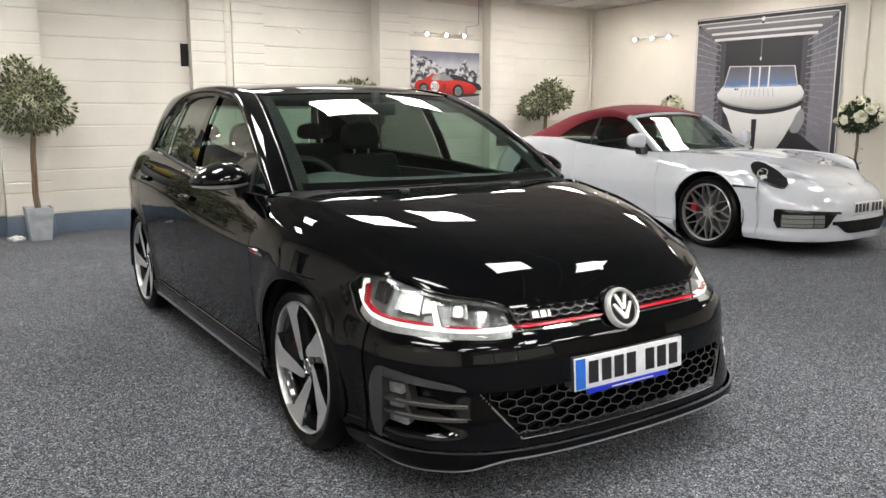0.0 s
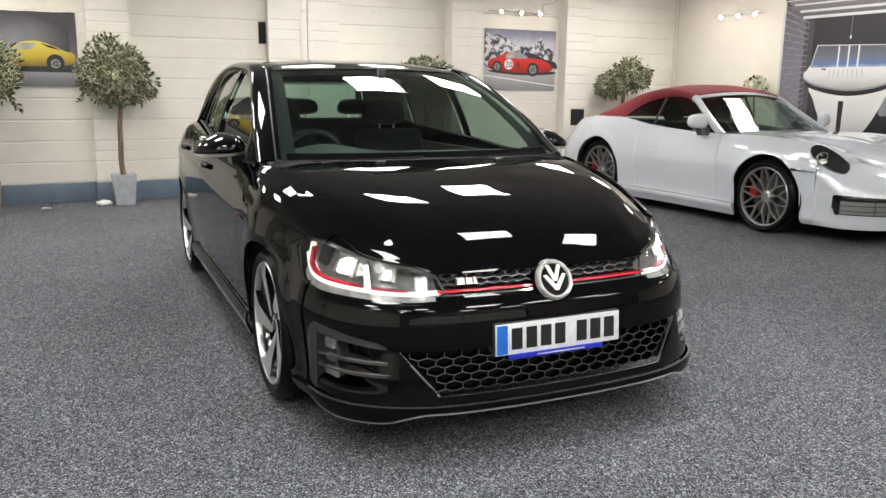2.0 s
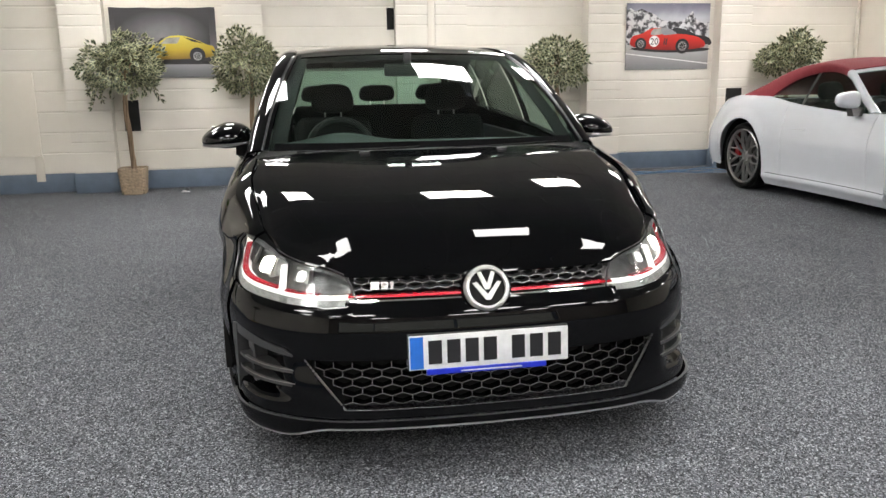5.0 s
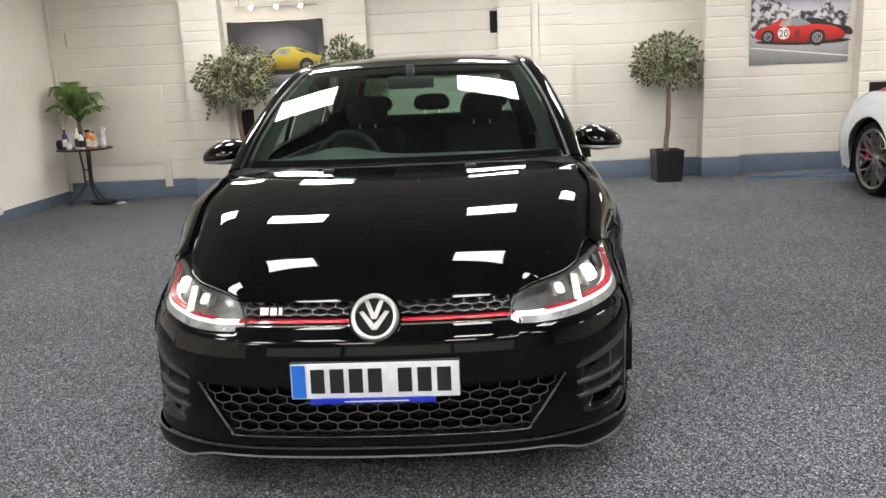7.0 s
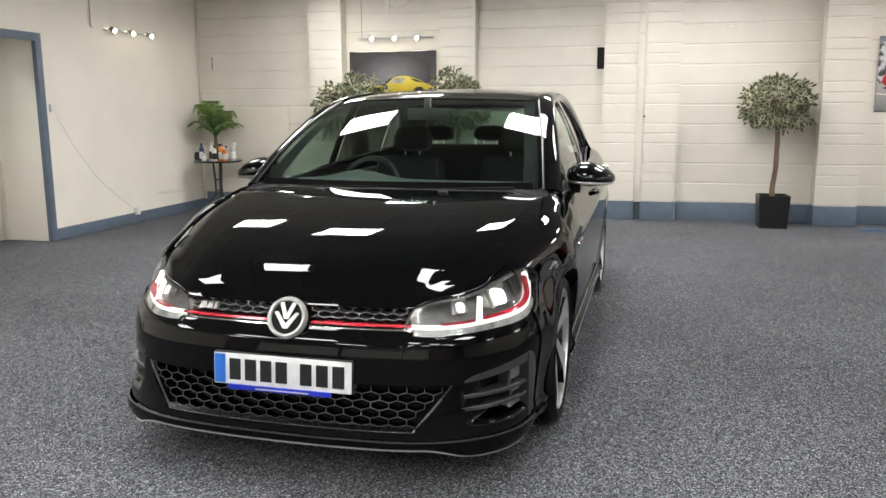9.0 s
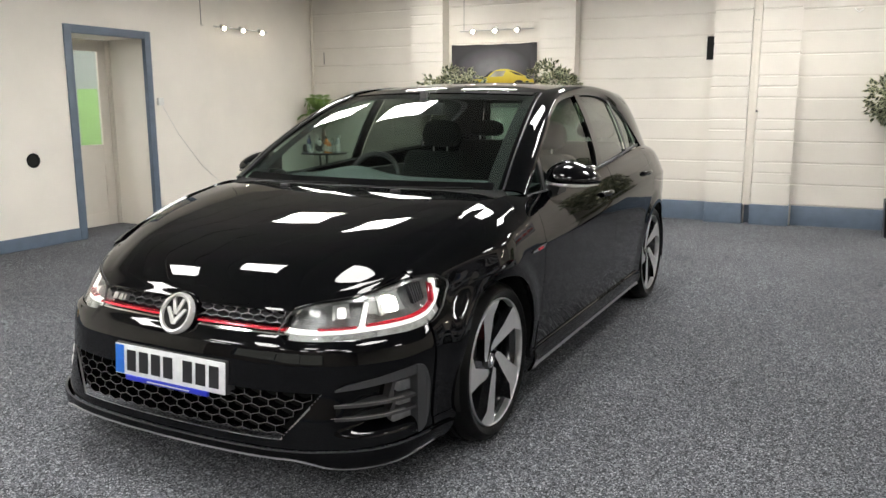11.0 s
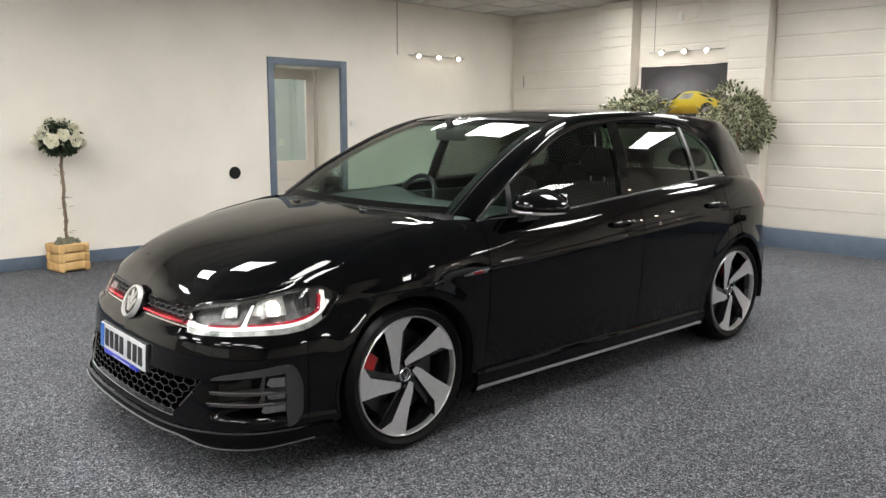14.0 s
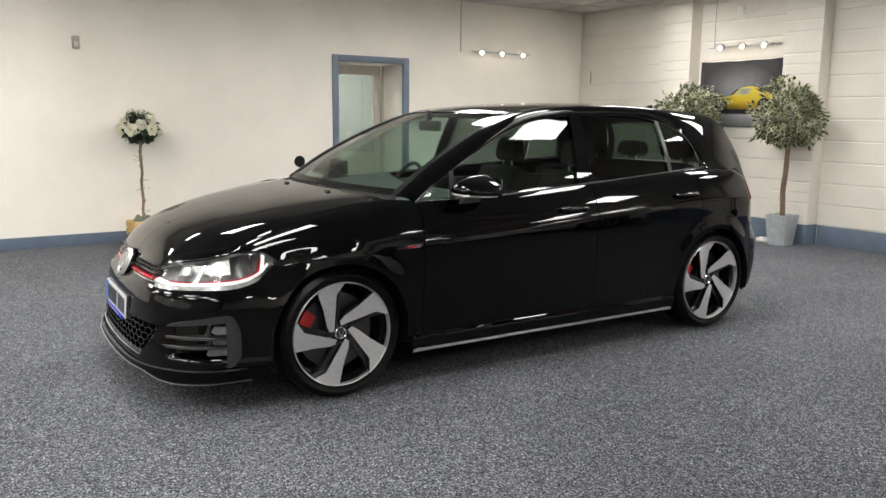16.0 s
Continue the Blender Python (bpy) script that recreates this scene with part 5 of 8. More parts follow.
for sd in (1, -1):
    hl = new("headlamp")
    hl.parent = CAR
    hl["label"] = "clear headlamp with lit white light guides and a red line"
    ribbon("lamp_bowl", lamp_s(0.0), lamp_s(1.0), lambda s: LAMP_LO(s) - 0.006, lambda s: LAMP_HI(s) + 0.006, -0.052, -0.046, M_LAMPBOWL, hl, "dark lamp interior", sd, 40)
    ribbon("lamp_floor", lamp_s(0.0), lamp_s(0.90), lambda s: LAMP_LO(s) - 0.003, lambda s: LAMP_LO(s) + 0.0185, -0.05, -0.012, M_LAMPFLOOR, hl, "pale grey lamp floor", sd, 40)
    ribbon("running_lamp", lamp_s(0.02), lamp_s(0.955), lambda s: LAMP_LO(s) + 0.0185, lambda s: min(LAMP_HI(s) - 0.004, LAMP_LO(s) + 0.0258), -0.05, -0.014, M_LEDBAND, hl, "lit cream running lamp band", sd, 40)
    ribbon("lamp_roof", lamp_s(0.05), lamp_s(0.94), lambda s: LAMP_HI(s) - 0.012, lambda s: LAMP_HI(s) + 0.004, -0.05, -0.006, M_LAMPBOWL, hl, "", sd, 40)
    ribbon("light_guide", lamp_s(0.03), lamp_s(0.44), lambda s: LAMP_LO(s) + 0.0255, lambda s: LAMP_LO(s) + 0.030, -0.03, -0.012, M_LEDSOFT, hl, "lit white light guide", sd)
    ribbon("light_guide", lamp_s(0.42), lamp_s(0.915), lambda s: LAMP_LO(s) + 0.0265, lambda s: LAMP_LO(s) + 0.031, -0.03, -0.012, M_LEDSOFT, hl, "lit white light guide", sd)
    strip("light_guide", [(lamp_s(0.424), LAMP_LO(lamp_s(0.41)) + 0.024), (lamp_s(0.452), LAMP_LO(lamp_s(0.45)) + 0.024), (lamp_s(0.505), lamp_z(lamp_s(0.505), 0.78)), (lamp_s(0.490), lamp_z(lamp_s(0.490), 0.80))], -0.03, -0.012, M_LEDSOFT, hl, "", sd)
    strip("light_guide", [(lamp_s(0.90), LAMP_LO(lamp_s(0.90)) + 0.024), (lamp_s(0.925), LAMP_LO(lamp_s(0.925)) + 0.024), (lamp_s(0.935), LAMP_HI(lamp_s(0.935)) - 0.012), (lamp_s(0.92), LAMP_HI(lamp_s(0.92)) - 0.012)], -0.03, -0.012, M_LEDSOFT, hl, "", sd)
    ribbon("red_line", lamp_s(0.20), lamp_s(0.415), lambda s: LAMP_LO(s) + 0.031, lambda s: LAMP_LO(s) + 0.036, -0.03, -0.011, M_REDLINE, hl, "thin red line", sd)
    ribbon("red_line", lamp_s(0.47), lamp_s(0.895), lambda s: LAMP_LO(s) + 0.032, lambda s: LAMP_LO(s) + 0.038, -0.03, -0.011, M_REDLINE, hl, "thin red line", sd)
    strip("red_line", [(lamp_s(0.878), LAMP_LO(lamp_s(0.878)) + 0.036), (lamp_s(0.898), LAMP_LO(lamp_s(0.898)) + 0.033), (lamp_s(0.912), lamp_z(lamp_s(0.912), 0.72)), (lamp_s(0.898), lamp_z(lamp_s(0.898), 0.76))], -0.03, -0.011, M_REDLINE, hl, "", sd)
    for t, w, k0, k1, lit in ((0.64, 0.060, 0.42, 0.90, True), (0.33, 0.042, 0.50, 0.86, False)):
        s0 = lamp_s(t)
        pr = new("projector")
        pr.parent = hl
        strip("bezel", [(s0 - w, lamp_z(s0 - w, k0)), (s0 + w, lamp_z(s0 + w, k0)), (s0 + w * 0.85, lamp_z(s0 + w * 0.85, k1)), (s0 - w * 0.8, lamp_z(s0 - w * 0.8, k1))], -0.046, -0.026, M_LAMPDARK, pr, "", sd)
        strip("brow", [(s0 - w, lamp_z(s0 - w, k1 - 0.06)), (s0 + w * 0.9, lamp_z(s0 + w * 0.9, k1 - 0.06)), (s0 + w * 0.85, lamp_z(s0 + w * 0.85, k1 + 0.03)), (s0 - w * 0.8, lamp_z(s0 - w * 0.8, k1 + 0.03))], -0.046, -0.020, M_LAMPSILVER, pr, "satin silver brow", sd)
        strip("bezel_wall", [(s0 - w * 1.02, lamp_z(s0 - w, k0)), (s0 - w * 0.74, lamp_z(s0 - w * 0.7, k0)), (s0 - w * 0.66, lamp_z(s0 - w * 0.6, k1)), (s0 - w * 0.9, lamp_z(s0 - w * 0.8, k1))], -0.046, -0.019, M_LAMPSILVER, pr, "", sd)
        strip("lens", [(s0 + w * 0.50 * math.copysign(abs(math.cos(q)) ** 0.6, math.cos(q)), lamp_z(s0, (k0 + k1) / 2 - 0.02 + (k1 - k0) * 0.36 * math.copysign(abs(math.sin(q)) ** 0.6, math.sin(q)))) for q in [2 * math.pi * k / 20 for k in range(20)]], -0.028, -0.018, M_LEDWHITE if lit else M_LEDSOFT, pr, "lit projector lens" if lit else "dimly lit projector lens", sd)
    strip("reflector", [(lamp_s(0.485), lamp_z(lamp_s(0.485), 0.52)), (lamp_s(0.60), lamp_z(lamp_s(0.60), 0.42)), (lamp_s(0.61), lamp_z(lamp_s(0.61), 0.82)), (lamp_s(0.53), lamp_z(lamp_s(0.53), 0.84))], -0.047, -0.034, M_LAMPSILVER, hl, "silver reflector beside the lit lens", sd)
    for k in range(6):
        t = 0.78 + 0.014 * k
        strip("lamp_rib", [(lamp_s(t), lamp_z(lamp_s(t), 0.42)), (lamp_s(t + 0.006), lamp_z(lamp_s(t + 0.006), 0.42)), (lamp_s(t + 0.006), lamp_z(lamp_s(t + 0.006), 0.85)), (lamp_s(t), lamp_z(lamp_s(t), 0.85))], -0.045, -0.028, M_SATIN, hl, "", sd)
    sheet("lens_cover", lambda u, v: g_body(lamp_s(u), LAMP_LO(lamp_s(u)) - 0.004 + (LAMP_HI(lamp_s(u)) - LAMP_LO(lamp_s(u)) + 0.008) * v, 0.003, False), 40, 12, M_LENS, hl, "clear lamp cover", 0.0, flip=True, side=sd).visible_shadow = False
    ring = [Vector(skin(lamp_s(t) * sd, LAMP_LO(lamp_s(t)) - 0.004, 0.001)) for t in np.linspace(0, 1, 36)] + [Vector(skin(lamp_s(t) * sd, LAMP_HI(lamp_s(t)) + 0.004, 0.001)) for t in np.linspace(1, 0, 36)]
    v, f = tube_data(ring, 0.0042, 6, True)
    build("lamp_seal", v, f, M_SATIN, hl)

# tail lamps
for sd in (1, -1):
    st0, st1 = GP.of_y(3.0), GP.of_y(3.30)
    v = sheet("tail_lamp", lambda u, v: g_body(st0 + (st1 - st0) * u, 0.80 + 0.03 * (1 - u) + (0.15 - 0.03 * (1 - u)) * v, 0.006, False), 14, 8, M_TAIL, CAR, "red tail lamp lens", 0.01, flip=True, side=sd)

# door mirrors
for sd in (1, -1):
    mr = new("door_mirror")
    mr.parent = CAR
    mr["label"] = "gloss black door mirror with a grey lower strip"

    def shell(u, v):
        a, b = math.pi * (2 * u - 1), math.pi * (v - 0.5)
        x, y, z = math.cos(b) * math.cos(a), math.cos(b) * math.sin(a), math.sin(b)
        x = math.copysign(abs(x) ** 0.85, x)
        z = math.copysign(abs(z) ** 0.9, z)
        y = y * 1.85 if y < 0 else y * 0.62
        z = z * 0.98 if z > 0 else z * 0.56
        taper = 1 - 0.34 * max(0, x)
        return (sd * (0.915 + 0.120 * x), 0.775 + 0.096 * y + 0.015 * x, 0.985 + 0.080 * z * taper - 0.008 * x)

    v, f = [], []
    nu, nv = 40, 20
    for i in range(nu):
        for j in range(nv + 1):
            v.append(shell(i / nu, j / nv))
    for i in range(nu):
        for j in range(nv):
            q = (i * (nv + 1) + j, ((i + 1) % nu) * (nv + 1) + j, ((i + 1) % nu) * (nv + 1) + j + 1, i * (nv + 1) + j + 1)
            f.append(q if sd > 0 else q[::-1])
    build("mirror_shell", v, f, M_BLACKPAINT, mr)
    line = []
    for i in range(22):
        a = -math.pi * (0.02 + 0.96 * i / 21)
        ca, sa = math.cos(a), math.sin(a)
        line.append((sd * (0.915 + 0.120 * math.copysign(abs(ca) ** 0.85, ca) * 0.95), 0.775 + 0.178 * sa * 0.95 + 0.015 * ca, 0.966 - 0.006 * ca))
    v, f = tube_data(line, [0.002 + 0.006 * math.sin(math.pi * i / 21) for i in range(22)], 6)
    build("mirror_strip", v, f, M_RIMGREY, mr, "grey indicator strip")
    part("mirror_glass", box_bm(sd * 0.84, sd * 0.995, 0.826, 0.832, 0.950, 1.042, 0.004), M_CHROME, mr, "mirror glass")
    v, f = prism_data([(0.66, 0.915), (0.78, 0.918), (0.80, 0.945), (0.76, 0.965), (0.70, 0.955)], 0.78, 0.87, lambda a, b, d: (sd * d, a, b))
    build("mirror_arm", v, f, M_SATIN, mr)

# door handles and wing badges
for sd in (1, -1):
    for y, z in ((1.410, 0.848), (2.318, 0.888)):
        dh = new("door_handle")
        dh.parent = CAR
        s = GP.of_y(y)
        x = g_body(s, z)[0]
        grip = []
        for i in range(15):
            a = -0.098 + 0.196 * i / 14
            grip.append((sd * (x + 0.030 - 0.012 * (a / 0.098) ** 2), y + a, z + 0.003))
        v, f = tube_data(grip, [0.006 + 0.011 * math.sin(math.pi * (0.08 + 0.84 * i / 14)) ** 0.5 for i in range(15)], 12)
        build("grip", v, f, M_BLACKPAINT, dh, "gloss black pull handle")
        bm = ball_bm(Matrix.Translation((sd * (x - 0.001), y + 0.01, z - 0.006)) @ Matrix.Diagonal((0.006, 0.060, 0.032, 1)), 1.0)
        part("handle_cup", bm, M_RIMBLACK, dh)
        for e in (-0.075, 0.075):
            part("handle_foot", box_bm(sd * (x - 0.01), sd * (x + 0.024), y + e - 0.014, y + e + 0.014, z - 0.012, z + 0.012, 0.003), M_BLACKPAINT, dh)
    bz = 0.722
    x = g_body(GP.of_y(0.36), bz)[0]
    wb = new("wing_badge")
    wb.parent = CAR
    wb["label"] = "small chrome and red wing badge"
    v, f = prism_data([(0.265, -0.005), (0.40, -0.009), (0.418, 0.008), (0.34, 0.010), (0.265, 0.002)], 0.008, 0.018, lambda a, b, d: (sd * (g_body(GP.of_y(a), bz + b)[0] + d), a, bz + b + 0.05 * (a - 0.34)))
    build("badge_blade", v, f if sd > 0 else [q[::-1] for q in f], M_CHROME, wb, "", 25)
    v, f = prism_data([(0.325, -0.004), (0.378, -0.005), (0.378, 0.005), (0.325, 0.005)], 0.018, 0.0205, lambda a, b, d: (sd * (g_body(GP.of_y(a), bz + b)[0] + d), a, bz + b + 0.05 * (a - 0.34)))
    build("badge_insert", v, f if sd > 0 else [q[::-1] for q in f], M_REDLINE, wb, "", 25)

# wipers and washer jets
for x0, x1 in ((-0.58, -0.05), (0.02, 0.60)):
    wp = new("wiper")
    wp.parent = CAR
    n = 14
    blade = []
    for i in range(n):
        x = x0 + (x1 - x0) * i / (n - 1)
        p = span(x / 0.73, 0.004 + 0.008 * (i / (n - 1)))
        blade.append((p.x, p.y - 0.030, p.z - 0.006))
    v, f = tube_data(blade, 0.006, 6)
    build("wiper_blade", v, f, M_MATTE, wp)
    v, f = tube_data([(x0 + 0.03, 0.262, 0.950), blade[3], blade[6]], 0.006, 6)
    build("wiper_arm", v, f, M_SATIN, wp)
for x in (-0.30, 0.30):
    part("washer_jet", box_bm(x - 0.022, x + 0.022, 0.165, 0.185, hood(0.4, 0.95).z - 0.002, hood(0.4, 0.95).z + 0.010, 0.004), M_SATIN, CAR)

# cabin
cb = new("cabin")
cb.parent = CAR
cb["label"] = "dark cabin with cloth seats and grey dashboard"
outline = [(0.34, 0.905), (0.50, 0.940), (0.74, 0.958), (0.86, 0.945), (0.93, 0.89), (0.94, 0.76), (0.82, 0.60), (0.40, 0.58)]


def dash(u, v2):
    d = -0.72 + 1.44 * u
    q = v2 * (len(outline) - 1)
    i = min(len(outline) - 2, int(q))
    a = outline[i][0] + (outline[i + 1][0] - outline[i][0]) * (q - i)
    b = outline[i][1] + (outline[i + 1][1] - outline[i][1]) * (q - i)
    hump = 0.048 * math.exp(-((d + 0.36) / 0.19) ** 2) * step(0.62, 0.84, a) * step(0.80, 0.93, b)
    return (d, a + 0.10 * (d / 0.72) ** 2, b - 0.012 * (d / 0.72) ** 2 + hump)


sheet("dashboard", dash, 40, 42, M_DASH, cb, "soft dark grey dashboard", 0.0, flip=False)
sw = new("steering_wheel")
sw.parent = CAR
sw.matrix_local = pose(-0.36, 1.03, 0.888, 68, 0, 0)
sw["label"] = "black three-spoke steering wheel"
v, f = tube_data([(0.170 * math.cos(a), 0.170 * math.sin(a), 0) for a in [2 * math.pi * k / 40 for k in range(40)]], 0.015, 8, True)
build("wheel_rim", v, f, M_SATIN, sw)
part("boss", cone_bm(Matrix.Translation((0, 0, -0.01)), 0.075, 0.06, 0.05, 24), M_SATIN, sw)
for a in (0, 180, 270):
    bm = box_bm(0.05, 0.175, -0.018, 0.018, -0.008, 0.008, 0.004)
    bmesh.ops.transform(bm, matrix=pose(0, 0, 0, 0, 0, a), verts=bm.verts)
    part("spoke", bm, M_SATIN, sw)
part("column", cone_bm(Matrix.Translation((0, 0, -0.14)), 0.05, 0.04, 0.24, 16), M_SATIN, sw)
seat(CAR, -0.36, 1.42, 0.52, 0.52, 0.545)
seat(CAR, 0.36, 1.42, 0.52, 0.52, 0.545)
seat(CAR, 0.0, 2.28, 0.52, 1.24, 0.585, True)
im = new("cabin_mirror")
im.parent = CAR
part("glass", box_bm(-0.12, 0.12, 0.985, 1.01, 1.265, 1.33, 0.012), M_SATIN, im)
part("stem", box_bm(-0.02, 0.02, 0.97, 1.0, 1.32, 1.39, 0.008), M_SATIN, im)
part("parcel_shelf", box_bm(-0.62, 0.62, 2.62, 3.10, 0.93, 0.95, 0.006), M_SEAT, cb)
part("cabin_floor", box_bm(-0.72, 0.72, 0.55, 2.9, 0.27, 0.32), M_MATTE, cb, smooth=False)
for sd in (1, -1):
    part("door_card", box_bm(sd * 0.735, sd * 0.775, 0.55, 2.5, 0.32, 0.915, 0.01), M_SATIN, cb)
part("bulkhead", box_bm(-0.70, 0.70, 0.32, 0.36, 0.30, 0.86), M_MATTE, cb, smooth=False)


# ---- white convertible with a red hood ----
SPC = thing("convertible_car", pose(5.12, 2.10, 0, 0, 0, 0.6), "gloss white convertible sports car with a dark red fabric roof", "car")
SP = Plan([(0, -1.055), (0.28, -1.038), (0.52, -0.968), (0.70, -0.838), (0.80, -0.67), (0.855, -0.445), (0.893, -0.05), (0.893, 0.35), (0.875, 0.9), (0.878, 1.4), (0.903, 1.9), (0.926, 2.4), (0.915, 2.8), (0.86, 3.15), (0.70, 3.40), (0.4, 3.51), (0, 3.54)])
SP_F = curve([0.10, 0.14, 0.20, 0.30, 0.40, 0.47, 0.53, 0.58, 0.62, 0.68], [-0.05, -0.012, 0.0, 0.0, -0.008, -0.025, -0.055, -0.095, -0.15, -0.25])
SP_R = curve([0.2, 0.35, 0.5, 0.65, 0.8, 0.9], [-0.06, -0.01, 0.0, -0.03, -0.12, -0.2])
SP_LOW = curve([0.10, 0.16, 0.20, 0.26, 0.36, 0.50, 0.60], [-0.09, -0.055, -0.03, -0.038, -0.028, -0.006, 0.0])
sp_s = [0.0, SP.of_x(0.35), SP.of_x(0.58)] + [SP.of_y(y) for y in (-0.72, -0.55, -0.35, -0.1, 0.2, 0.5, 0.8, 1.3, 1.8, 2.2, 2.6, 3.0, 3.25)] + [SP.len]
SP_TOP = curve(sp_s, [0.605, 0.622, 0.668, 0.748, 0.812, 0.846, 0.866, 0.878, 0.876, 0.874, 0.895, 0.940, 0.985, 0.985, 0.925, 0.85, 0.76])
SP_ARCH = [(0.0, 0.345, 0.384), (2.45, 0.36, 0.398)]


def p_body(s, z, lift=0.0):
    x, y = SP.at(s)
    nx, ny = SP.out(s)
    zt, zc = SP_TOP(s), 0.56
    wf = 1 - step(-0.85, -0.45, y)
    wr = step(2.9, 3.35, y)
    if z <= zc:
        ds = SP_LOW(z)
    else:
        t = min(1.0, (z - zc) / max(0.05, zt - zc))
        round_ = -0.17 * (1 - math.sqrt(max(0.0, 1 - (0.97 * t) ** 2)))
        door = -0.012 * t - 0.075 * t * t
        k = step(0.25, 0.8, y) * (1 - step(1.6, 2.2, y))
        ds = round_ * (1 - k) + door * k
    d = ds * (1 - wf - wr) + SP_F(z) * wf + SP_R(z) * wr
    for yc, zh, r in SP_ARCH:
        q = math.hypot(y - yc, z - zh)
        d += 0.014 * (1 - step(r + 0.01, r + 0.12, q)) if q >= r - 0.02 else 0.014
    d += lift
    return (x + nx * d, y + ny * d, z)


def p_columns(y0, y1):
    ys = list(np.linspace(y0, y1, max(2, int((y1 - y0) / 0.05))))
    for yc, zh, r in SP_ARCH:
        ys += [yc + r * math.cos(math.pi * k / 24) * 0.9999 for k in range(25)] + [yc - r - 0.0005, yc + r + 0.0005]
    return sorted({round(y, 5) for y in ys if y0 <= y <= y1})


def p_low(y, low):
    for yc, zh, r in SP_ARCH:
        if abs(y - yc) < r:
            return max(low, zh + math.sqrt(r * r - (y - yc) ** 2))
    return low


def p_side(name, y0, y1, low, rows, sd, mat=M_WHITEPAINT, top=None, lift=0.0):
    ys = p_columns(y0, y1)

    def fn(u, v):
        y = ys[int(round(u * (len(ys) - 1)))]
        s = SP.of_y(y)
        zb = p_low(y, low)
        return p_body(s, zb + ((top or SP_TOP(s)) - zb) * v, lift)

    return sheet(name, fn, 1, rows, mat, SPC, "", 0.012, flip=True, us=[i / (len(ys) - 1) for i in range(len(ys))], side=sd)


def p_skin(s, z, lift):
    p = p_body(abs(s), z, lift)
    return (math.copysign(p[0], s) if s else 0.0, p[1], p[2])


def p_patch(name, sd, lo, hi, s0, s1, l1, mat, parent=SPC, label="", n=16, m=8, depth=0.02):
    """A relief lying on the skin between heights lo(s) and hi(s)."""
    lo2 = lo if callable(lo) else (lambda s: lo)
    hi2 = hi if callable(hi) else (lambda s: hi)

    def fn(u, v):
        s = s0 + (s1 - s0) * u
        return p_body(s, lo2(s) + (hi2(s) - lo2(s)) * v, l1)
    return sheet(name, fn, n, m, mat, parent, label, depth, flip=True, side=sd)


for sd in (1, -1):
    p_side("front_wing", -0.50, 0.618, 0.232, 26, sd)
    p_side("door", 0.623, 1.795, 0.232, 26, sd)
    p_side("rear_wing", 1.80, 3.10, 0.232, 26, sd)
    p_side("side_skirt", 0.36, 2.075, 0.115, 8, sd, top=0.228, lift=0.008)


def p_band(name, s0, s1, lo, hi, cols, rows, mat, lift=0.0, label=""):
    def fn(u, v):
        s = s0 + (s1 - s0) * u
        b = hi(s) if callable(hi) else hi
        a = lo(s) if callable(lo) else lo
        return p_body(s, a + (b - a) * v, lift)
    return sheet(name, fn, cols, rows, mat, SPC, label, 0.01, flip=True, both=True)


p_band("front_bumper", 0.0, SP.of_y(-0.372), lambda s: p_low(SP.at(s)[1], 0.15), lambda s: SP_TOP(s) if s < SP.of_y(-0.503) else 0.30, 70, 40, M_WHITEPAINT)
p_band("rear_bumper", SP.of_y(3.104), SP.len, 0.2, lambda s: SP_TOP(s), 40, 24, M_WHITEPAINT)

PS1, PS2 = SP.of_y(-0.78), SP.of_y(0.60)
P_MID = spline([p_body(0, SP_TOP(0)), (0, -0.82, 0.700), (0, -0.46, 0.806), (0, -0.10, 0.876), (0, 0.20, 0.904), (0, 0.46, 0.908)], 200)
P_REAR = spline([(0, 0.46, 0.908), (0.32, 0.50, 0.908), (0.58, 0.58, 0.895), p_body(PS2, SP_TOP(PS2))], 100)


def p_hood(u, v):
    front = Vector(p_body(PS1 * u, SP_TOP(PS1 * u)))
    sv = PS1 + (PS2 - PS1) * v
    edge_p = Vector(p_body(sv, SP_TOP(sv)))
    mid, rear = line_at(P_MID, v), line_at(P_REAR, u)
    c10 = Vector(p_body(PS1, SP_TOP(PS1)))
    p = front * (1 - v) + rear * v + mid * (1 - u) + edge_p * u - (P_MID[0] * (1 - u) * (1 - v) + c10 * u * (1 - v) + P_MID[-1] * (1 - u) * v + P_REAR[-1] * u * v)
    p.z += 0.006 * math.exp(-((u - 0.82) / 0.18) ** 2) * math.sin(math.pi * v) ** 0.7
    return p


def both_ways(fn):
    """Makes a half surface, u from the middle out, into a whole one."""
    def whole(u, v):
        w = 2 * u - 1
        p = Vector(fn(abs(w), v))
        return Vector((math.copysign(p.x, w) if w else 0.0, p.y, p.z))
    return whole


sheet("bonnet", both_ways(p_hood), 60, 40, M_WHITEPAINT, SPC, "", 0.012)
P_DLO = [(0.72, 0.872), (0.90, 0.985), (1.08, 1.105), (1.24, 1.190), (1.50, 1.235), (1.75, 1.210), (1.98, 1.135), (2.15, 1.03), (2.24, 0.955)]


def p_glass_x(y, z):
    q = z - 0.87
    return 0.795 - 0.012 * ((y - 1.4) / 0.8) ** 2 - 0.45 * q - 0.3 * q * q


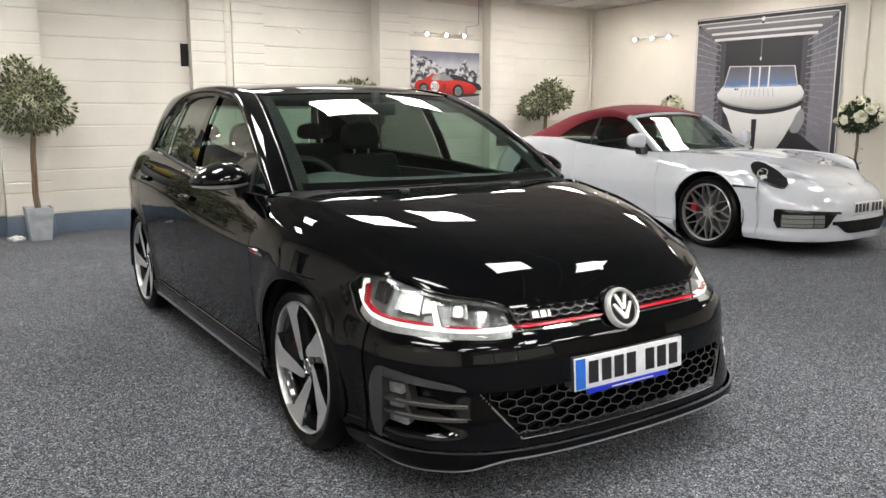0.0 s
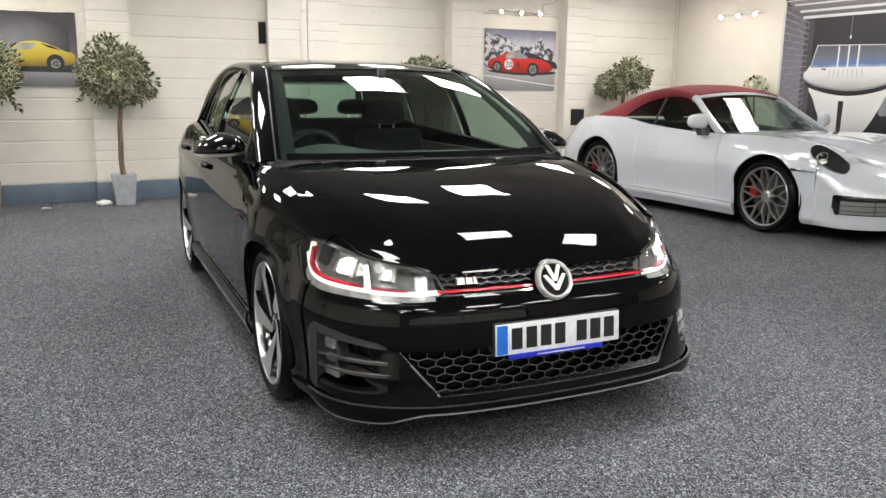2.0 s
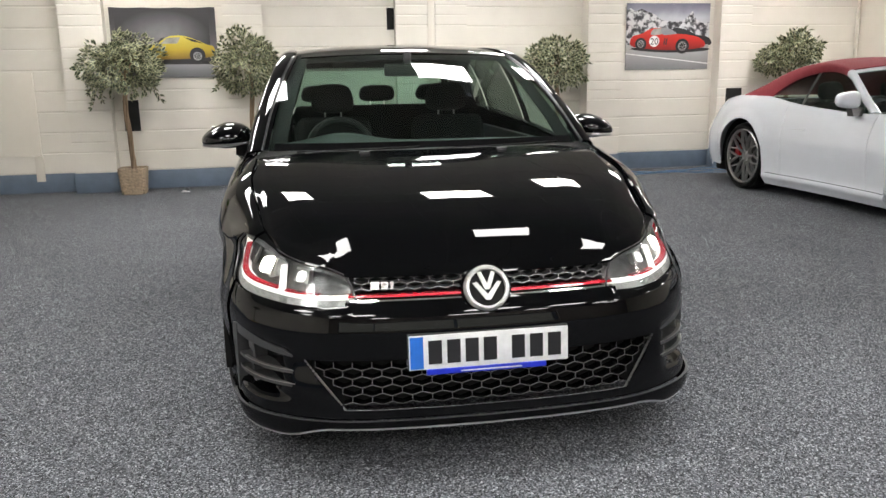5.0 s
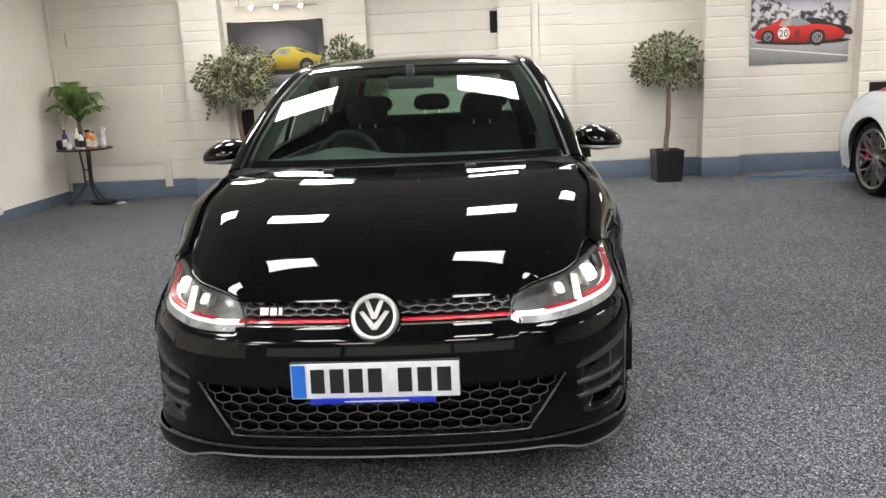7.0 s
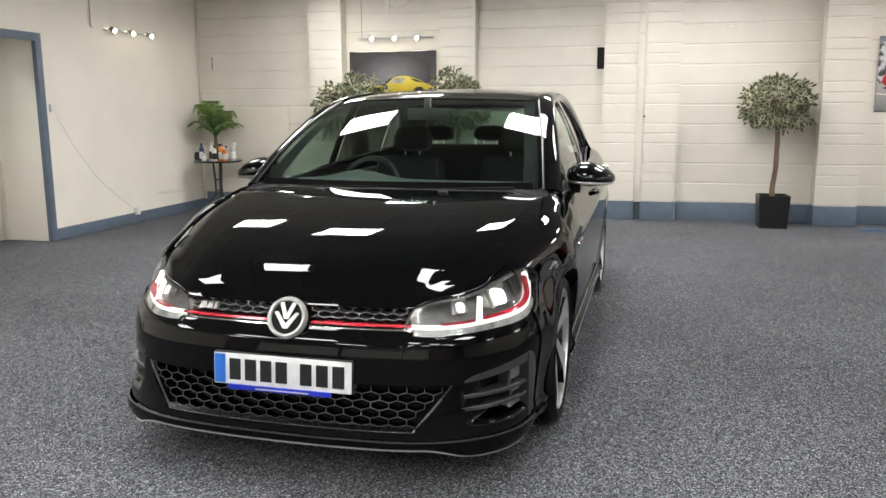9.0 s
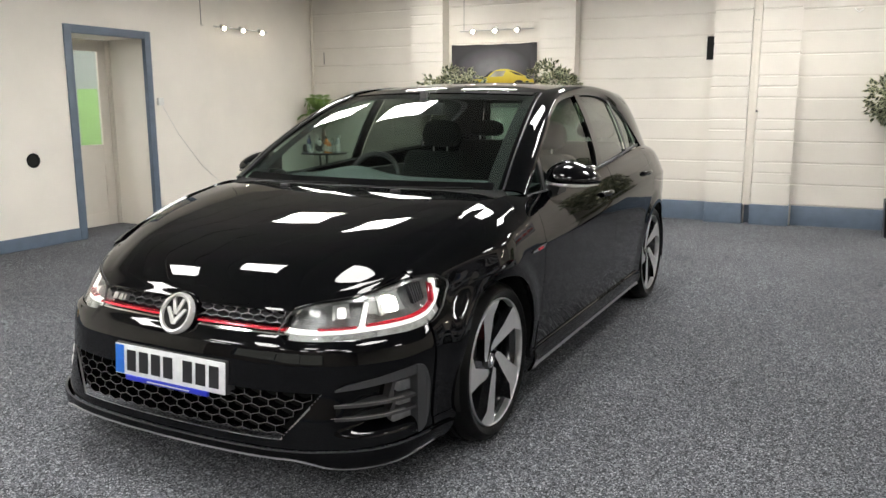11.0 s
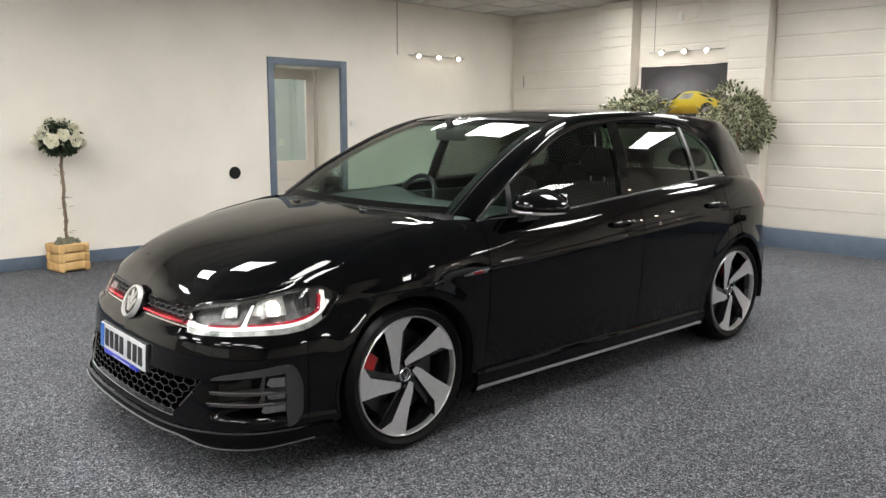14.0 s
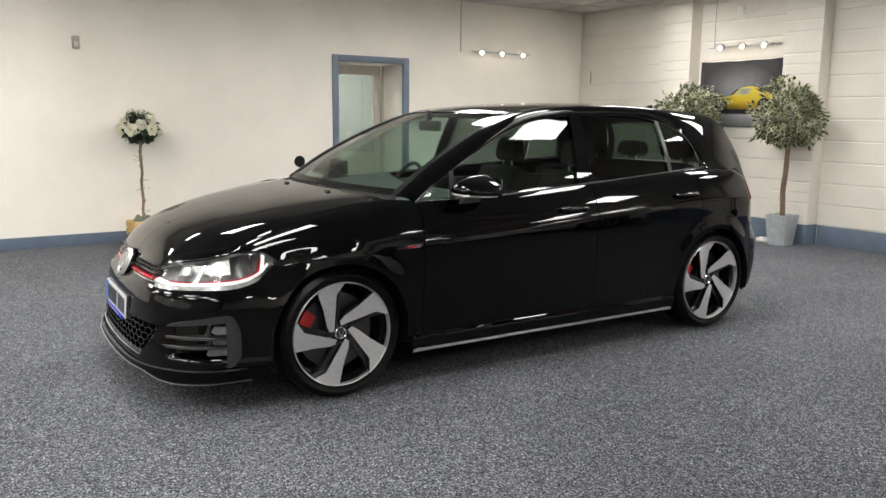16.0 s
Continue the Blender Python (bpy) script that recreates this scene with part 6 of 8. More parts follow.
P_IN = spline([(p_glass_x(y, z), y, z) for y, z in P_DLO], 200)
P_OUT = spline([(0.755, 0.655, 0.882), (0.705, 0.845, 1.0), (0.65, 1.025, 1.115), (0.605, 1.20, 1.232), (0.575, 1.50, 1.300), (0.565, 1.80, 1.300), (0.575, 2.14, 1.235), (0.61, 2.54, 1.085), (0.67, 2.86, 0.965)], 200)
P_TOPMID = spline([(0, 0.50, 0.90), (0, 0.71, 1.025), (0, 0.92, 1.160), (0, 1.12, 1.275), (0, 1.48, 1.350), (0, 1.80, 1.352), (0, 2.15, 1.285), (0, 2.58, 1.12), (0, 2.96, 0.975)], 200)


def p_rail(u, v):
    p = line_at(P_IN, u).lerp(line_at(P_OUT, u), v)
    return p + Vector((0.87, 0, 0.48)) * (0.024 * math.sin(math.pi * v) ** 0.8)


def p_span(u, v, bow=2.2):
    e, c = line_at(P_OUT, v), line_at(P_TOPMID, v)
    w = abs(u)
    return Vector((e.x * u, c.y + (e.y - c.y) * w * w, c.z + (e.z - c.z) * w ** bow))


U_A = 0.385
for sd in (1, -1):
    sheet("screen_pillar", lambda u, v: p_rail(u * U_A, v), 40, 8, M_WHITEPAINT, SPC, "", 0.01, flip=True, side=sd)
    sheet("roof_side", lambda u, v: p_rail(U_A + (1 - U_A) * u, v), 50, 8, M_REDCLOTH, SPC, "dark red fabric roof side", 0.01, flip=True, side=sd)
sheet("windscreen", lambda u, v: p_span(2 * u - 1, 0.004 + 0.355 * v, 2.0), 36, 24, M_SCREEN, SPC, "clear windscreen", 0.0)
sheet("screen_header", lambda u, v: p_span(2 * u - 1, 0.358 + 0.03 * v), 36, 4, M_WHITEPAINT, SPC, "", 0.01)
sheet("fabric_roof", lambda u, v: p_span(2 * u - 1, 0.388 + 0.612 * v, 2.6) + Vector((0, 0, 0.006)), 40, 50, M_REDCLOTH, SPC, "dark red fabric folding roof", 0.012)
sheet("scuttle", both_ways(lambda u, v: line_at(P_REAR, u).lerp(p_span(u, 0.003), v)), 30, 3, M_MATTE, SPC)
DS0, DS1 = SP.of_y(2.05), SP.of_y(3.38)


def p_deck(u, v):
    s = DS0 + (DS1 - DS0) * v
    e = Vector(p_body(s, SP_TOP(s)))
    zc = 0.955 - 0.02 * v - 0.16 * v ** 3
    return Vector((e.x * u, e.y, zc + (e.z - zc) * u ** 3 + 0.02 * math.sin(math.pi * u) * (1 - v)))


sheet("rear_deck", both_ways(p_deck), 30, 24, M_WHITEPAINT, SPC, "", 0.01)
sheet("tail_panel", both_ways(lambda u, v: Vector(p_deck(u, 1)).lerp(Vector(p_body(DS1 + (SP.len - DS1) * (1 - u), SP_TOP(DS1 + (SP.len - DS1) * (1 - u)))), v)), 30, 4, M_WHITEPAINT, SPC, "", 0.0)

pbz = curve([0.72, 0.9, 1.3, 1.8, 2.2], [0.872, 0.876, 0.892, 0.925, 0.955])
pdz = curve([q[0] for q in P_DLO], [q[1] for q in P_DLO])
for sd in (1, -1):
    def p_win(a, b):
        def fn(u, v):
            y = a + (b - a) * u
            z = pbz(y) + (max(pbz(y) + 0.002, pdz(y)) - pbz(y)) * v
            return (p_glass_x(y, z) - 0.004, y, z)
        return fn
    sheet("door_window", p_win(0.75, 1.66), 30, 12, M_SIDEGLASS, SPC, "clear door glass", 0.0, flip=True, side=sd)
    sheet("quarter_window", p_win(1.68, 2.19), 20, 12, M_SIDEGLASS, SPC, "", 0.0, flip=True, side=sd)
    sheet("window_post", p_win(1.655, 1.69), 3, 10, M_SATIN, SPC, "", 0.0, flip=True, side=sd)
    v, f = tube_data([(sd * (p_glass_x(y, pbz(y)) + 0.006), y, pbz(y)) for y in np.linspace(0.72, 2.2, 30)], 0.007, 6)
    build("window_strip", v, f, M_SATIN, SPC, "black strip under the windows")
    # headlamp: dark oval with silver segments under a clear cover
    hs, hz = SP.of_y(-0.575), 0.716
    lampo = new("headlamp")
    lampo.parent = SPC
    lampo["label"] = "oval dark headlamp with a clear cover"

    def oval(k, off=0.0, rs=0.172, rz=0.066):
        return lambda s: hz + 0.50 * (s - hs) + off + k * rz * math.sqrt(max(0.0, 1 - ((s - hs) / rs) ** 2))
    p_patch("lamp_body", sd, oval(-1), oval(1), hs - 0.1719, hs + 0.1719, 0.004, M_RIMBLACK, lampo, "dark grey lamp interior", 24, 10)
    for da, dz in ((-0.050, -0.026), (0.030, -0.022), (-0.040, 0.020), (0.045, 0.026)):
        p_patch("lamp_segment", sd, lambda s, da=da, dz=dz: hz + 0.50 * da + dz - 0.015, lambda s, da=da, dz=dz: hz + 0.50 * da + dz + 0.015, hs + da - 0.030, hs + da + 0.030, 0.022, M_LAMPSILVER, lampo, "", 4, 3, 0.006)
    v, f = [], []
    for k in range(24):
        w = 2 * math.pi * k / 24
        for rr, l in ((0.046, 0.025), (0.036, 0.034), (0.029, 0.025)):
            ds, dz = rr * math.cos(w), rr * math.sin(w)
            v.append(p_skin((hs + 0.05 + ds) * sd, hz + 0.50 * 0.05 + 0.004 + dz, l))
        for j in range(2):
            a, b = k * 3 + j, ((k + 1) % 24) * 3 + j
            f.append((a, b, b + 1, a + 1) if sd > 0 else (a, a + 1, b + 1, b))
    build("lamp_ring", v, f, M_LAMPSILVER, lampo, "silver projector ring")
    p_patch("lamp_rim", sd, oval(0.98), oval(1.06), hs - 0.170, hs + 0.170, 0.020, M_RIMBLACK, lampo, "", 24, 2, 0.006)
    p_patch("lamp_rim", sd, oval(-1.06), oval(-0.98), hs - 0.170, hs + 0.170, 0.020, M_RIMBLACK, lampo, "", 24, 2, 0.006)
    # intake with dark blades
    ia, ib = SP.of_x(0.43), SP.of_y(-0.69)
    p_patch("side_intake", sd, lambda s: 0.385 - 0.115 * step(ia - 0.02, ia + 0.09, s), lambda s: 0.392 + 0.02 * (s - ia) / (ib - ia), ia - 0.02, ib, 0.003, M_MATTE, SPC, "black side air intake")
    p_patch("intake_radiator", sd, 0.278, 0.384, ia + 0.105, ib - 0.035, 0.005, M_RADIATOR, SPC, "radiator mesh in the intake, greyed for its sheen", 12, 3)
    for z in (0.302, 0.345):
        p_patch("intake_blade", sd, z, z + 0.007, ia + 0.10, ib - 0.03, 0.009, M_GREYTRIM, SPC, "", 12, 2)
    p_patch("intake_blade", sd, 0.272, 0.39, ia + 0.20, ia + 0.207, 0.009, M_GREYTRIM, SPC, "", 2, 6)
    p_patch("intake_trim", sd, lambda s: 0.390 + 0.018 * (s - ia) / (ib - ia), lambda s: 0.412 + 0.022 * (s - ia) / (ib - ia), ia - 0.06, ib + 0.02, 0.012, M_RIMBLACK)
    p_patch("intake_trim", sd, lambda s: 0.265 + 0.06 * step(ib - 0.01, ib + 0.03, s), 0.425, ib - 0.025, ib + 0.03, 0.012, M_RIMBLACK)
    ma, mb = SP.of_y(-0.45), SP.of_y(-0.285)
    p_patch("side_marker", sd, 0.604, lambda s: 0.617 + 0.012 * (s - ma) / (mb - ma), ma - 0.04, mb, 0.005, M_RIMBLACK, SPC, "dark side marker strip")
    x0 = p_body(SP.of_y(1.55), 0.70)[0]
    # grey strip laid on the skin as the handle's shadow line
    p_patch("handle_shade", sd, 0.6885, 0.690, SP.of_y(1.47), SP.of_y(1.63), 0.002, M_RIMGREY, SPC, "thin grey strip drawn as shade under the door handle")
    p_patch("door_handle", sd, 0.690, 0.708, SP.of_y(1.46), SP.of_y(1.64), 0.005, M_WHITEPAINT, SPC, "flush white door handle")
    mr = new("door_mirror")
    mr.parent = SPC
    bm = ball_bm(Matrix.Identity(4), 1.0, 28, 16)
    for q in bm.verts:
        a, b, c = (math.copysign(abs(e) ** 0.62, e) for e in q.co)
        q.co = (sd * (0.925 + 0.098 * a), 0.865 + 0.062 * b * (1.0 if b < 0 else 0.5) + 0.02 * a, 0.995 + 0.072 * c * (1 - 0.18 * a))
    if sd < 0:
        bmesh.ops.reverse_faces(bm, faces=bm.faces)
    part("mirror_shell", bm, M_WHITEPAINT, mr, "white mirror housing")
    v, f = prism_data([(0.80, 0.855), (0.88, 0.855), (0.90, 0.935), (0.83, 0.925)], 0.78, 0.90, lambda a, b, d: (sd * d, a, b))
    build("mirror_arm", v, f, M_SATIN, mr)
for sd in (1, -1):
    p_patch("front_intake", sd, lambda s: 0.215 + 0.08 * step(0.26, 0.43, s), 0.325, 0.0, 0.45, 0.003, M_MATTE, SPC, "black lower air intake")
number_plate(SPC, pose(0, -1.075, 0.435, 0, 0, 0), 0.52, 0.111, False, [(a, a + 0.043) for a in (-0.225, -0.162, -0.099, -0.036, 0.06, 0.123, 0.186)])
v, f = lathe_data([(0, 0.004), (0.022, 0.004), (0.026, 0)], 20, Matrix.Translation(p_hood(0, 0.06)) @ pose(0, 0, 0, 30, 0, 0))
build("bonnet_badge", v, f, M_RIMGREY, SPC, "small bonnet badge")


def mesh_wheel(m, radius, rim, half):
    """Grey alloy wheel with many forked spokes."""
    w = new("wheel")
    w.parent = SPC
    w.matrix_local = m
    w["label"] = "satin grey alloy wheel with forked spokes"
    tyre_and_brake(w, radius, rim, half, radians(170))
    turn = pose(0, 0, 0, 0, 90, 0)
    v, f = lathe_data([(rim - 0.001, half - 0.026), (rim + 0.004, half - 0.006), (rim - 0.003, half - 0.001), (rim - 0.010, half - 0.004), (rim - 0.014, half - 0.03)], 64, turn)
    build("rim", v, f, M_RIMSLATE, w)

    def arm(p, q, wd):
        (a0, b0), (a1, b1) = p, q
        dx, dy = a1 - a0, b1 - b0
        ln = math.hypot(dx, dy)
        nx, ny = -dy / ln * wd, dx / ln * wd

        def x_at(a, b):
            return half - 0.010 - 0.035 * max(0, 1 - math.hypot(a, b) / rim)
        pts = [(a0 + nx, b0 + ny), (a1 + nx * 0.8, b1 + ny * 0.8), (a1 - nx * 0.8, b1 - ny * 0.8), (a0 - nx, b0 - ny)]
        vv = [(x_at(a, b), a, b) for a, b in pts] + [(x_at(a, b) - 0.03, a, b) for a, b in pts]
        return vv, [(0, 1, 2, 3), (7, 6, 5, 4), (1, 0, 4, 5), (2, 1, 5, 6), (3, 2, 6, 7), (0, 3, 7, 4)]

    for i in range(10):
        a = radians(36 * i + 8)
        k = (0.14 * math.cos(a), 0.14 * math.sin(a))
        pieces = [arm((0.045 * math.cos(a), 0.045 * math.sin(a)), k, 0.0068)]
        for e in (-14, 14):
            b = a + radians(e)
            pieces.append(arm(k, ((rim - 0.006) * math.cos(b), (rim - 0.006) * math.sin(b)), 0.0048))
        build("spoke", *merge(*pieces), M_RIMSLATE, w, "", 30)
    v, f = lathe_data([(0, half - 0.030), (0.03, half - 0.030), (0.036, half - 0.038), (0.06, half - 0.045), (0.07, half - 0.08)], 32, turn)
    build("hub", v, f, M_RIMSLATE, w)
    return w


for x, y, sd, r, rim in ((0.775, 0.0, 1, 0.340, 0.270), (0.775, 2.45, 1, 0.357, 0.285), (-0.775, 0.0, -1, 0.340, 0.270), (-0.775, 2.45, -1, 0.357, 0.285)):
    mesh_wheel(pose(x, y, r, 0, 0, 0 if sd > 0 else 180), r, rim, 0.115)
for yc, zh, r in SP_ARCH:
    for sd in (1, -1):
        v, f = [], []
        ang = [radians(d) for d in range(-14, 195, 8)]
        for i, w in enumerate(ang):
            for x in (0.875, 0.50):
                v.append((sd * x, yc + (r + 0.01) * math.cos(w), zh + (r + 0.01) * math.sin(w)))
            if i:
                f.append((2 * i - 2, 2 * i - 1, 2 * i + 1, 2 * i))
        o = len(v)
        v += [(sd * 0.50, yc + (r + 0.01) * math.cos(w), zh + (r + 0.01) * math.sin(w)) for w in ang]
        f.append(tuple(range(o, len(v))))
        build("arch_liner", v, f, M_MATTE, SPC)
part("underbody", box_bm(-0.68, 0.68, -0.70, 3.30, 0.12, 0.24, 0.03), M_MATTE, SPC)
for x in (-0.36, 0.36):
    seat(SPC, x, 1.35, 0.40, 0.50, 0.58)
part("dashboard", box_bm(-0.66, 0.66, 0.62, 1.0, 0.55, 0.875, 0.05), M_SATIN, SPC)
v, f = tube_data([(-0.36 + 0.175 * math.cos(a), 1.08 + 0.06 * math.sin(a), 0.84 + 0.165 * math.sin(a)) for a in [2 * math.pi * k / 32 for k in range(32)]], 0.014, 8, True)
build("steering_wheel", v, f, M_SATIN, SPC)
part("cabin_floor", box_bm(-0.70, 0.70, 0.5, 2.4, 0.24, 0.30), M_MATTE, SPC, smooth=False)
for sd in (1, -1):
    part("door_card", box_bm(sd * 0.70, sd * 0.74, 0.6, 2.3, 0.3, 0.85, 0.01), M_SATIN, SPC)


# ---- potted plants ----
M_LEAFGREEN = plain("leaf_green", (0.017, 0.029, 0.009), 0.45, vary=0.5, scale=4)
M_LEAFEDGE = plain("leaf_cream_edge", (0.40, 0.40, 0.25), 0.5, vary=0.25, scale=6)
M_LEAFDARK = plain("leaf_dark_green", (0.022, 0.045, 0.014), 0.5, vary=0.5, scale=6)
M_LEAFPALM = plain("leaf_palm_green", (0.17, 0.27, 0.065), 0.45, vary=0.45, scale=5)


def leaf_data(p, d, up, ln, wd, inner=True):
    """One leaf from p along d: a pointed outline folded a little at its midrib, with an inner field."""
    side = d.cross(up).normalized()
    nor = side.cross(d).normalized()
    out = [(0, 0), (0.28, 0.42), (0.6, 0.46), (1.0, 0), (0.6, -0.46), (0.28, -0.42)]
    ring = [p + d * (a * ln) + side * (b * wd) + nor * (0.10 * ln * math.sin(math.pi * a) - 0.12 * wd * abs(b) * 2) for a, b in out]
    if not inner:
        return ring, [(0, 1, 2, 3), (0, 3, 4, 5)], []
    c = p + d * (0.48 * ln)
    core = [c + (q - c) * 0.72 + nor * 0.0012 for q in ring]
    verts = ring + core
    edge_f = [(i, (i + 1) % 6, 6 + (i + 1) % 6, 6 + i) for i in range(6)]
    return verts, edge_f, [(6, 7, 8, 9), (6, 9, 10, 11)]


def leaves(name, items, mats, parent, label=""):
    """Many leaves as one mesh; items are (verts, faces of material 0, faces of material 1)."""
    verts, faces, idx = [], [], []
    for v, f0, f1 in items:
        o = len(verts)
        verts += v
        for fs, k in ((f0, 0), (f1, 1)):
            for q in fs:
                faces.append(tuple(i + o for i in q))
                idx.append(k)
    me = bpy.data.meshes.new(name)
    me.from_pydata([tuple(v) for v in verts], [], faces)
    for m in mats:
        me.materials.append(m)
    me.polygons.foreach_set("material_index", idx)
    ob = new(name, me)
    ob.parent = parent
    if label:
        ob["label"] = label
    return ob


def rand_dir(r):
    z = r.uniform(-1, 1)
    a = r.uniform(0, 2 * math.pi)
    q = math.sqrt(1 - z * z)
    return Vector((q * math.cos(a), q * math.sin(a), z))


def bay_tree(x, y, seed, crown_z, crown_r, crown_h, pot, label, trunk_from, yaw=0, count=1750, lean=0.0, lobes=((0, 0, 1.0),), hang=()):
    """A ball-headed fig tree with cream-edged leaves on a braided trunk."""
    r = random.Random(seed)
    crown_h *= 0.86
    t = thing("potted_tree", pose(x, y, 0, 0, 0, yaw), label, "potted tree", "potted fig trees")
    pot(t)
    for k in range(3):
        ph = 2 * math.pi * k / 3
        pts = []
        for i in range(18):
            u = i / 17
            z = trunk_from + (crown_z - crown_h * 0.3 - trunk_from) * u
            a = ph + u * 5.5
            pts.append((lean * u + 0.016 * math.cos(a) + 0.012 * math.sin(6 * u + seed), 0.016 * math.sin(a), z))
        tube("trunk", pts, [0.017 - 0.005 * i / 17 for i in range(18)], M_BAYTRUNK, t, "twisted brown trunk" if k == 0 else "")
    c = Vector((lean, 0, crown_z))
    tips = []
    for b in range(26):
        d = rand_dir(r)
        d.z = d.z * 0.7 + 0.25
        d.normalize()
        far = Vector((d.x * crown_r, d.y * crown_r, d.z * crown_h)) * r.uniform(0.6, 0.98)
        start = Vector((lean, 0, crown_z - crown_h * 0.45))
        mid = c + far * 0.45 + Vector((0, 0, 0.05))
        pts = [start, start.lerp(mid, 0.6), mid, c + far]
        tips.append((mid, c + far))
        if b < 14:
            tube("branch", pts, [0.007, 0.006, 0.004, 0.002], M_BAYTRUNK, t, seg=5)
    items = []
    lumps = [(rand_dir(r), r.uniform(0.62, 1.2)) for _ in range(40)]
    for i in range(count):
        d = rand_dir(r)
        best = max(lumps, key=lambda q: q[0].dot(d))
        rad = best[1] * (0.55 + 0.45 * r.random() ** 0.5) * (0.90 + 0.10 * best[0].dot(d))
        lx, lz, size = lobes[i % len(lobes)]
        p = c + Vector((lx, 0, lz)) + Vector((d.x * crown_r, d.y * crown_r, d.z * crown_h)) * (rad * size)
        way = (d * 0.8 + rand_dir(r) * 0.75 + Vector((0, 0, -0.25))).normalized()
        up = (d + rand_dir(r) * 0.6).normalized()
        if abs(way.dot(up)) > 0.95:
            up = way.orthogonal()
        items.append(leaf_data(p, way, up, r.uniform(0.062, 0.098), r.uniform(0.028, 0.042)))
    for ang, reach, drop in hang:
        a = radians(ang)
        side = Vector((math.cos(a), math.sin(a), 0))
        twig = [c + side * (crown_r * (0.55 + reach * k / 9)) + Vector((0, 0, -crown_h * 0.35 - drop * (k / 9) ** 1.4)) for k in range(10)]
        tube("twig", twig, 0.0022, M_BAYTRUNK, t, seg=5)
        for k, p in enumerate(twig[2:]):
            for _ in range(3):
                way = (side * 0.4 + rand_dir(r) * 0.8 + Vector((0, 0, -0.7))).normalized()
                items.append(leaf_data(p, way, way.orthogonal(), r.uniform(0.055, 0.085), r.uniform(0.026, 0.036)))
    leaves("foliage", items, (M_LEAFEDGE, M_LEAFGREEN), t, "cream-edged green leaves")
    return t


def square_pot(w0, w1, h, mat, label, rim=0.012):
    def make(t):
        bm = bmesh.new()
        v = []
        for z, w in ((0, w0), (h, w1)):
            v.append([bm.verts.new((sx * w / 2, sy * w / 2, z)) for sx, sy in ((-1, -1), (1, -1), (1, 1), (-1, 1))])
        inner = [bm.verts.new((sx * (w1 / 2 - rim), sy * (w1 / 2 - rim), h)) for sx, sy in ((-1, -1), (1, -1), (1, 1), (-1, 1))]
        deep = [bm.verts.new((sx * (w1 / 2 - rim - 0.006), sy * (w1 / 2 - rim - 0.006), h - 0.04)) for sx, sy in ((-1, -1), (1, -1), (1, 1), (-1, 1))]
        bm.faces.new(v[0][::-1])
        for i in range(4):
            j = (i + 1) % 4
            bm.faces.new((v[0][i], v[0][j], v[1][j], v[1][i]))
            bm.faces.new((v[1][i], v[1][j], inner[j], inner[i]))
            bm.faces.new((inner[i], inner[j], deep[j], deep[i]))
        edges = [e for e in bm.edges if abs(e.verts[0].co.z - e.verts[1].co.z) > 0.1]
        bmesh.ops.bevel(bm, geom=edges, offset=0.008, segments=2, affect="EDGES")
        part("pot", bm, mat, t, label)
        part("soil", box_bm(-w1 / 2 + rim + 0.007, w1 / 2 - rim - 0.007, -w1 / 2 + rim + 0.007, w1 / 2 - rim - 0.007, h - 0.06, h - 0.03), M_SOIL, t)
    return make


def basket_pot(t):
    """A square cane basket: woven rope rows round rounded corners."""
    rings = []
    n = 17
    for k in range(n):
        z = 0.010 + 0.275 * k / (n - 1)
        w = 0.118 + 0.026 * k / (n - 1)
        pts = []
        for i in range(64):
            a = 2 * math.pi * i / 64
            c, s = math.cos(a), math.sin(a)
            q = (abs(c) ** 6 + abs(s) ** 6) ** (-1 / 6) * (w + 0.004 * math.sin(16 * a + (math.pi if k % 2 else 0)))
            pts.append((q * c, q * s, z))
        rings.append(tube_data(pts, 0.0098, 6, True))
    build("basket", *merge(*rings), M_BASKET, t, "square woven cane basket")
    part("soil", box_bm(-0.115, 0.115, -0.115, 0.115, 0.005, 0.255), M_SOIL, t)


bay_tree(-0.955, 6.22, 3, 1.42, 0.36, 0.38, square_pot(0.19, 0.255, 0.335, M_ZINC, "pale zinc square pot"), "variegated ball-headed fig tree in a pale zinc pot", 0.28, hang=((195, 0.5, 0.16), (-30, 0.4, 0.10)))
bay_tree(-2.30, 6.22, 7, 1.42, 0.41, 0.36, basket_pot, "variegated ball-headed fig tree in a woven basket", 0.24, hang=((200, 0.30, 0.34), (230, 0.22, 0.26), (-20, 0.45, 0.26), (160, 0.5, 0.18)))
bay_tree(2.68, 6.18, 11, 1.38, 0.39, 0.32, square_pot(0.29, 0.325, 0.365, M_BLACKPOT, "glossy black square planter"), "variegated ball-headed fig tree in a black planter", 0.31)
bay_tree(5.82, 6.22, 15, 1.45, 0.37, 0.33, square_pot(0.24, 0.30, 0.34, M_BLACKPOT, "black square planter"), "two-lobed variegated fig tree in a dark pot behind the white car", 0.28, lean=0.04, lobes=((-0.21, -0.08, 0.56), (0.12, 0.07, 0.74), (0.12, 0.05, 0.72)))


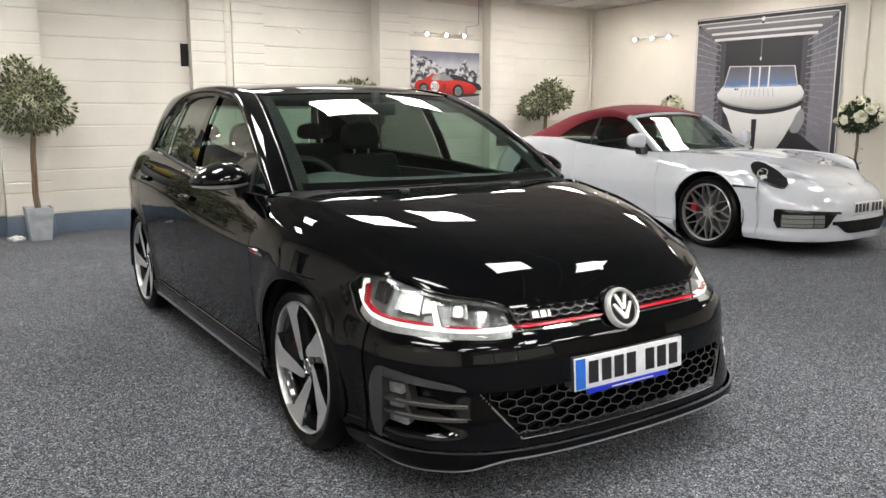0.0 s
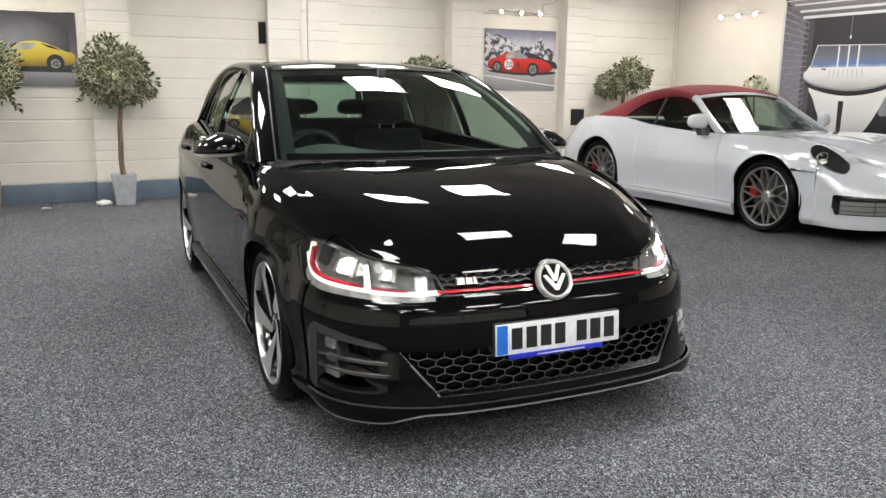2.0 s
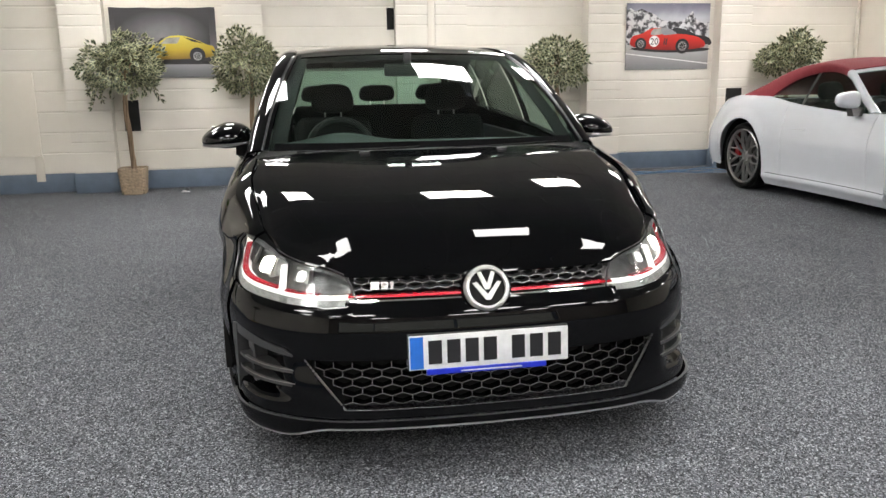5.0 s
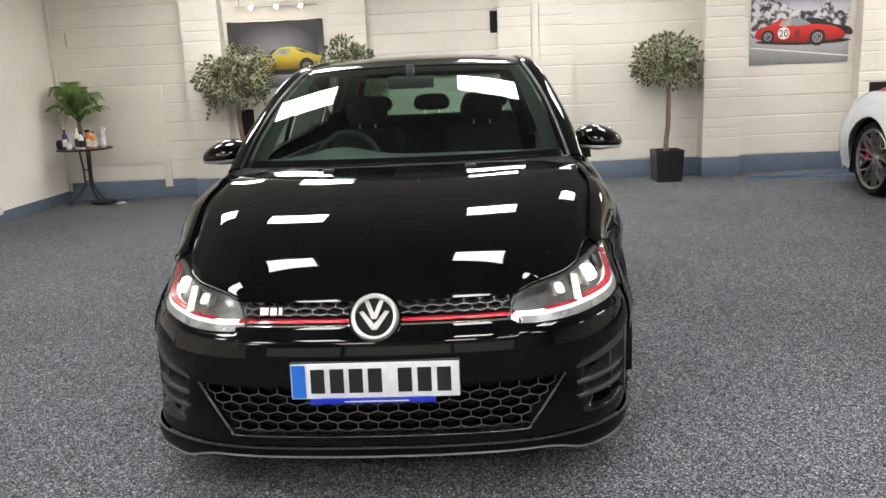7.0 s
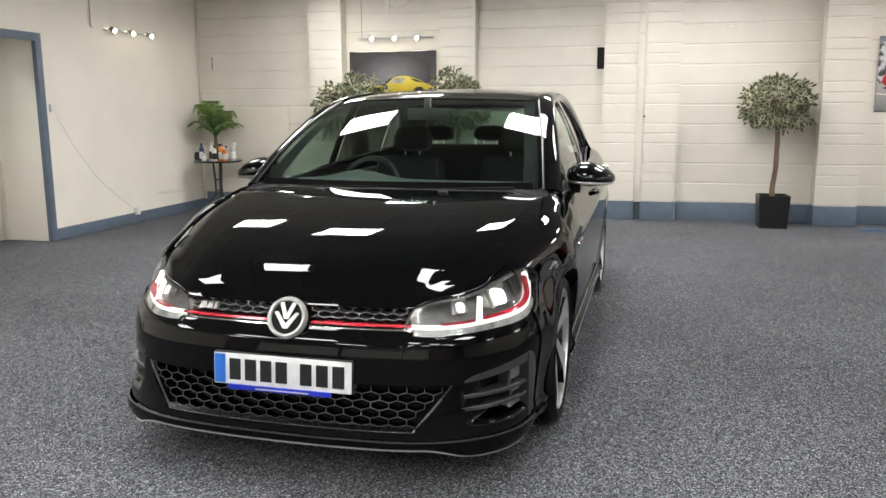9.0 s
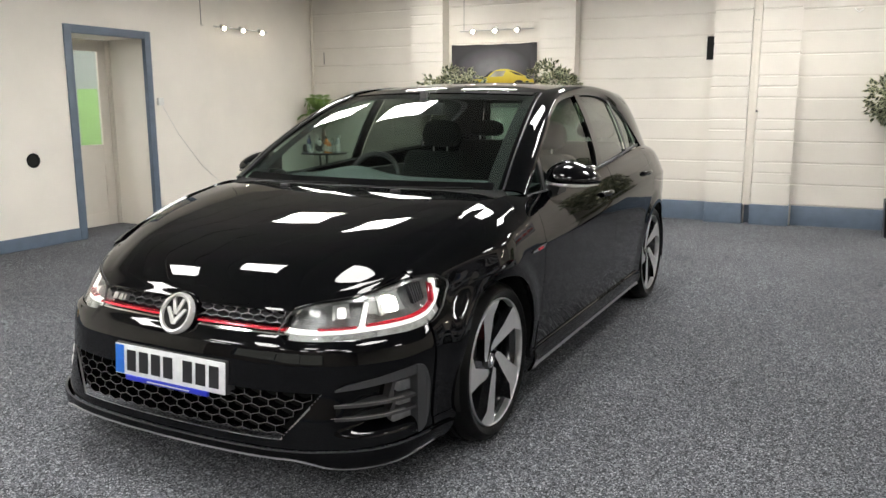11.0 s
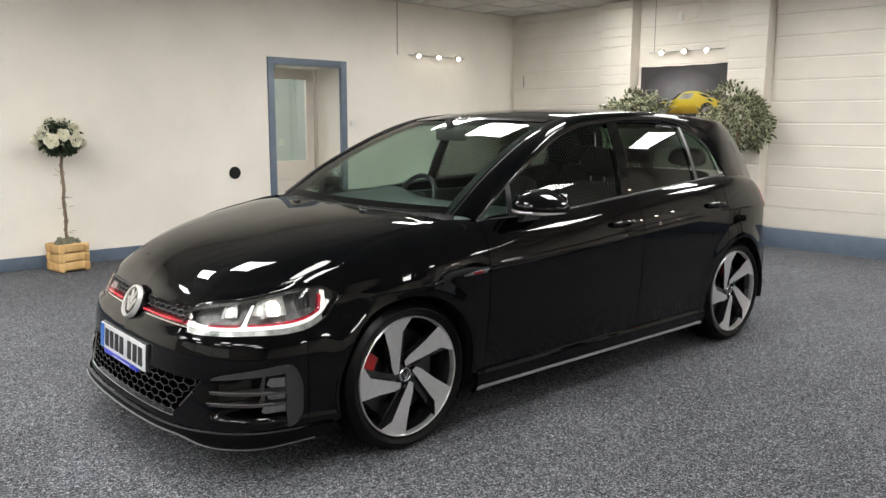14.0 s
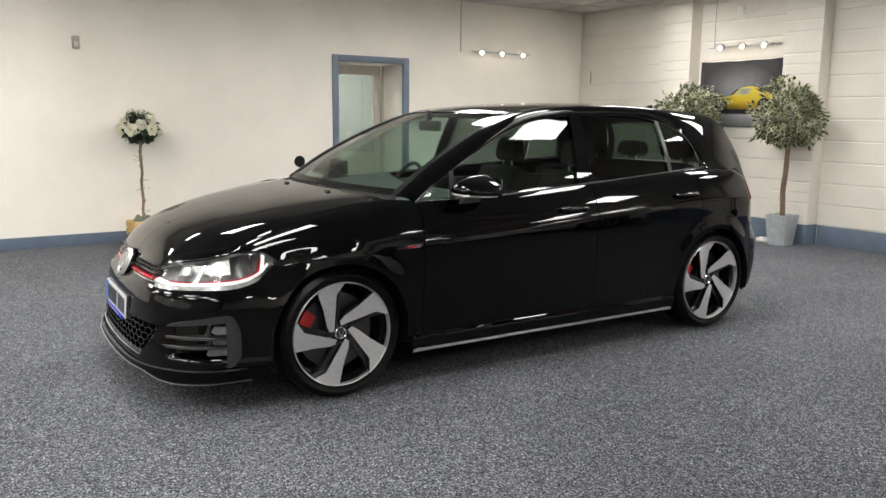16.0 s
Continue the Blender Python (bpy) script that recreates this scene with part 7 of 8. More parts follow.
def rose_data(r, c, rad):
    """A full silk rose of cupped petals."""
    v, f = [], []
    for layer, (n, rr, h, tilt) in enumerate(((5, 1.0, 0.0, 0.95), (5, 0.75, 0.25, 0.65), (4, 0.5, 0.4, 0.35), (3, 0.28, 0.5, 0.15))):
        off = r.uniform(0, 6)
        for k in range(n):
            a = off + 2 * math.pi * k / n
            ca, sa = math.cos(a), math.sin(a)
            o = len(v)
            for i in range(4):
                for j in range(4):
                    u, w = i / 3 - 0.5, j / 3
                    out = rr * (0.25 + 0.75 * w ** 0.8) * (1 - 0.5 * abs(u) * w)
                    b = u * 1.5 / n * 4.6
                    x, y = out * math.cos(b), out * math.sin(b)
                    z = h + (1 - tilt) * 0.5 * w + 0.25 * w * w - 0.2 * abs(u) * w
                    v.append(c + Vector((x * ca - y * sa, x * sa + y * ca, z * 0.75 - 0.2)) * rad)
            f += [(o + i * 4 + j, o + i * 4 + 4 + j, o + i * 4 + 5 + j, o + i * 4 + 1 + j) for i in range(3) for j in range(3)]
    return v, f


def rose_tree(x, y, seed, crown_z, crown_r, label, box=True, trunk_z=0.28, count=15):
    r = random.Random(seed)
    t = thing("rose_tree", pose(x, y, 0, 0, 0, 8), label, "artificial plant", "white rose trees")
    if box:
        for k in range(3):
            z0, z1 = 0.006 + 0.083 * k, 0.089 + 0.083 * k
            for sx, sy in ((1, 0), (-1, 0), (0, 1), (0, -1)):
                if sx:
                    part("log_rail", box_bm(sx * 0.090, sx * 0.132, -0.146, 0.146, z0 + 0.014, z1 + 0.008, 0.02, seg=3), M_PINE, t)
                else:
                    part("log_rail", box_bm(-0.146, 0.146, sy * 0.090, sy * 0.132, z0, z1 - 0.004, 0.02, seg=3), M_PINE, t)
        part("soil", box_bm(-0.089, 0.089, -0.089, 0.089, 0.006, 0.225), M_SOIL, t)
        bm = bmesh.new()
        for k in range(60):
            ball_bm(Matrix.Translation((r.uniform(-0.08, 0.08), r.uniform(-0.08, 0.08), 0.245 + r.uniform(-0.01, 0.045))), r.uniform(0.012, 0.032), 6, 4, bm)
        part("moss", bm, M_MOSS, t, "dry grey-green moss")
    else:
        square_pot(0.24, 0.30, 0.32, M_BLACKPOT, "dark square pot")(t)
    tube("stem", [(0.004 * math.sin(i), 0.006 * math.cos(1.7 * i), trunk_z - 0.06 + (crown_z - trunk_z - 0.02) * i / 12) for i in range(13)], 0.014, M_BAYTRUNK, t, "slim brown stem")
    vine = [(0.02 * math.cos(1.1 * i), 0.02 * math.sin(1.1 * i), trunk_z + (crown_z - trunk_z - 0.15) * i / 30) for i in range(31)]
    tube("vine", vine, 0.003, M_BAYTRUNK, t)
    sprigs = []
    for u in (0.12, 0.2, 0.42, 0.5, 0.78):
        b = vine[int(u * 30)]
        for _ in range(2):
            d = Vector((r.uniform(-1, 1), r.uniform(-1, 1), r.uniform(-0.2, 0.4))).normalized()
            sprigs.append(leaf_data(Vector(b) + d * 0.03, d, Vector((0, 0, 1)), 0.075, 0.034, False))
    leaves("vine_leaf", sprigs, (M_LEAFDARK,), t)
    c = Vector((0, 0, crown_z))
    items = []
    for i in range(560):
        d = rand_dir(r)
        p = c + d * crown_r * r.uniform(0.42, 0.86)
        p.z = max(p.z, c.z - crown_r * r.uniform(0.45, 0.62))
        way = (d + rand_dir(r) * 0.7).normalized()
        up = (d + rand_dir(r) * 0.5).normalized()
        if abs(way.dot(up)) > 0.95:
            up = way.orthogonal()
        items.append(leaf_data(p, way, up, r.uniform(0.045, 0.065), r.uniform(0.03, 0.042), False))
    leaves("foliage", items, (M_LEAFDARK,), t, "dark green silk leaves")
    made = 0
    spots = []
    while made < count:
        d = rand_dir(r)
        d.z = abs(d.z) * 0.95 - 0.25
        d.normalize()
        if any(d.dot(q) > 0.82 for q in spots):
            made += 0.05
            continue
        spots.append(d)
        rv, rf = rose_data(r, Vector(), 0.076 * r.uniform(0.85, 1.2))
        turn = d.to_track_quat("Z", "Y").to_matrix().to_4x4()
        build("rose", [Matrix.Translation(c + d * crown_r * 0.97 * (1 - 0.1 * abs(d.z))) @ turn @ q for q in rv], rf, M_ROSE, t, "cream white rose", 80)
        made += 1
    return t


rose_tree(-4.34, 0.26, 5, 1.20, 0.19, "white rose tree in a square pine log planter by the wall", count=22)
rose_tree(6.86, 2.10, 9, 1.22, 0.23, "large white rose tree beside the boat print", False, 0.30, 26)
rose_tree(6.88, 4.74, 21, 1.36, 0.13, "small white rose tree behind the white car", False, 0.30, 16)


# ---- corner table with bottles and a palm ----
TB = thing("bistro_table", pose(-4.17, 6.17, 0), "round black bistro table with splayed iron legs", "table")
part("tabletop", cone_bm(Matrix.Translation((0, 0, 0.664)), 0.30, 0.305, 0.022, 40), M_IRON, TB)
v, f = tube_data([(0.302 * math.cos(a), 0.302 * math.sin(a), 0.664) for a in [2 * math.pi * k / 40 for k in range(40)]], 0.011, 6, True)
build("top_rim", v, f, M_IRON, TB)
for k in range(3):
    a = radians(100 + 120 * k)
    ca, sa = math.cos(a), math.sin(a)
    tube("leg", [(0.065 * ca, 0.065 * sa, 0.655), (0.045 * ca, 0.045 * sa, 0.40), (0.046 * ca, 0.046 * sa, 0.24), (0.13 * ca, 0.13 * sa, 0.13), (0.27 * ca, 0.27 * sa, 0.014)], 0.013, M_IRON, TB, seg=8)
for z in (0.28, 0.42):
    v, f = tube_data([(0.05 * math.cos(a), 0.05 * math.sin(a), z) for a in [2 * math.pi * k / 20 for k in range(20)]], 0.006, 6, True)
    build("leg_ring", v, f, M_IRON, TB)


def bottle(x, y, h, r, mat, cap, label, spray=False):
    b = thing("bottle", pose(x + 0.03, y + 0.12, 0.676, 0, 0, (x * 977) % 360), label, "bottle", "cleaning bottles on the table")
    v, f = lathe_data([(0, 0), (r * 0.95, 0), (r, 0.006), (r, h * 0.62), (r * 0.8, h * 0.74), (r * 0.35, h * 0.82), (r * 0.35, h * 0.86), (0, h * 0.86)], 20)
    build("body", v, f, mat, b)
    if spray:
        part("trigger_head", box_bm(-r * 0.35, r * 0.35, -r * 1.2, r * 0.5, h * 0.86, h, 0.005), cap, b)
        part("trigger", box_bm(-0.004, 0.004, -r * 0.95, -r * 0.75, h * 0.72, h * 0.87, 0.002), cap, b)
    else:
        part("cap", cone_bm(Matrix.Translation((0, 0, h * 0.92)), r * 0.45, r * 0.4, h * 0.13, 14), cap, b)
    v, f = lathe_data([(r * 1.004, h * 0.12), (r * 1.012, h * 0.13), (r * 1.012, h * 0.5), (r * 1.004, h * 0.51)], 20)
    build("label_band", v, f, M_WHITE if mat is not M_WHITE else M_INK, b)


M_ORANGE = plain("orange_plastic", (0.75, 0.22, 0.02), 0.3)
M_NAVY = plain("navy_plastic", (0.02, 0.025, 0.12), 0.3)
M_CLEARPL = plain("cloudy_plastic", (0.5, 0.52, 0.53), 0.25)
for args in ((-4.36, 5.93, 0.23, 0.032, M_NAVY, M_INK, "navy blue plastic cleaning bottle"), (-4.29, 5.86, 0.12, 0.03, M_CLEARPL, M_INK, "short cloudy plastic bottle"), (-4.20, 5.90, 0.24, 0.033, M_WHITE, M_WHITE, "white plastic spray bottle", True), (-4.14, 5.86, 0.20, 0.03, M_WHITE, M_INK, "white plastic bottle with dark cap"),
             (-4.08, 5.93, 0.22, 0.037, M_ORANGE, M_INK, "bright orange spray bottle", True), (-4.02, 5.90, 0.18, 0.03, M_ORANGE, M_WHITE, "orange plastic cleaning bottle"), (-3.96, 6.02, 0.23, 0.034, M_CLEARPL, M_WHITE, "clear plastic spray bottle", True), (-4.24, 6.04, 0.15, 0.03, M_INK, M_INK, "small black plastic bottle"), (-4.10, 6.10, 0.19, 0.03, M_CLEARPL, M_INK, "cloudy plastic cleaning bottle")):
    bottle(*args)
hp = thing("headphones_case", pose(-4.41, 6.12, 0.676), "rounded black case on the table edge", "case")
part("body", box_bm(-0.05, 0.05, -0.06, 0.06, 0, 0.11, 0.035, seg=3), M_BAG, hp)

pm = thing("palm_plant", pose(-4.24, 6.26, 0.676), "green artificial palm in a small dark pot on the table", "potted plant")
part("pot", cone_bm(Matrix.Translation((0, 0, 0.06)), 0.055, 0.075, 0.12, 24), M_BLACKPOT, pm)
rp = random.Random(31)
tube("palm_trunk", [(0, 0, 0.10), (0.004, 0, 0.2), (0, 0.004, 0.30)], [0.03, 0.028, 0.024], M_BAYTRUNK, pm, seg=8)
for k in range(21):
    a = 2 * math.pi * k / 21 + rp.uniform(-0.2, 0.2)
    reach, rise = rp.uniform(0.20, 0.40), rp.uniform(0.12, 0.40)
    reach *= 1.0 - 0.5 * max(0.0, rise - 0.2)
    pts = [Vector((math.cos(a) * reach * u, math.sin(a) * reach * u * 0.8, 0.29 + 1.2 * rise * math.sin(u * 2.15))) for u in [i / 12 for i in range(13)]]
    tube("frond_stem", pts, [0.006 - 0.004 * i / 12 for i in range(13)], M_PALM, pm, seg=5)
    items = []
    for i in range(3, 13):
        for s in (-1, 1):
            for h in (0, 0.5):
                j = min(12, i + (1 if h else 0))
                p = pts[i].lerp(pts[j], h)
                along = (pts[i] - pts[i - 1]).normalized()
                side = along.cross(Vector((0, 0, 1))).normalized() * s
                d = (along * 0.7 + side + Vector((0, 0, -0.35))).normalized()
                items.append(leaf_data(p, d, Vector((0, 0, 1)), 0.14 * (1.1 - 0.5 * i / 12), 0.014, False))
    leaves("frond", items, (M_LEAFPALM,), pm, "feathery palm frond")
bg = thing("fabric_bag", pose(-4.02, 6.16, 0), "black fabric bag lying under the table", "bag")
bm = ball_bm(Matrix.Translation((0, 0, 0.028)) @ Matrix.Diagonal((0.16, 0.10, 0.03, 1)), 1.0, 24, 12)
for vv in bm.verts:
    vv.co += Vector((0.01 * noise.noise(vv.co * 20), 0.02 * noise.noise(vv.co * 14 + Vector((3, 0, 0))), abs(0.02 * noise.noise(vv.co * 18))))
    vv.co.z = max(0.001, vv.co.z)
part("body", bm, M_BAG, bg)


def rag(x, y, w, d, h, seed, label):
    t = thing("cloth_rag", pose(x, y, 0), label, "rag")
    bm = ball_bm(Matrix.Translation((0, 0, h * 0.4)) @ Matrix.Diagonal((w, d, h * 0.6, 1)), 1.0, 28, 16)
    for q in bm.verts:
        n = noise.noise(q.co * 26 + Vector((seed, 0, 0)))
        q.co.x *= 1 + 0.35 * n
        q.co.y *= 1 + 0.3 * noise.noise(q.co * 19 + Vector((0, seed, 0)))
        q.co.z = max(0.001, q.co.z + 0.5 * h * noise.noise(q.co * 40 + Vector((seed, 2, 0))))
    part("cloth", bm, M_RAG, t)


rag(-1.17, 6.22, 0.09, 0.06, 0.05, 2.0, "crumpled white cloth on the carpet by the pot")
rag(-3.80, 6.12, 0.06, 0.04, 0.025, 5.0, "crumpled white cloth beside the black bag")
rag(-1.75, 6.15, 0.05, 0.02, 0.015, 8.0, "small scrap of grey cloth on the carpet")


# ---- wall things ----
def poster(name, m, w, h, label, category="poster"):
    t = thing(name, m, label, category)
    return t


def flat(name, outline, d, mat, parent, label="", thick=0.0008):
    """A flat printed shape: outline of (along the wall, up), d in front of the sheet; the sheet faces -y."""
    v, f = prism_data(outline, -d, -d - thick, lambda a, b, q: (a, q, b))
    return build(name, v, f, mat, parent, label, smooth=False)


def rect(a0, b0, a1, b1):
    return [(a0, b0), (a1, b0), (a1, b1), (a0, b1)]


def disc(a, b, r, n=28, ry=None):
    return [(a + r * math.cos(2 * math.pi * k / n), b + (ry or r) * math.sin(2 * math.pi * k / n)) for k in range(n)]


def smooth_outline(pts, per=6):
    p = [Vector((a, 0, b)) for a, b in pts]
    out = []
    n = len(p)
    for i in range(n):
        p0, p1, p2, p3 = p[i - 1], p[i], p[(i + 1) % n], p[(i + 2) % n]
        for k in range(per):
            t = k / per
            q = 0.5 * ((2 * p1) + (p2 - p0) * t + (2 * p0 - 5 * p1 + 4 * p2 - p3) * t * t + (3 * p1 - p0 - 3 * p2 + p3) * t ** 3)
            out.append((q.x, q.z))
    return out


def print_material(name, stops, scale=3.0, axis=2, rough=0.35, amount=0.25):
    """A printed sheet: a soft run of tones up the sheet, broken by noise."""
    n = Nodes(name)
    tc = n.add("ShaderNodeTexCoord")
    sep = n.add("ShaderNodeSeparateXYZ")
    n.join(tc.outputs["Generated"], sep.inputs["Vector"])
    add = n.add("ShaderNodeMath", operation="MULTIPLY_ADD")
    n.join(n.noise(scale, 5), add.inputs[0])
    add.inputs[1].default_value = amount
    n.join(sep.outputs[axis], add.inputs[2])
    sub = n.add("ShaderNodeMath", operation="SUBTRACT")
    sub.inputs[1].default_value = amount / 2
    n.join(add.outputs[0], sub.inputs[0])
    n.join(n.ramp(sub.outputs[0], stops), n.bsdf.inputs["Base Color"])
    n.set(Roughness=rough)
    return n.mat


M_PRINTWHITE = plain("printed_white", (0.7, 0.7, 0.7), 0.4)
M_PRINTBLACK = plain("printed_black", (0.012, 0.012, 0.014), 0.4)
M_PRINTGREY = plain("printed_grey", (0.25, 0.25, 0.26), 0.4)
M_PRINTGLASS = plain("printed_glass_tone", (0.30, 0.29, 0.26), 0.4, vary=0.4, scale=9)


def small_wheel(a, b, r, parent, d):
    flat("printed_tyre", disc(a, b, r), d, M_PRINTBLACK, parent)
    flat("printed_rim", disc(a, b, r * 0.62), d + 0.001, M_PRINTGREY, parent)
    flat("printed_rim", disc(a, b, r * 0.48), d + 0.002, M_PRINTBLACK, parent)
    for k in range(8):
        w = 2 * math.pi * k / 8
        c, s = math.cos(w), math.sin(w)
        flat("printed_spoke", [(a + 0.012 * -s * r * 5, b + 0.012 * c * r * 5), (a + 0.5 * r * c - 0.03 * r * s, b + 0.5 * r * s + 0.03 * r * c), (a + 0.5 * r * c + 0.03 * r * s, b + 0.5 * r * s - 0.03 * r * c)], d + 0.003, M_PRINTWHITE, parent)


# yellow coupe print: dark sky, pale road
yp = poster("coupe_print", pose(-1.885, YN - 0.004, 1.265), 1.15, 0.79, "hung print of a yellow coupe on a dark ground", "poster")
sheet_m = print_material("dark_print_sheet", [(0.0, (0.16, 0.16, 0.17)), (0.16, (0.11, 0.115, 0.12)), (0.24, (0.035, 0.033, 0.036)), (0.38, (0.12, 0.11, 0.12)), (0.62, (0.055, 0.05, 0.056)), (0.85, (0.03, 0.027, 0.03)), (1.0, (0.022, 0.02, 0.022))], 2.2)


def limp(u, v, w, h, amp=0.006):
    a, b = -w / 2 + w * u, h * v
    return (a, -0.006 - amp * (math.sin(9 * u + 4 * v) * 0.5 + 0.5) * (0.3 + v) + (0 if v < 0.98 else 0), b + 0.012 * math.sin(math.pi * u) * (-(v - 0.5)) - (0.006 * abs(math.sin(10 * u)) if v > 0.97 else 0))


sheet("print_sheet", lambda u, v: limp(u, v, 1.15, 0.79), 50, 30, sheet_m, yp, "", 0.002)
M_YELLOW = print_material("printed_yellow", [(0.0, (0.16, 0.09, 0.01)), (0.4, (0.46, 0.33, 0.02)), (1.0, (0.62, 0.52, 0.07))], 6)


def halo_material(name, pale, dark):
    """A soft pale spot in the middle of a printed shape."""
    n = Nodes(name)
    tc = n.add("ShaderNodeTexCoord")
    mp = n.add("ShaderNodeMapping", Location=(-1.0, 0.0, -1.0), Scale=(2.0, 0.0, 2.0))
    n.join(tc.outputs["Generated"], mp.inputs["Vector"])
    gr = n.add("ShaderNodeTexGradient")
    gr.gradient_type = "SPHERICAL"
    n.join(mp.outputs["Vector"], gr.inputs["Vector"])
    mix = n.add("ShaderNodeMath", operation="MULTIPLY")
    n.join(gr.outputs["Fac"], mix.inputs[0])
    n.join(n.ramp(n.noise(4.0, 4), [(0.3, grey(0.7)), (0.7, grey(1.2))]), mix.inputs[1])
    n.join(n.ramp(mix.outputs[0], [(0.0, dark), (1.0, pale)]), n.bsdf.inputs["Base Color"])
    n.set(Roughness=0.5)
    return n.mat


flat("printed_halo", rect(-0.52, 0.17, 0.50, 0.76), 0.0155, halo_material("printed_halo", (0.20, 0.195, 0.21), (0.030, 0.028, 0.031)), yp)
flat("printed_floor", rect(-0.572, 0.004, 0.572, 0.165), 0.0160, print_material("printed_grey_floor", [(0.0, (0.10, 0.10, 0.105)), (0.5, (0.17, 0.17, 0.18)), (0.9, (0.26, 0.26, 0.27)), (1.0, (0.05, 0.05, 0.05))], 3), yp)
D0 = 0.017
flat("printed_shadow", smooth_outline([(-0.28, 0.17), (0.50, 0.155), (0.52, 0.185), (0.0, 0.22), (-0.30, 0.21)], 4), D0, M_PRINTBLACK, yp)
flat("printed_car", smooth_outline([(-0.33, 0.235), (-0.36, 0.30), (-0.30, 0.345), (-0.12, 0.375), (-0.02, 0.43), (0.06, 0.47), (0.20, 0.475), (0.34, 0.43), (0.46, 0.375), (0.53, 0.355), (0.545, 0.29), (0.50, 0.235), (0.20, 0.215), (-0.1, 0.215)], 5), D0 + 0.001, M_YELLOW, yp)
flat("printed_window", [(-0.05, 0.385), (0.03, 0.452), (0.175, 0.458), (0.135, 0.388)], D0 + 0.002, M_PRINTGLASS, yp)
flat("printed_window", [(-0.13, 0.375), (-0.02, 0.455), (0.0, 0.452), (-0.075, 0.385)], D0 + 0.002, M_PRINTBLACK, yp)
flat("printed_louvre", [(0.21, 0.458), (0.33, 0.428), (0.42, 0.385), (0.30, 0.41)], D0 + 0.002, M_PRINTBLACK, yp)
for a in (0.35, -0.24):
    flat("printed_arch", disc(a, 0.255, 0.088), D0 + 0.003, M_PRINTBLACK, yp)
    small_wheel(a, 0.245, 0.078, yp, D0 + 0.004)

# red racer print: mountains over a pale road
rp2 = poster("racing_car_print", pose(4.325, YN - 0.004, 1.275), 1.16, 0.82, "print of a red racing car before snowy mountains", "poster")
sky_m = print_material("mountain_print_sheet", [(0.0, (0.20, 0.20, 0.205)), (0.60, (0.50, 0.50, 0.52)), (0.78, (0.44, 0.45, 0.50)), (0.90, (0.24, 0.24, 0.30)), (1.0, (0.15, 0.15, 0.20))], 3.0, rough=0.6)
sheet("print_sheet", lambda u, v: (-0.58 + 1.16 * u, -0.006, 0.83 * v), 4, 4, sky_m, rp2, "", 0.002)
rock = Nodes("printed_rock")
rock.join(rock.ramp(rock.noise(13.0, 7), [(0.40, (0.025, 0.025, 0.03)), (0.48, (0.16, 0.16, 0.17)), (0.54, (0.55, 0.55, 0.57))]), rock.bsdf.inputs["Base Color"])
M_ROCK = rock.mat
flat("printed_mountain", [(-0.578, 0.30), (-0.578, 0.74), (-0.53, 0.77), (-0.46, 0.73), (-0.37, 0.76), (-0.28, 0.72), (-0.21, 0.70), (-0.10, 0.62), (0.07, 0.60), (0.19, 0.605), (0.26, 0.66), (0.315, 0.715), (0.335, 0.74), (0.36, 0.66), (0.43, 0.60), (0.50, 0.58), (0.578, 0.595), (0.578, 0.30)], 0.0075, M_ROCK, rp2)
flat("printed_dark_wood", smooth_outline([(0.0, 0.42), (0.08, 0.52), (0.24, 0.505), (0.40, 0.44), (0.578, 0.40), (0.578, 0.30), (0.1, 0.30)], 4), 0.0081, M_PRINTBLACK, rp2)
flat("printed_road", rect(-0.578, 0.003, 0.578, 0.315), 0.0085, print_material("printed_road", [(0.0, (0.17, 0.17, 0.175)), (0.5, (0.30, 0.30, 0.305)), (1.0, (0.40, 0.40, 0.40))], 4, rough=0.6), rp2)
flat("printed_road_line", [(-0.578, 0.20), (0.578, 0.065), (0.578, 0.078), (-0.578, 0.212)], 0.0093, M_PRINTWHITE, rp2)
flat("printed_shadow", smooth_outline([(-0.46, 0.25), (0.0, 0.215), (0.50, 0.23), (0.52, 0.27), (-0.4, 0.28)], 4), 0.0095, M_PRINTBLACK, rp2)
M_RACER = print_material("printed_red", [(0.0, (0.22, 0.01, 0.008)), (0.45, (0.50, 0.014, 0.008)), (1.0, (0.62, 0.05, 0.03))], 5, rough=0.7)
flat("printed_car", smooth_outline([(-0.50, 0.30), (-0.52, 0.37), (-0.47, 0.43), (-0.36, 0.455), (-0.28, 0.50), (-0.18, 0.525), (-0.05, 0.51), (0.05, 0.455), (0.22, 0.445), (0.38, 0.42), (0.49, 0.37), (0.53, 0.31), (0.46, 0.27), (0.1, 0.245), (-0.3, 0.265)], 5), 0.0105, M_RACER, rp2)
flat("printed_window", smooth_outline([(-0.24, 0.44), (-0.20, 0.51), (-0.10, 0.515), (-0.08, 0.45)], 4), 0.0115, M_PRINTGLASS, rp2)
flat("printed_windscreen", smooth_outline([(-0.07, 0.44), (-0.10, 0.52), (0.0, 0.52), (0.12, 0.455), (0.02, 0.44)], 4), 0.0120, M_PRINTGREY, rp2)
flat("printed_roundel", disc(-0.19, 0.358, 0.070), 0.0125, M_PRINTWHITE, rp2)
for a in (-0.065, -0.035):
    flat("printed_vent", [(a, 0.315), (a + 0.016, 0.315), (a + 0.032, 0.395), (a + 0.016, 0.395)], 0.0125, M_PRINTBLACK, rp2)
for a, b, r in ((-0.375, 0.325, 0.078), (0.205, 0.295, 0.096)):
    small_wheel(a, b, r, rp2, 0.0125)
num = bpy.data.curves.new("printed_number", "FONT")
num.body, num.size, num.align_x, num.extrude = "20", 0.115, "CENTER", 0.0004
num.materials.append(M_PRINTBLACK)
no = new("printed_number", num)
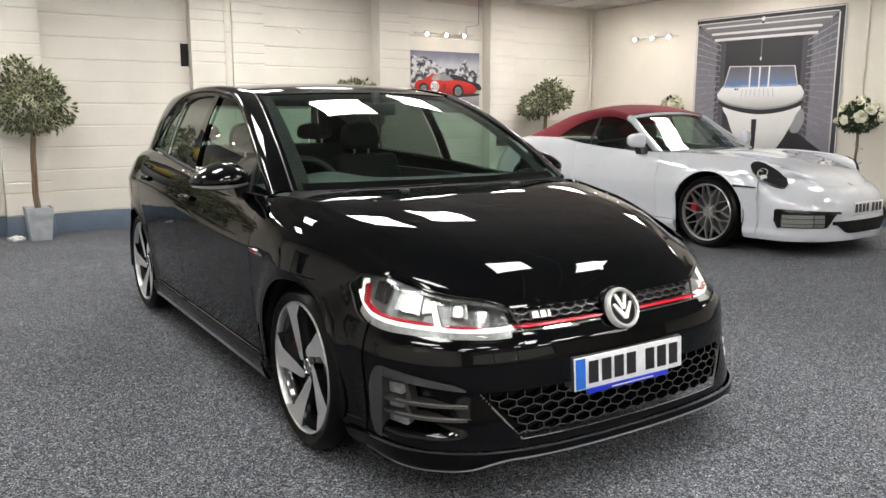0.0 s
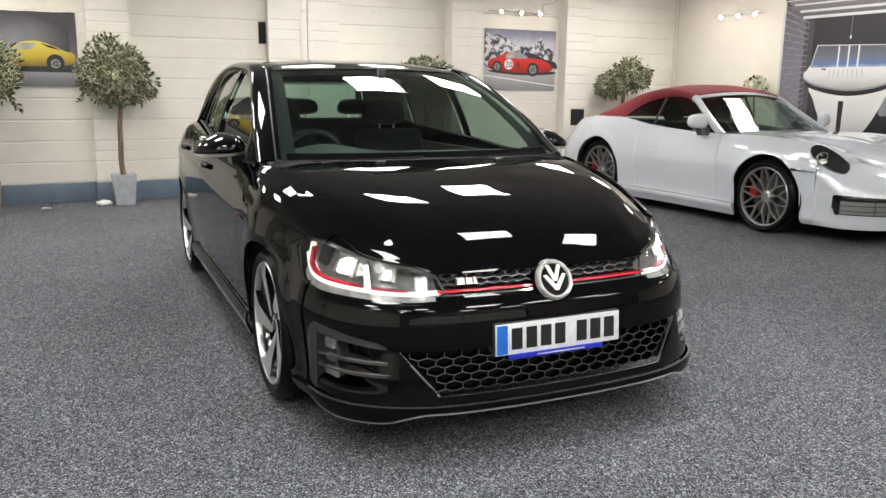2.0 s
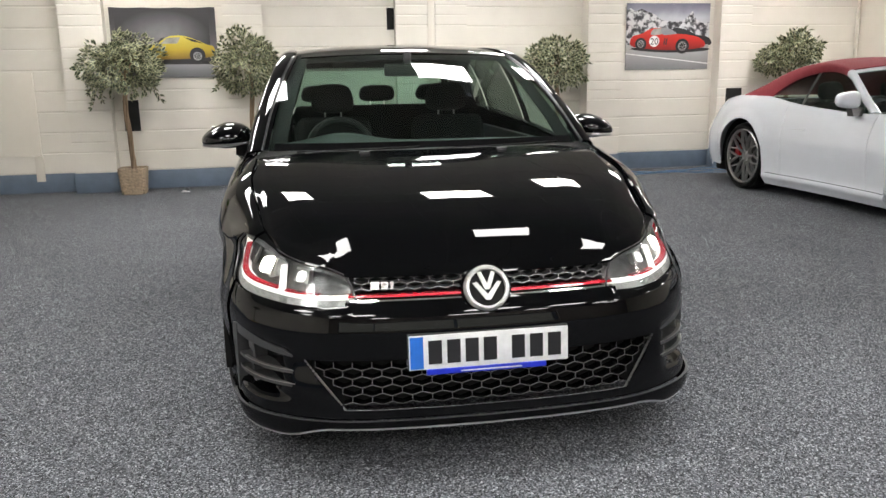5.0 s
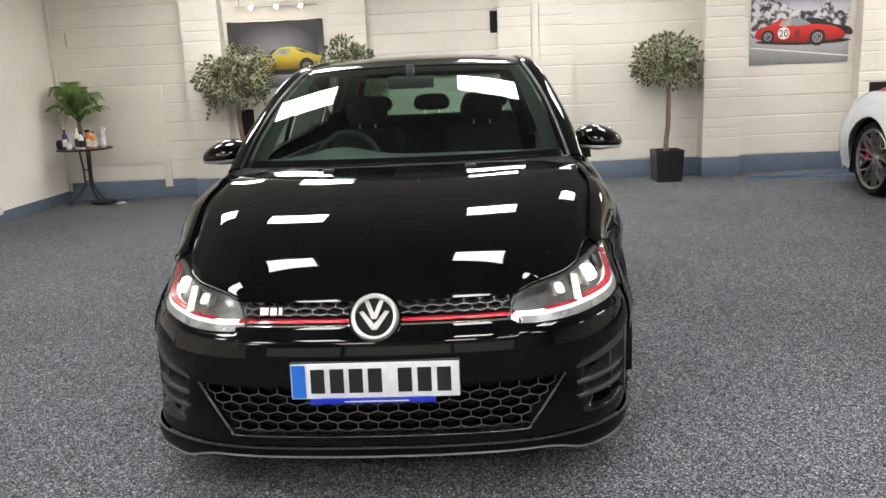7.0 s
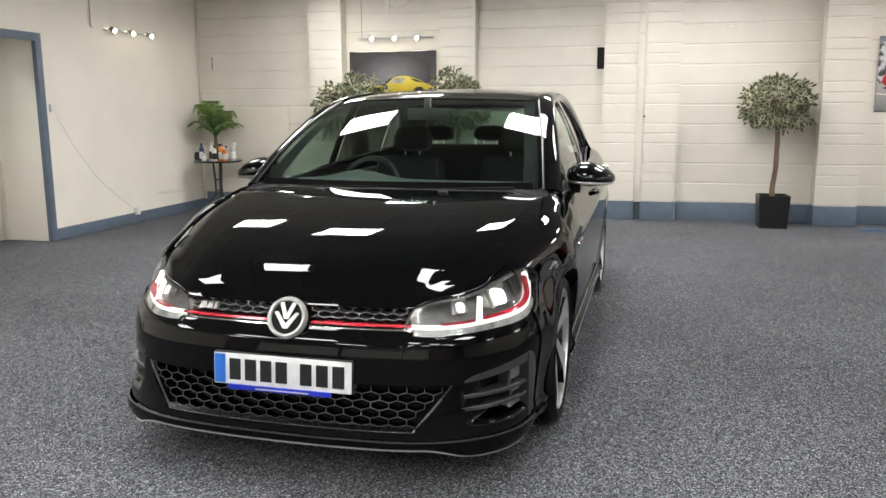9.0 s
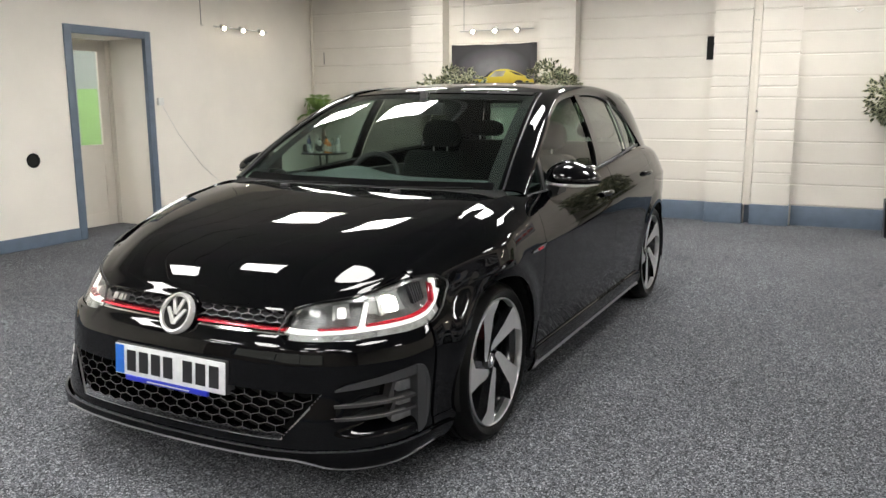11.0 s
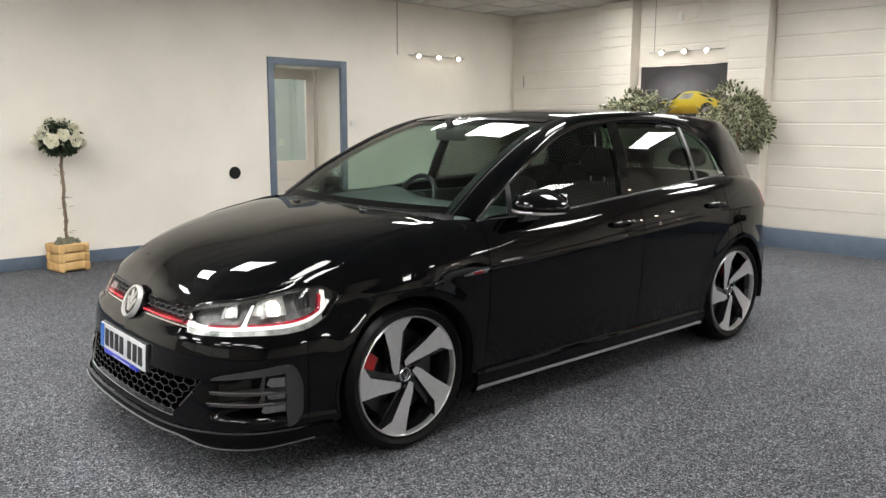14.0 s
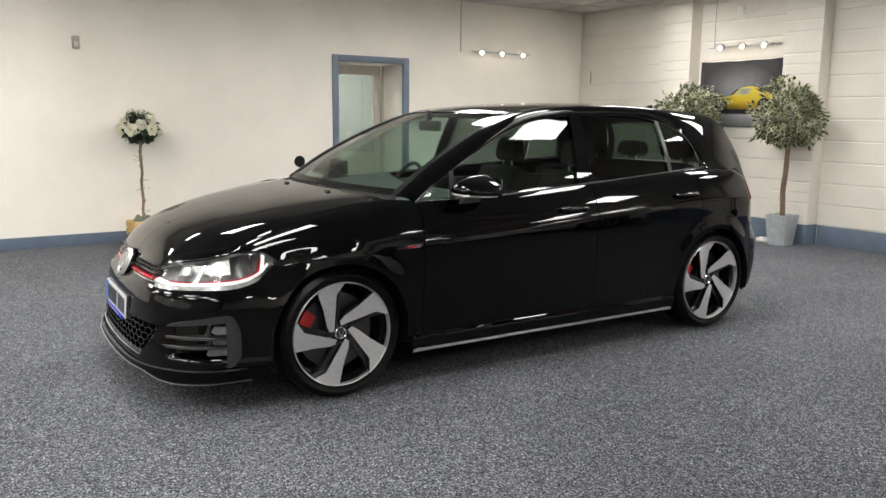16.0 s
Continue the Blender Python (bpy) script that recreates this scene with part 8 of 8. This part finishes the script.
no.parent = rp2
no.matrix_local = pose(-0.19, -0.0142, 0.318, 90, 0, 0)

# boat print on the smooth wall: a garage seen from its mouth
bp = poster("boat_print", pose(XE - 0.004, 3.53, 0.70, 0, 0, -90), 2.1, 1.85, "large print of a white motor boat in a garage", "poster")
HW, HT = 1.05, 1.82
dark_m = print_material("garage_print_sheet", [(0.0, (0.03, 0.03, 0.036)), (0.5, (0.022, 0.02, 0.023)), (1.0, (0.03, 0.027, 0.029))], 2.0, rough=0.7)
sheet("print_sheet", lambda u, v: (-HW + 2 * HW * u, -0.005, HT * v), 6, 6, dark_m, bp, "", 0.002)
M_BRICKPALE = print_material("printed_pale_brick", [(0.0, (0.21, 0.198, 0.228)), (0.5, (0.165, 0.157, 0.182)), (1.0, (0.085, 0.082, 0.094))], 6)
M_BRICKDARK = print_material("printed_dark_brick", [(0.0, (0.07, 0.066, 0.076)), (1.0, (0.04, 0.038, 0.043))], 6)
M_BRICKJOINT = plain("printed_brick_joint", (0.205, 0.195, 0.22), 0.4, vary=0.3, scale=12)


def printed_side(x_out, x_in, top_out, top_in, lo_out, lo_in, rows, pale):
    """A brick side wall drawn in perspective: courses converge towards the back of the garage."""
    def at(u, v):
        k = u ** 0.75
        return (x_out + (x_in - x_out) * k, (lo_out + (top_out - lo_out) * v) * (1 - k) + (lo_in + (top_in - lo_in) * v) * k)
    flat("printed_garage_wall", [at(0, 0), at(1, 0), at(1, 1), at(0, 1)], 0.0065, pale, bp)
    flat("printed_far_wall", [at(0.62, 0), at(1, 0), at(1, 1), at(0.62, 1)], 0.0074, M_BRICKDARK, bp)
    for r in range(1, rows):
        v = r / rows
        flat("printed_joint", [at(0, v - 0.006), at(0.8, v - 0.004), at(0.8, v + 0.004), at(0, v + 0.006)], 0.0083, M_BRICKJOINT, bp)
    for r in range(rows):
        for c in range(3):
            u = 0.12 + 0.26 * c + (0.13 if r % 2 else 0.0)
            if u < 0.8:
                flat("printed_joint", [at(u - 0.006, r / rows), at(u + 0.006, r / rows), at(u + 0.006, (r + 1) / rows), at(u - 0.006, (r + 1) / rows)], 0.0083, M_BRICKJOINT, bp)


printed_side(-1.02, -0.56, 1.72, 1.48, 0.0, 0.30, 19, M_BRICKPALE)
printed_side(0.965, 0.53, 1.71, 1.47, 0.0, 0.30, 19, M_BRICKPALE)
flat("printed_floor", [(-HW, 0), (HW, 0), (0.55, 0.32), (-0.57, 0.32)], 0.0086, M_PRINTBLACK, bp)
flat("printed_door_panel", [(-1.0, 1.745), (0.955, 1.735), (0.717, 1.50), (-0.737, 1.505)], 0.0092, print_material("printed_grey_ceiling", [(0.0, (0.07, 0.066, 0.07)), (1.0, (0.16, 0.152, 0.156))], 5), bp)
M_SLATPRINT = print_material("printed_pale_slat", [(0.0, (0.46, 0.45, 0.45)), (1.0, (0.60, 0.59, 0.58))], 9)
for z, a, b, w in ((1.68, -0.885, 0.88, 0.020), (1.588, -0.79, 0.765, 0.030), (1.508, -0.74, 0.72, 0.034)):
    flat("printed_door_slat", [(a, z), (b, z - 0.006), (b, z - 0.006 + w), (a, z + w)], 0.0100, M_SLATPRINT, bp)
M_BORDER = print_material("printed_pale_border", [(0.0, (0.44, 0.42, 0.42)), (1.0, (0.62, 0.60, 0.58))], 7)
for a, b, c, d in ((-HW, 0.0, -HW + 0.016, 1.815), (HW - 0.016, 0.0, HW, 1.815), (-HW + 0.016, 1.797, HW - 0.016, 1.813), (-1.032, 0.0, -1.014, 1.75), (0.962, 0.0, 0.980, 1.74), (-1.014, 1.742, 0.962, 1.755)):
    flat("printed_edge", rect(a, b, c, d), 0.0108, M_BORDER, bp)
flat("printed_lamp", disc(-0.025, 1.745, 0.026), 0.0116, M_PRINTWHITE, bp)
flat("printed_lamp_socket", rect(-0.04, 1.685, -0.012, 1.72), 0.0116, M_PRINTBLACK, bp)
flat("printed_cord", rect(-0.028, 1.27, -0.024, 1.50), 0.0095, M_PRINTGREY, bp)
flat("printed_pull", rect(-0.036, 1.235, -0.020, 1.272), 0.0095, M_PRINTWHITE, bp)
hull_m = print_material("printed_hull", [(0.0, (0.38, 0.37, 0.36)), (0.5, (0.60, 0.59, 0.57)), (1.0, (0.72, 0.71, 0.69))], 3)
flat("printed_outboard", smooth_outline([(0.50, 0.66), (0.60, 0.60), (0.62, 0.48), (0.55, 0.34), (0.44, 0.36)], 4), 0.0094, M_PRINTGREY, bp)
flat("printed_hull", smooth_outline([(-0.53, 0.66), (-0.47, 0.50), (-0.40, 0.34), (-0.28, 0.14), (-0.14, 0.03), (0.12, 0.03), (0.30, 0.17), (0.44, 0.40), (0.51, 0.55), (0.54, 0.66), (0.0, 0.56)], 5), 0.0102, hull_m, bp)
flat("printed_band", smooth_outline([(-0.60, 0.72), (-0.30, 0.635), (0.0, 0.605), (0.31, 0.635), (0.57, 0.72), (0.545, 0.655), (0.31, 0.585), (0.0, 0.553), (-0.30, 0.585), (-0.56, 0.655)], 4), 0.0112, M_PRINTBLACK, bp)
flat("printed_rim", smooth_outline([(-0.650, 0.775), (-0.52, 0.690), (-0.30, 0.640), (0.0, 0.612), (0.31, 0.638), (0.53, 0.702), (0.592, 0.775), (0.30, 0.70), (-0.30, 0.70)], 5), 0.0120, M_PRINTGREY, bp)
flat("printed_deck", smooth_outline([(-0.652, 0.800), (-0.60, 0.875), (-0.53, 0.925), (-0.20, 0.93), (0.20, 0.925), (0.50, 0.918), (0.575, 0.86), (0.595, 0.795), (0.52, 0.722), (0.31, 0.662), (0.0, 0.636), (-0.30, 0.664), (-0.54, 0.722)], 5), 0.0128, hull_m, bp)
glass_m = print_material("printed_blue_glass", [(0.0, (0.34, 0.38, 0.46)), (0.14, (0.10, 0.17, 0.36)), (0.45, (0.13, 0.14, 0.18)), (1.0, (0.085, 0.08, 0.085))], 4)
flat("printed_windshield", [(-0.56, 0.90), (-0.479, 1.172), (0.457, 1.143), (0.515, 0.895)], 0.0136, glass_m, bp)
for q in ([(-0.56, 0.90), (-0.548, 0.90), (-0.467, 1.172), (-0.481, 1.172)], [(0.515, 0.895), (0.503, 0.895), (0.445, 1.143), (0.459, 1.143)], [(-0.481, 1.165), (0.459, 1.136), (0.459, 1.148), (-0.481, 1.177)]):
    flat("printed_frame", q, 0.0144, M_BORDER, bp)
for a in (-0.165, -0.027, 0.107):
    flat("printed_post", [(a - 0.013, 0.895), (a + 0.009, 0.895), (a + 0.013, 1.15), (a - 0.007, 1.15)], 0.0152, M_PRINTWHITE, bp)
M_DECKLINE = plain("printed_deck_line", (0.42, 0.41, 0.40), 0.4)
for k in range(8):
    flat("printed_rib", [(-0.286 + 0.066 * k, 0.775), (-0.274 + 0.066 * k, 0.775), (-0.262 + 0.062 * k, 0.875), (-0.272 + 0.062 * k, 0.875)], 0.0136, M_DECKLINE, bp)
for a in (-0.372, -0.340):
    flat("printed_port", disc(a, 0.876, 0.013), 0.0136, M_PRINTBLACK, bp)
flat("printed_engine", [(-0.10, 0.10), (-0.04, 0.10), (-0.03, 0.49), (-0.105, 0.49)], 0.0112, M_PRINTBLACK, bp)


def spot_rail(m, xs, label, drop=0.0, wire=None, half=0.49):
    """Three spots on a slim wall rail."""
    t = thing("spot_rail", m, label, "spotlight", "wall spot rails")
    tube("rail", [(-half, -0.06, 0), (half, -0.06, 0)], 0.009, M_STEEL, t)
    for a in (-half * 0.8, half * 0.8):
        tube("bracket", [(a, 0, 0), (a, -0.06, 0)], 0.008, M_STEEL, t)
    for a in xs:
        sp = new("spot")
        sp.parent = t
        v, f = lathe_data([(0.012, 0.05), (0.024, 0.035), (0.030, -0.02), (0.028, -0.02), (0.020, 0.02)], 20, Matrix.Translation((a, -0.085, -0.005)) @ pose(0, 0, 0, -58, 0, 0))
        build("shade", v, f, M_STEEL, sp)
        part("bulb", ball_bm(Matrix.Translation((a, -0.105, -0.018)), 0.021, 16, 10), M_SPOT, sp, "lit bulb")
    if wire:
        tube("wire", wire, 0.004, M_SCREW, t)
    return t


spot_rail(pose(-1.83, YN, 2.215), (-0.30, 0.0, 0.29), "steel rail with three lit spots over a print", wire=[(-0.46, -0.02, 0), (-0.46, -0.008, 0.02), (-0.46, -0.008, ZC - 2.215)])
spot_rail(pose(4.27, YN, 2.335), (-0.32, 0.0, 0.30), "steel rail with three lit spots over a print", wire=[(0.40, -0.02, 0), (0.40, -0.008, 0.12), (0.62, -0.008, 0.16), (0.62, -0.008, ZC - 2.335)])
spot_rail(pose(XW, 5.08, 2.215, 0, 0, 90), (-0.36, -0.02, 0.34), "steel rail with three lit spots on the wall", wire=[(-0.62, -0.02, 0), (-0.64, -0.008, 0.0), (-0.64, -0.008, ZC - 2.215)])
spot_rail(pose(XE, 5.30, 2.34, 0, 0, -90), (-0.30, 0.02, 0.32), "steel rail with three lit spots on the wall", half=0.46)

# small wall things
hc = thing("round_vent", pose(XW, 2.135, 0.812), "round black vent opening in the wall", "vent")
v, f = lathe_data([(0.050, 0.0), (0.066, 0.0), (0.068, 0.010), (0.063, 0.016), (0.056, 0.012), (0.050, 0.002)], 36, pose(0, 0, 0, 0, 90, 0))
build("collar", v, f, M_MATTE, hc)
part("opening", cone_bm(pose(0.003, 0, 0, 0, 90, 0), 0.058, 0.058, 0.004, 32), M_DARK, hc)
sb = thing("alarm_sensor", pose(XW, -0.245, 2.05), "small white alarm sensor box", "sensor")
# white case coloured darker, its shading put into the plastic
part("body", box_bm(0, 0.06, -0.032, 0.032, -0.06, 0.06, 0.012), plain("shaded_sensor_plastic", (0.40, 0.36, 0.29), 0.45), sb)
part("eye", box_bm(0.06, 0.063, -0.018, 0.018, -0.035, 0.005, 0.004), M_CEIL, sb)
so = thing("socket_box", pose(XW, 3.735, 1.35), "white cable box on the wall with a hanging wire", "socket")
part("body", box_bm(0, 0.03, -0.04, 0.04, -0.04, 0.04, 0.006), M_WHITE, so)
tube("wire", [(0.01, 0.03, -0.04), (0.006, 0.25, -0.36), (0.005, 0.60, -0.74), (0.005, 0.95, -1.0), (0.006, 1.24, -1.18)], 0.003, M_WHITE, so)
s2 = thing("socket_box", pose(XW + 0.018, 5.01, 0.13), "white socket box at the skirting", "socket")
part("body", box_bm(-0.018, 0.03, -0.035, 0.035, -0.035, 0.045, 0.006), M_WHITE, s2)


def slot(x0, x1, z0, z1, y, label):
    t = thing("wall_vent", pose((x0 + x1) / 2, y, z0), label, "vent")
    w, h = (x1 - x0) / 2, z1 - z0
    part("opening", box_bm(-w, w, -0.006, 0.0, 0, h), M_DARK, t, smooth=False)
    fr = bmesh.new()
    for a0, a1, b0, b1 in ((-w - 0.006, -w, 0, h), (w, w + 0.006, 0, h), (-w - 0.006, w + 0.006, -0.006, 0), (-w - 0.006, w + 0.006, h, h + 0.006)):
        box_bm(a0, a1, -0.009, 0.0, b0, b1, bm=fr)
    part("edge", fr, M_MATTE, t, smooth=False)


slot(0.68, 0.755, 1.80, 2.04, YN - 0.002, "tall dark slot beside the pier")
slot(5.10, 5.31, 0.80, 1.02, YN - 0.182, "square dark vent hole in the pier")
slot(-2.40, -2.24, 0.68, 1.02, YN - 0.002, "dark vent hole in the block wall")
lt = thing("door_latch", pose(1.245, YN - 0.13, 1.235), "small painted latch on the cover strip", "latch")
part("plate", box_bm(-0.012, 0.012, -0.012, 0.0, -0.10, 0.02, 0.003), M_WALL, lt)
part("knob", ball_bm(Matrix.Translation((0, -0.018, 0.0)), 0.014, 12, 8), M_SCREW, lt)
hk = thing("wall_hook", pose(2.15, YN, 2.25), "small white hook on the block wall", "hook")
tube("hook", [(-0.04, -0.005, 0.02), (-0.03, -0.03, 0.0), (0, -0.04, -0.015), (0.04, -0.03, 0.01)], 0.006, M_WHITE, hk)
for zz, yy in ((2.19, 0), (2.42, 0)):
    for xx in (1.175, 1.205):
        part("screw", cone_bm(Matrix.Translation((xx, YN - 0.1215, zz)) @ pose(0, 0, 0, 90, 0, 0), 0.006, 0.006, 0.003, 10), M_SCREW, wn)
br = thing("wall_bracket", pose(-1.93, YN, 2.62), "white bracket box under the ceiling", "bracket")
part("box", box_bm(-0.025, 0.025, -0.05, 0.0, -0.05, 0.05, 0.004), M_WHITE, br)
tube("arm", [(0.02, -0.02, -0.02), (0.16, -0.05, -0.05), (0.26, -0.06, 0.0), (0.27, -0.06, ZC - 2.62)], 0.008, M_WALL, br)
bp2 = thing("wall_board", pose(-3.87, YN, 0), "flat cream painted board on the block wall", "board")
part("board", box_bm(-0.54, 0.54, -0.022, 0.0, 0.42, 1.35, 0.003), M_WALL, bp2)
part("batten", box_bm(0.46, 0.55, -0.03, 0.0, 0.13, 0.42, 0.003), M_WALL, bp2)
pc = thing("corner_pipe", pose(XW + 0.06, YN - 0.05, 0), "thin painted pipe up the corner", "pipe")
tube("pipe", [(0, 0, 0.12), (0, 0, 1.4), (0.003, 0, ZC)], 0.012, M_WALL, pc)
pv = thing("dark_wire", pose(-4.42, YN, 1.92), "short dark wire hanging on the wall", "wire")
tube("wire", [(0, -0.008, 0.10), (0.004, -0.012, 0.02), (0.0, -0.008, -0.06)], 0.006, M_SCREW, pv)
ec = thing("wall_conduit", pose(XE, 2.22, 0), "thin painted conduit on the wall", "conduit")
tube("pipe", [(-0.012, 0.0, 1.45), (-0.012, 0.0, 2.2), (-0.012, 0, ZC)], 0.010, M_WALL, ec)
cp = thing("corner_pipe", pose(XE - 0.05, YN - 0.05, 0), "thin painted pipe up the corner", "pipe")
tube("pipe", [(0, 0, 0.12), (0, 0, 1.4), (0, 0, ZC)], 0.022, M_WALL, cp)
cb2 = thing("blue_cable", pose(4.0, 5.98, 0), "loose coils of blue cable on the carpet", "cable")

for k in range(4):
    pts = []
    for i in range(40):
        u = i / 39
        pts.append((-0.45 + 1.35 * u + 0.08 * math.sin(5 * u + k), 0.10 * math.sin(4.5 * u * (1 + 0.15 * k) + 1.3 * k) + 0.05 * k - 0.05, 0.008 + 0.014 * (k % 3) * abs(math.sin(7 * u + k))))
    tube("strand", pts, 0.006, M_BLUECABLE, cb2, seg=6)


# ---- courses of painted block on the long wall and its piers ----
def course(x0, x1, z0, z1, y, parent):
    """One painted block course: a slab with softened edges, a touch uneven."""
    d = rng.uniform(-0.0012, 0.0012)
    c, g = 0.008, 0.0042
    a, b = x0 + 0.002, x1 - 0.002
    lo, hi = z0 + g + rng.uniform(-0.001, 0.001), z1 - g + rng.uniform(-0.001, 0.001)
    n = max(2, int((b - a) / 0.45))
    verts, faces = [], []
    for i in range(n + 1):
        x = a + (b - a) * i / n
        w = 0.002 * noise.noise(Vector((x * 1.3, z0 * 3, y)))
        s = 0.0025 * noise.noise(Vector((x * 0.8, z0 * 5 + 9, y)))
        verts += [(x, y + 0.010, lo + s), (x, y + d + c * 0.6 + w, lo + s), (x, y + d + w, lo + c + s), (x, y + d + w, hi - c + s), (x, y + d + c * 0.6 + w, hi + s), (x, y + 0.010, hi + s)]
    for i in range(n):
        for k in range(5):
            faces.append((i * 6 + k, (i + 1) * 6 + k, (i + 1) * 6 + k + 1, i * 6 + k + 1))
    faces += [tuple(range(5, -1, -1)), tuple(n * 6 + k for k in range(6))]
    build("block_course", verts, faces, M_BLOCK, parent, "", 25)


BH = 0.2305
edge = XW
for a, b, deep in PIERS + [(XE, XE, 0)]:
    if a - edge > 0.12:
        z = 0.2165
        while z < ZC - 0.02:
            course(edge, a, z, min(z + BH, ZC), YN, wn)
            z += BH
    if b > a:
        z, k = 0.2265, 0
        while z < ZC - 0.02:
            h = (BH, BH / 2, BH / 2)[k % 3]
            course(a, b, z, min(z + h, ZC), YN - deep, wn)
            z += h
            k += 1
    edge = b
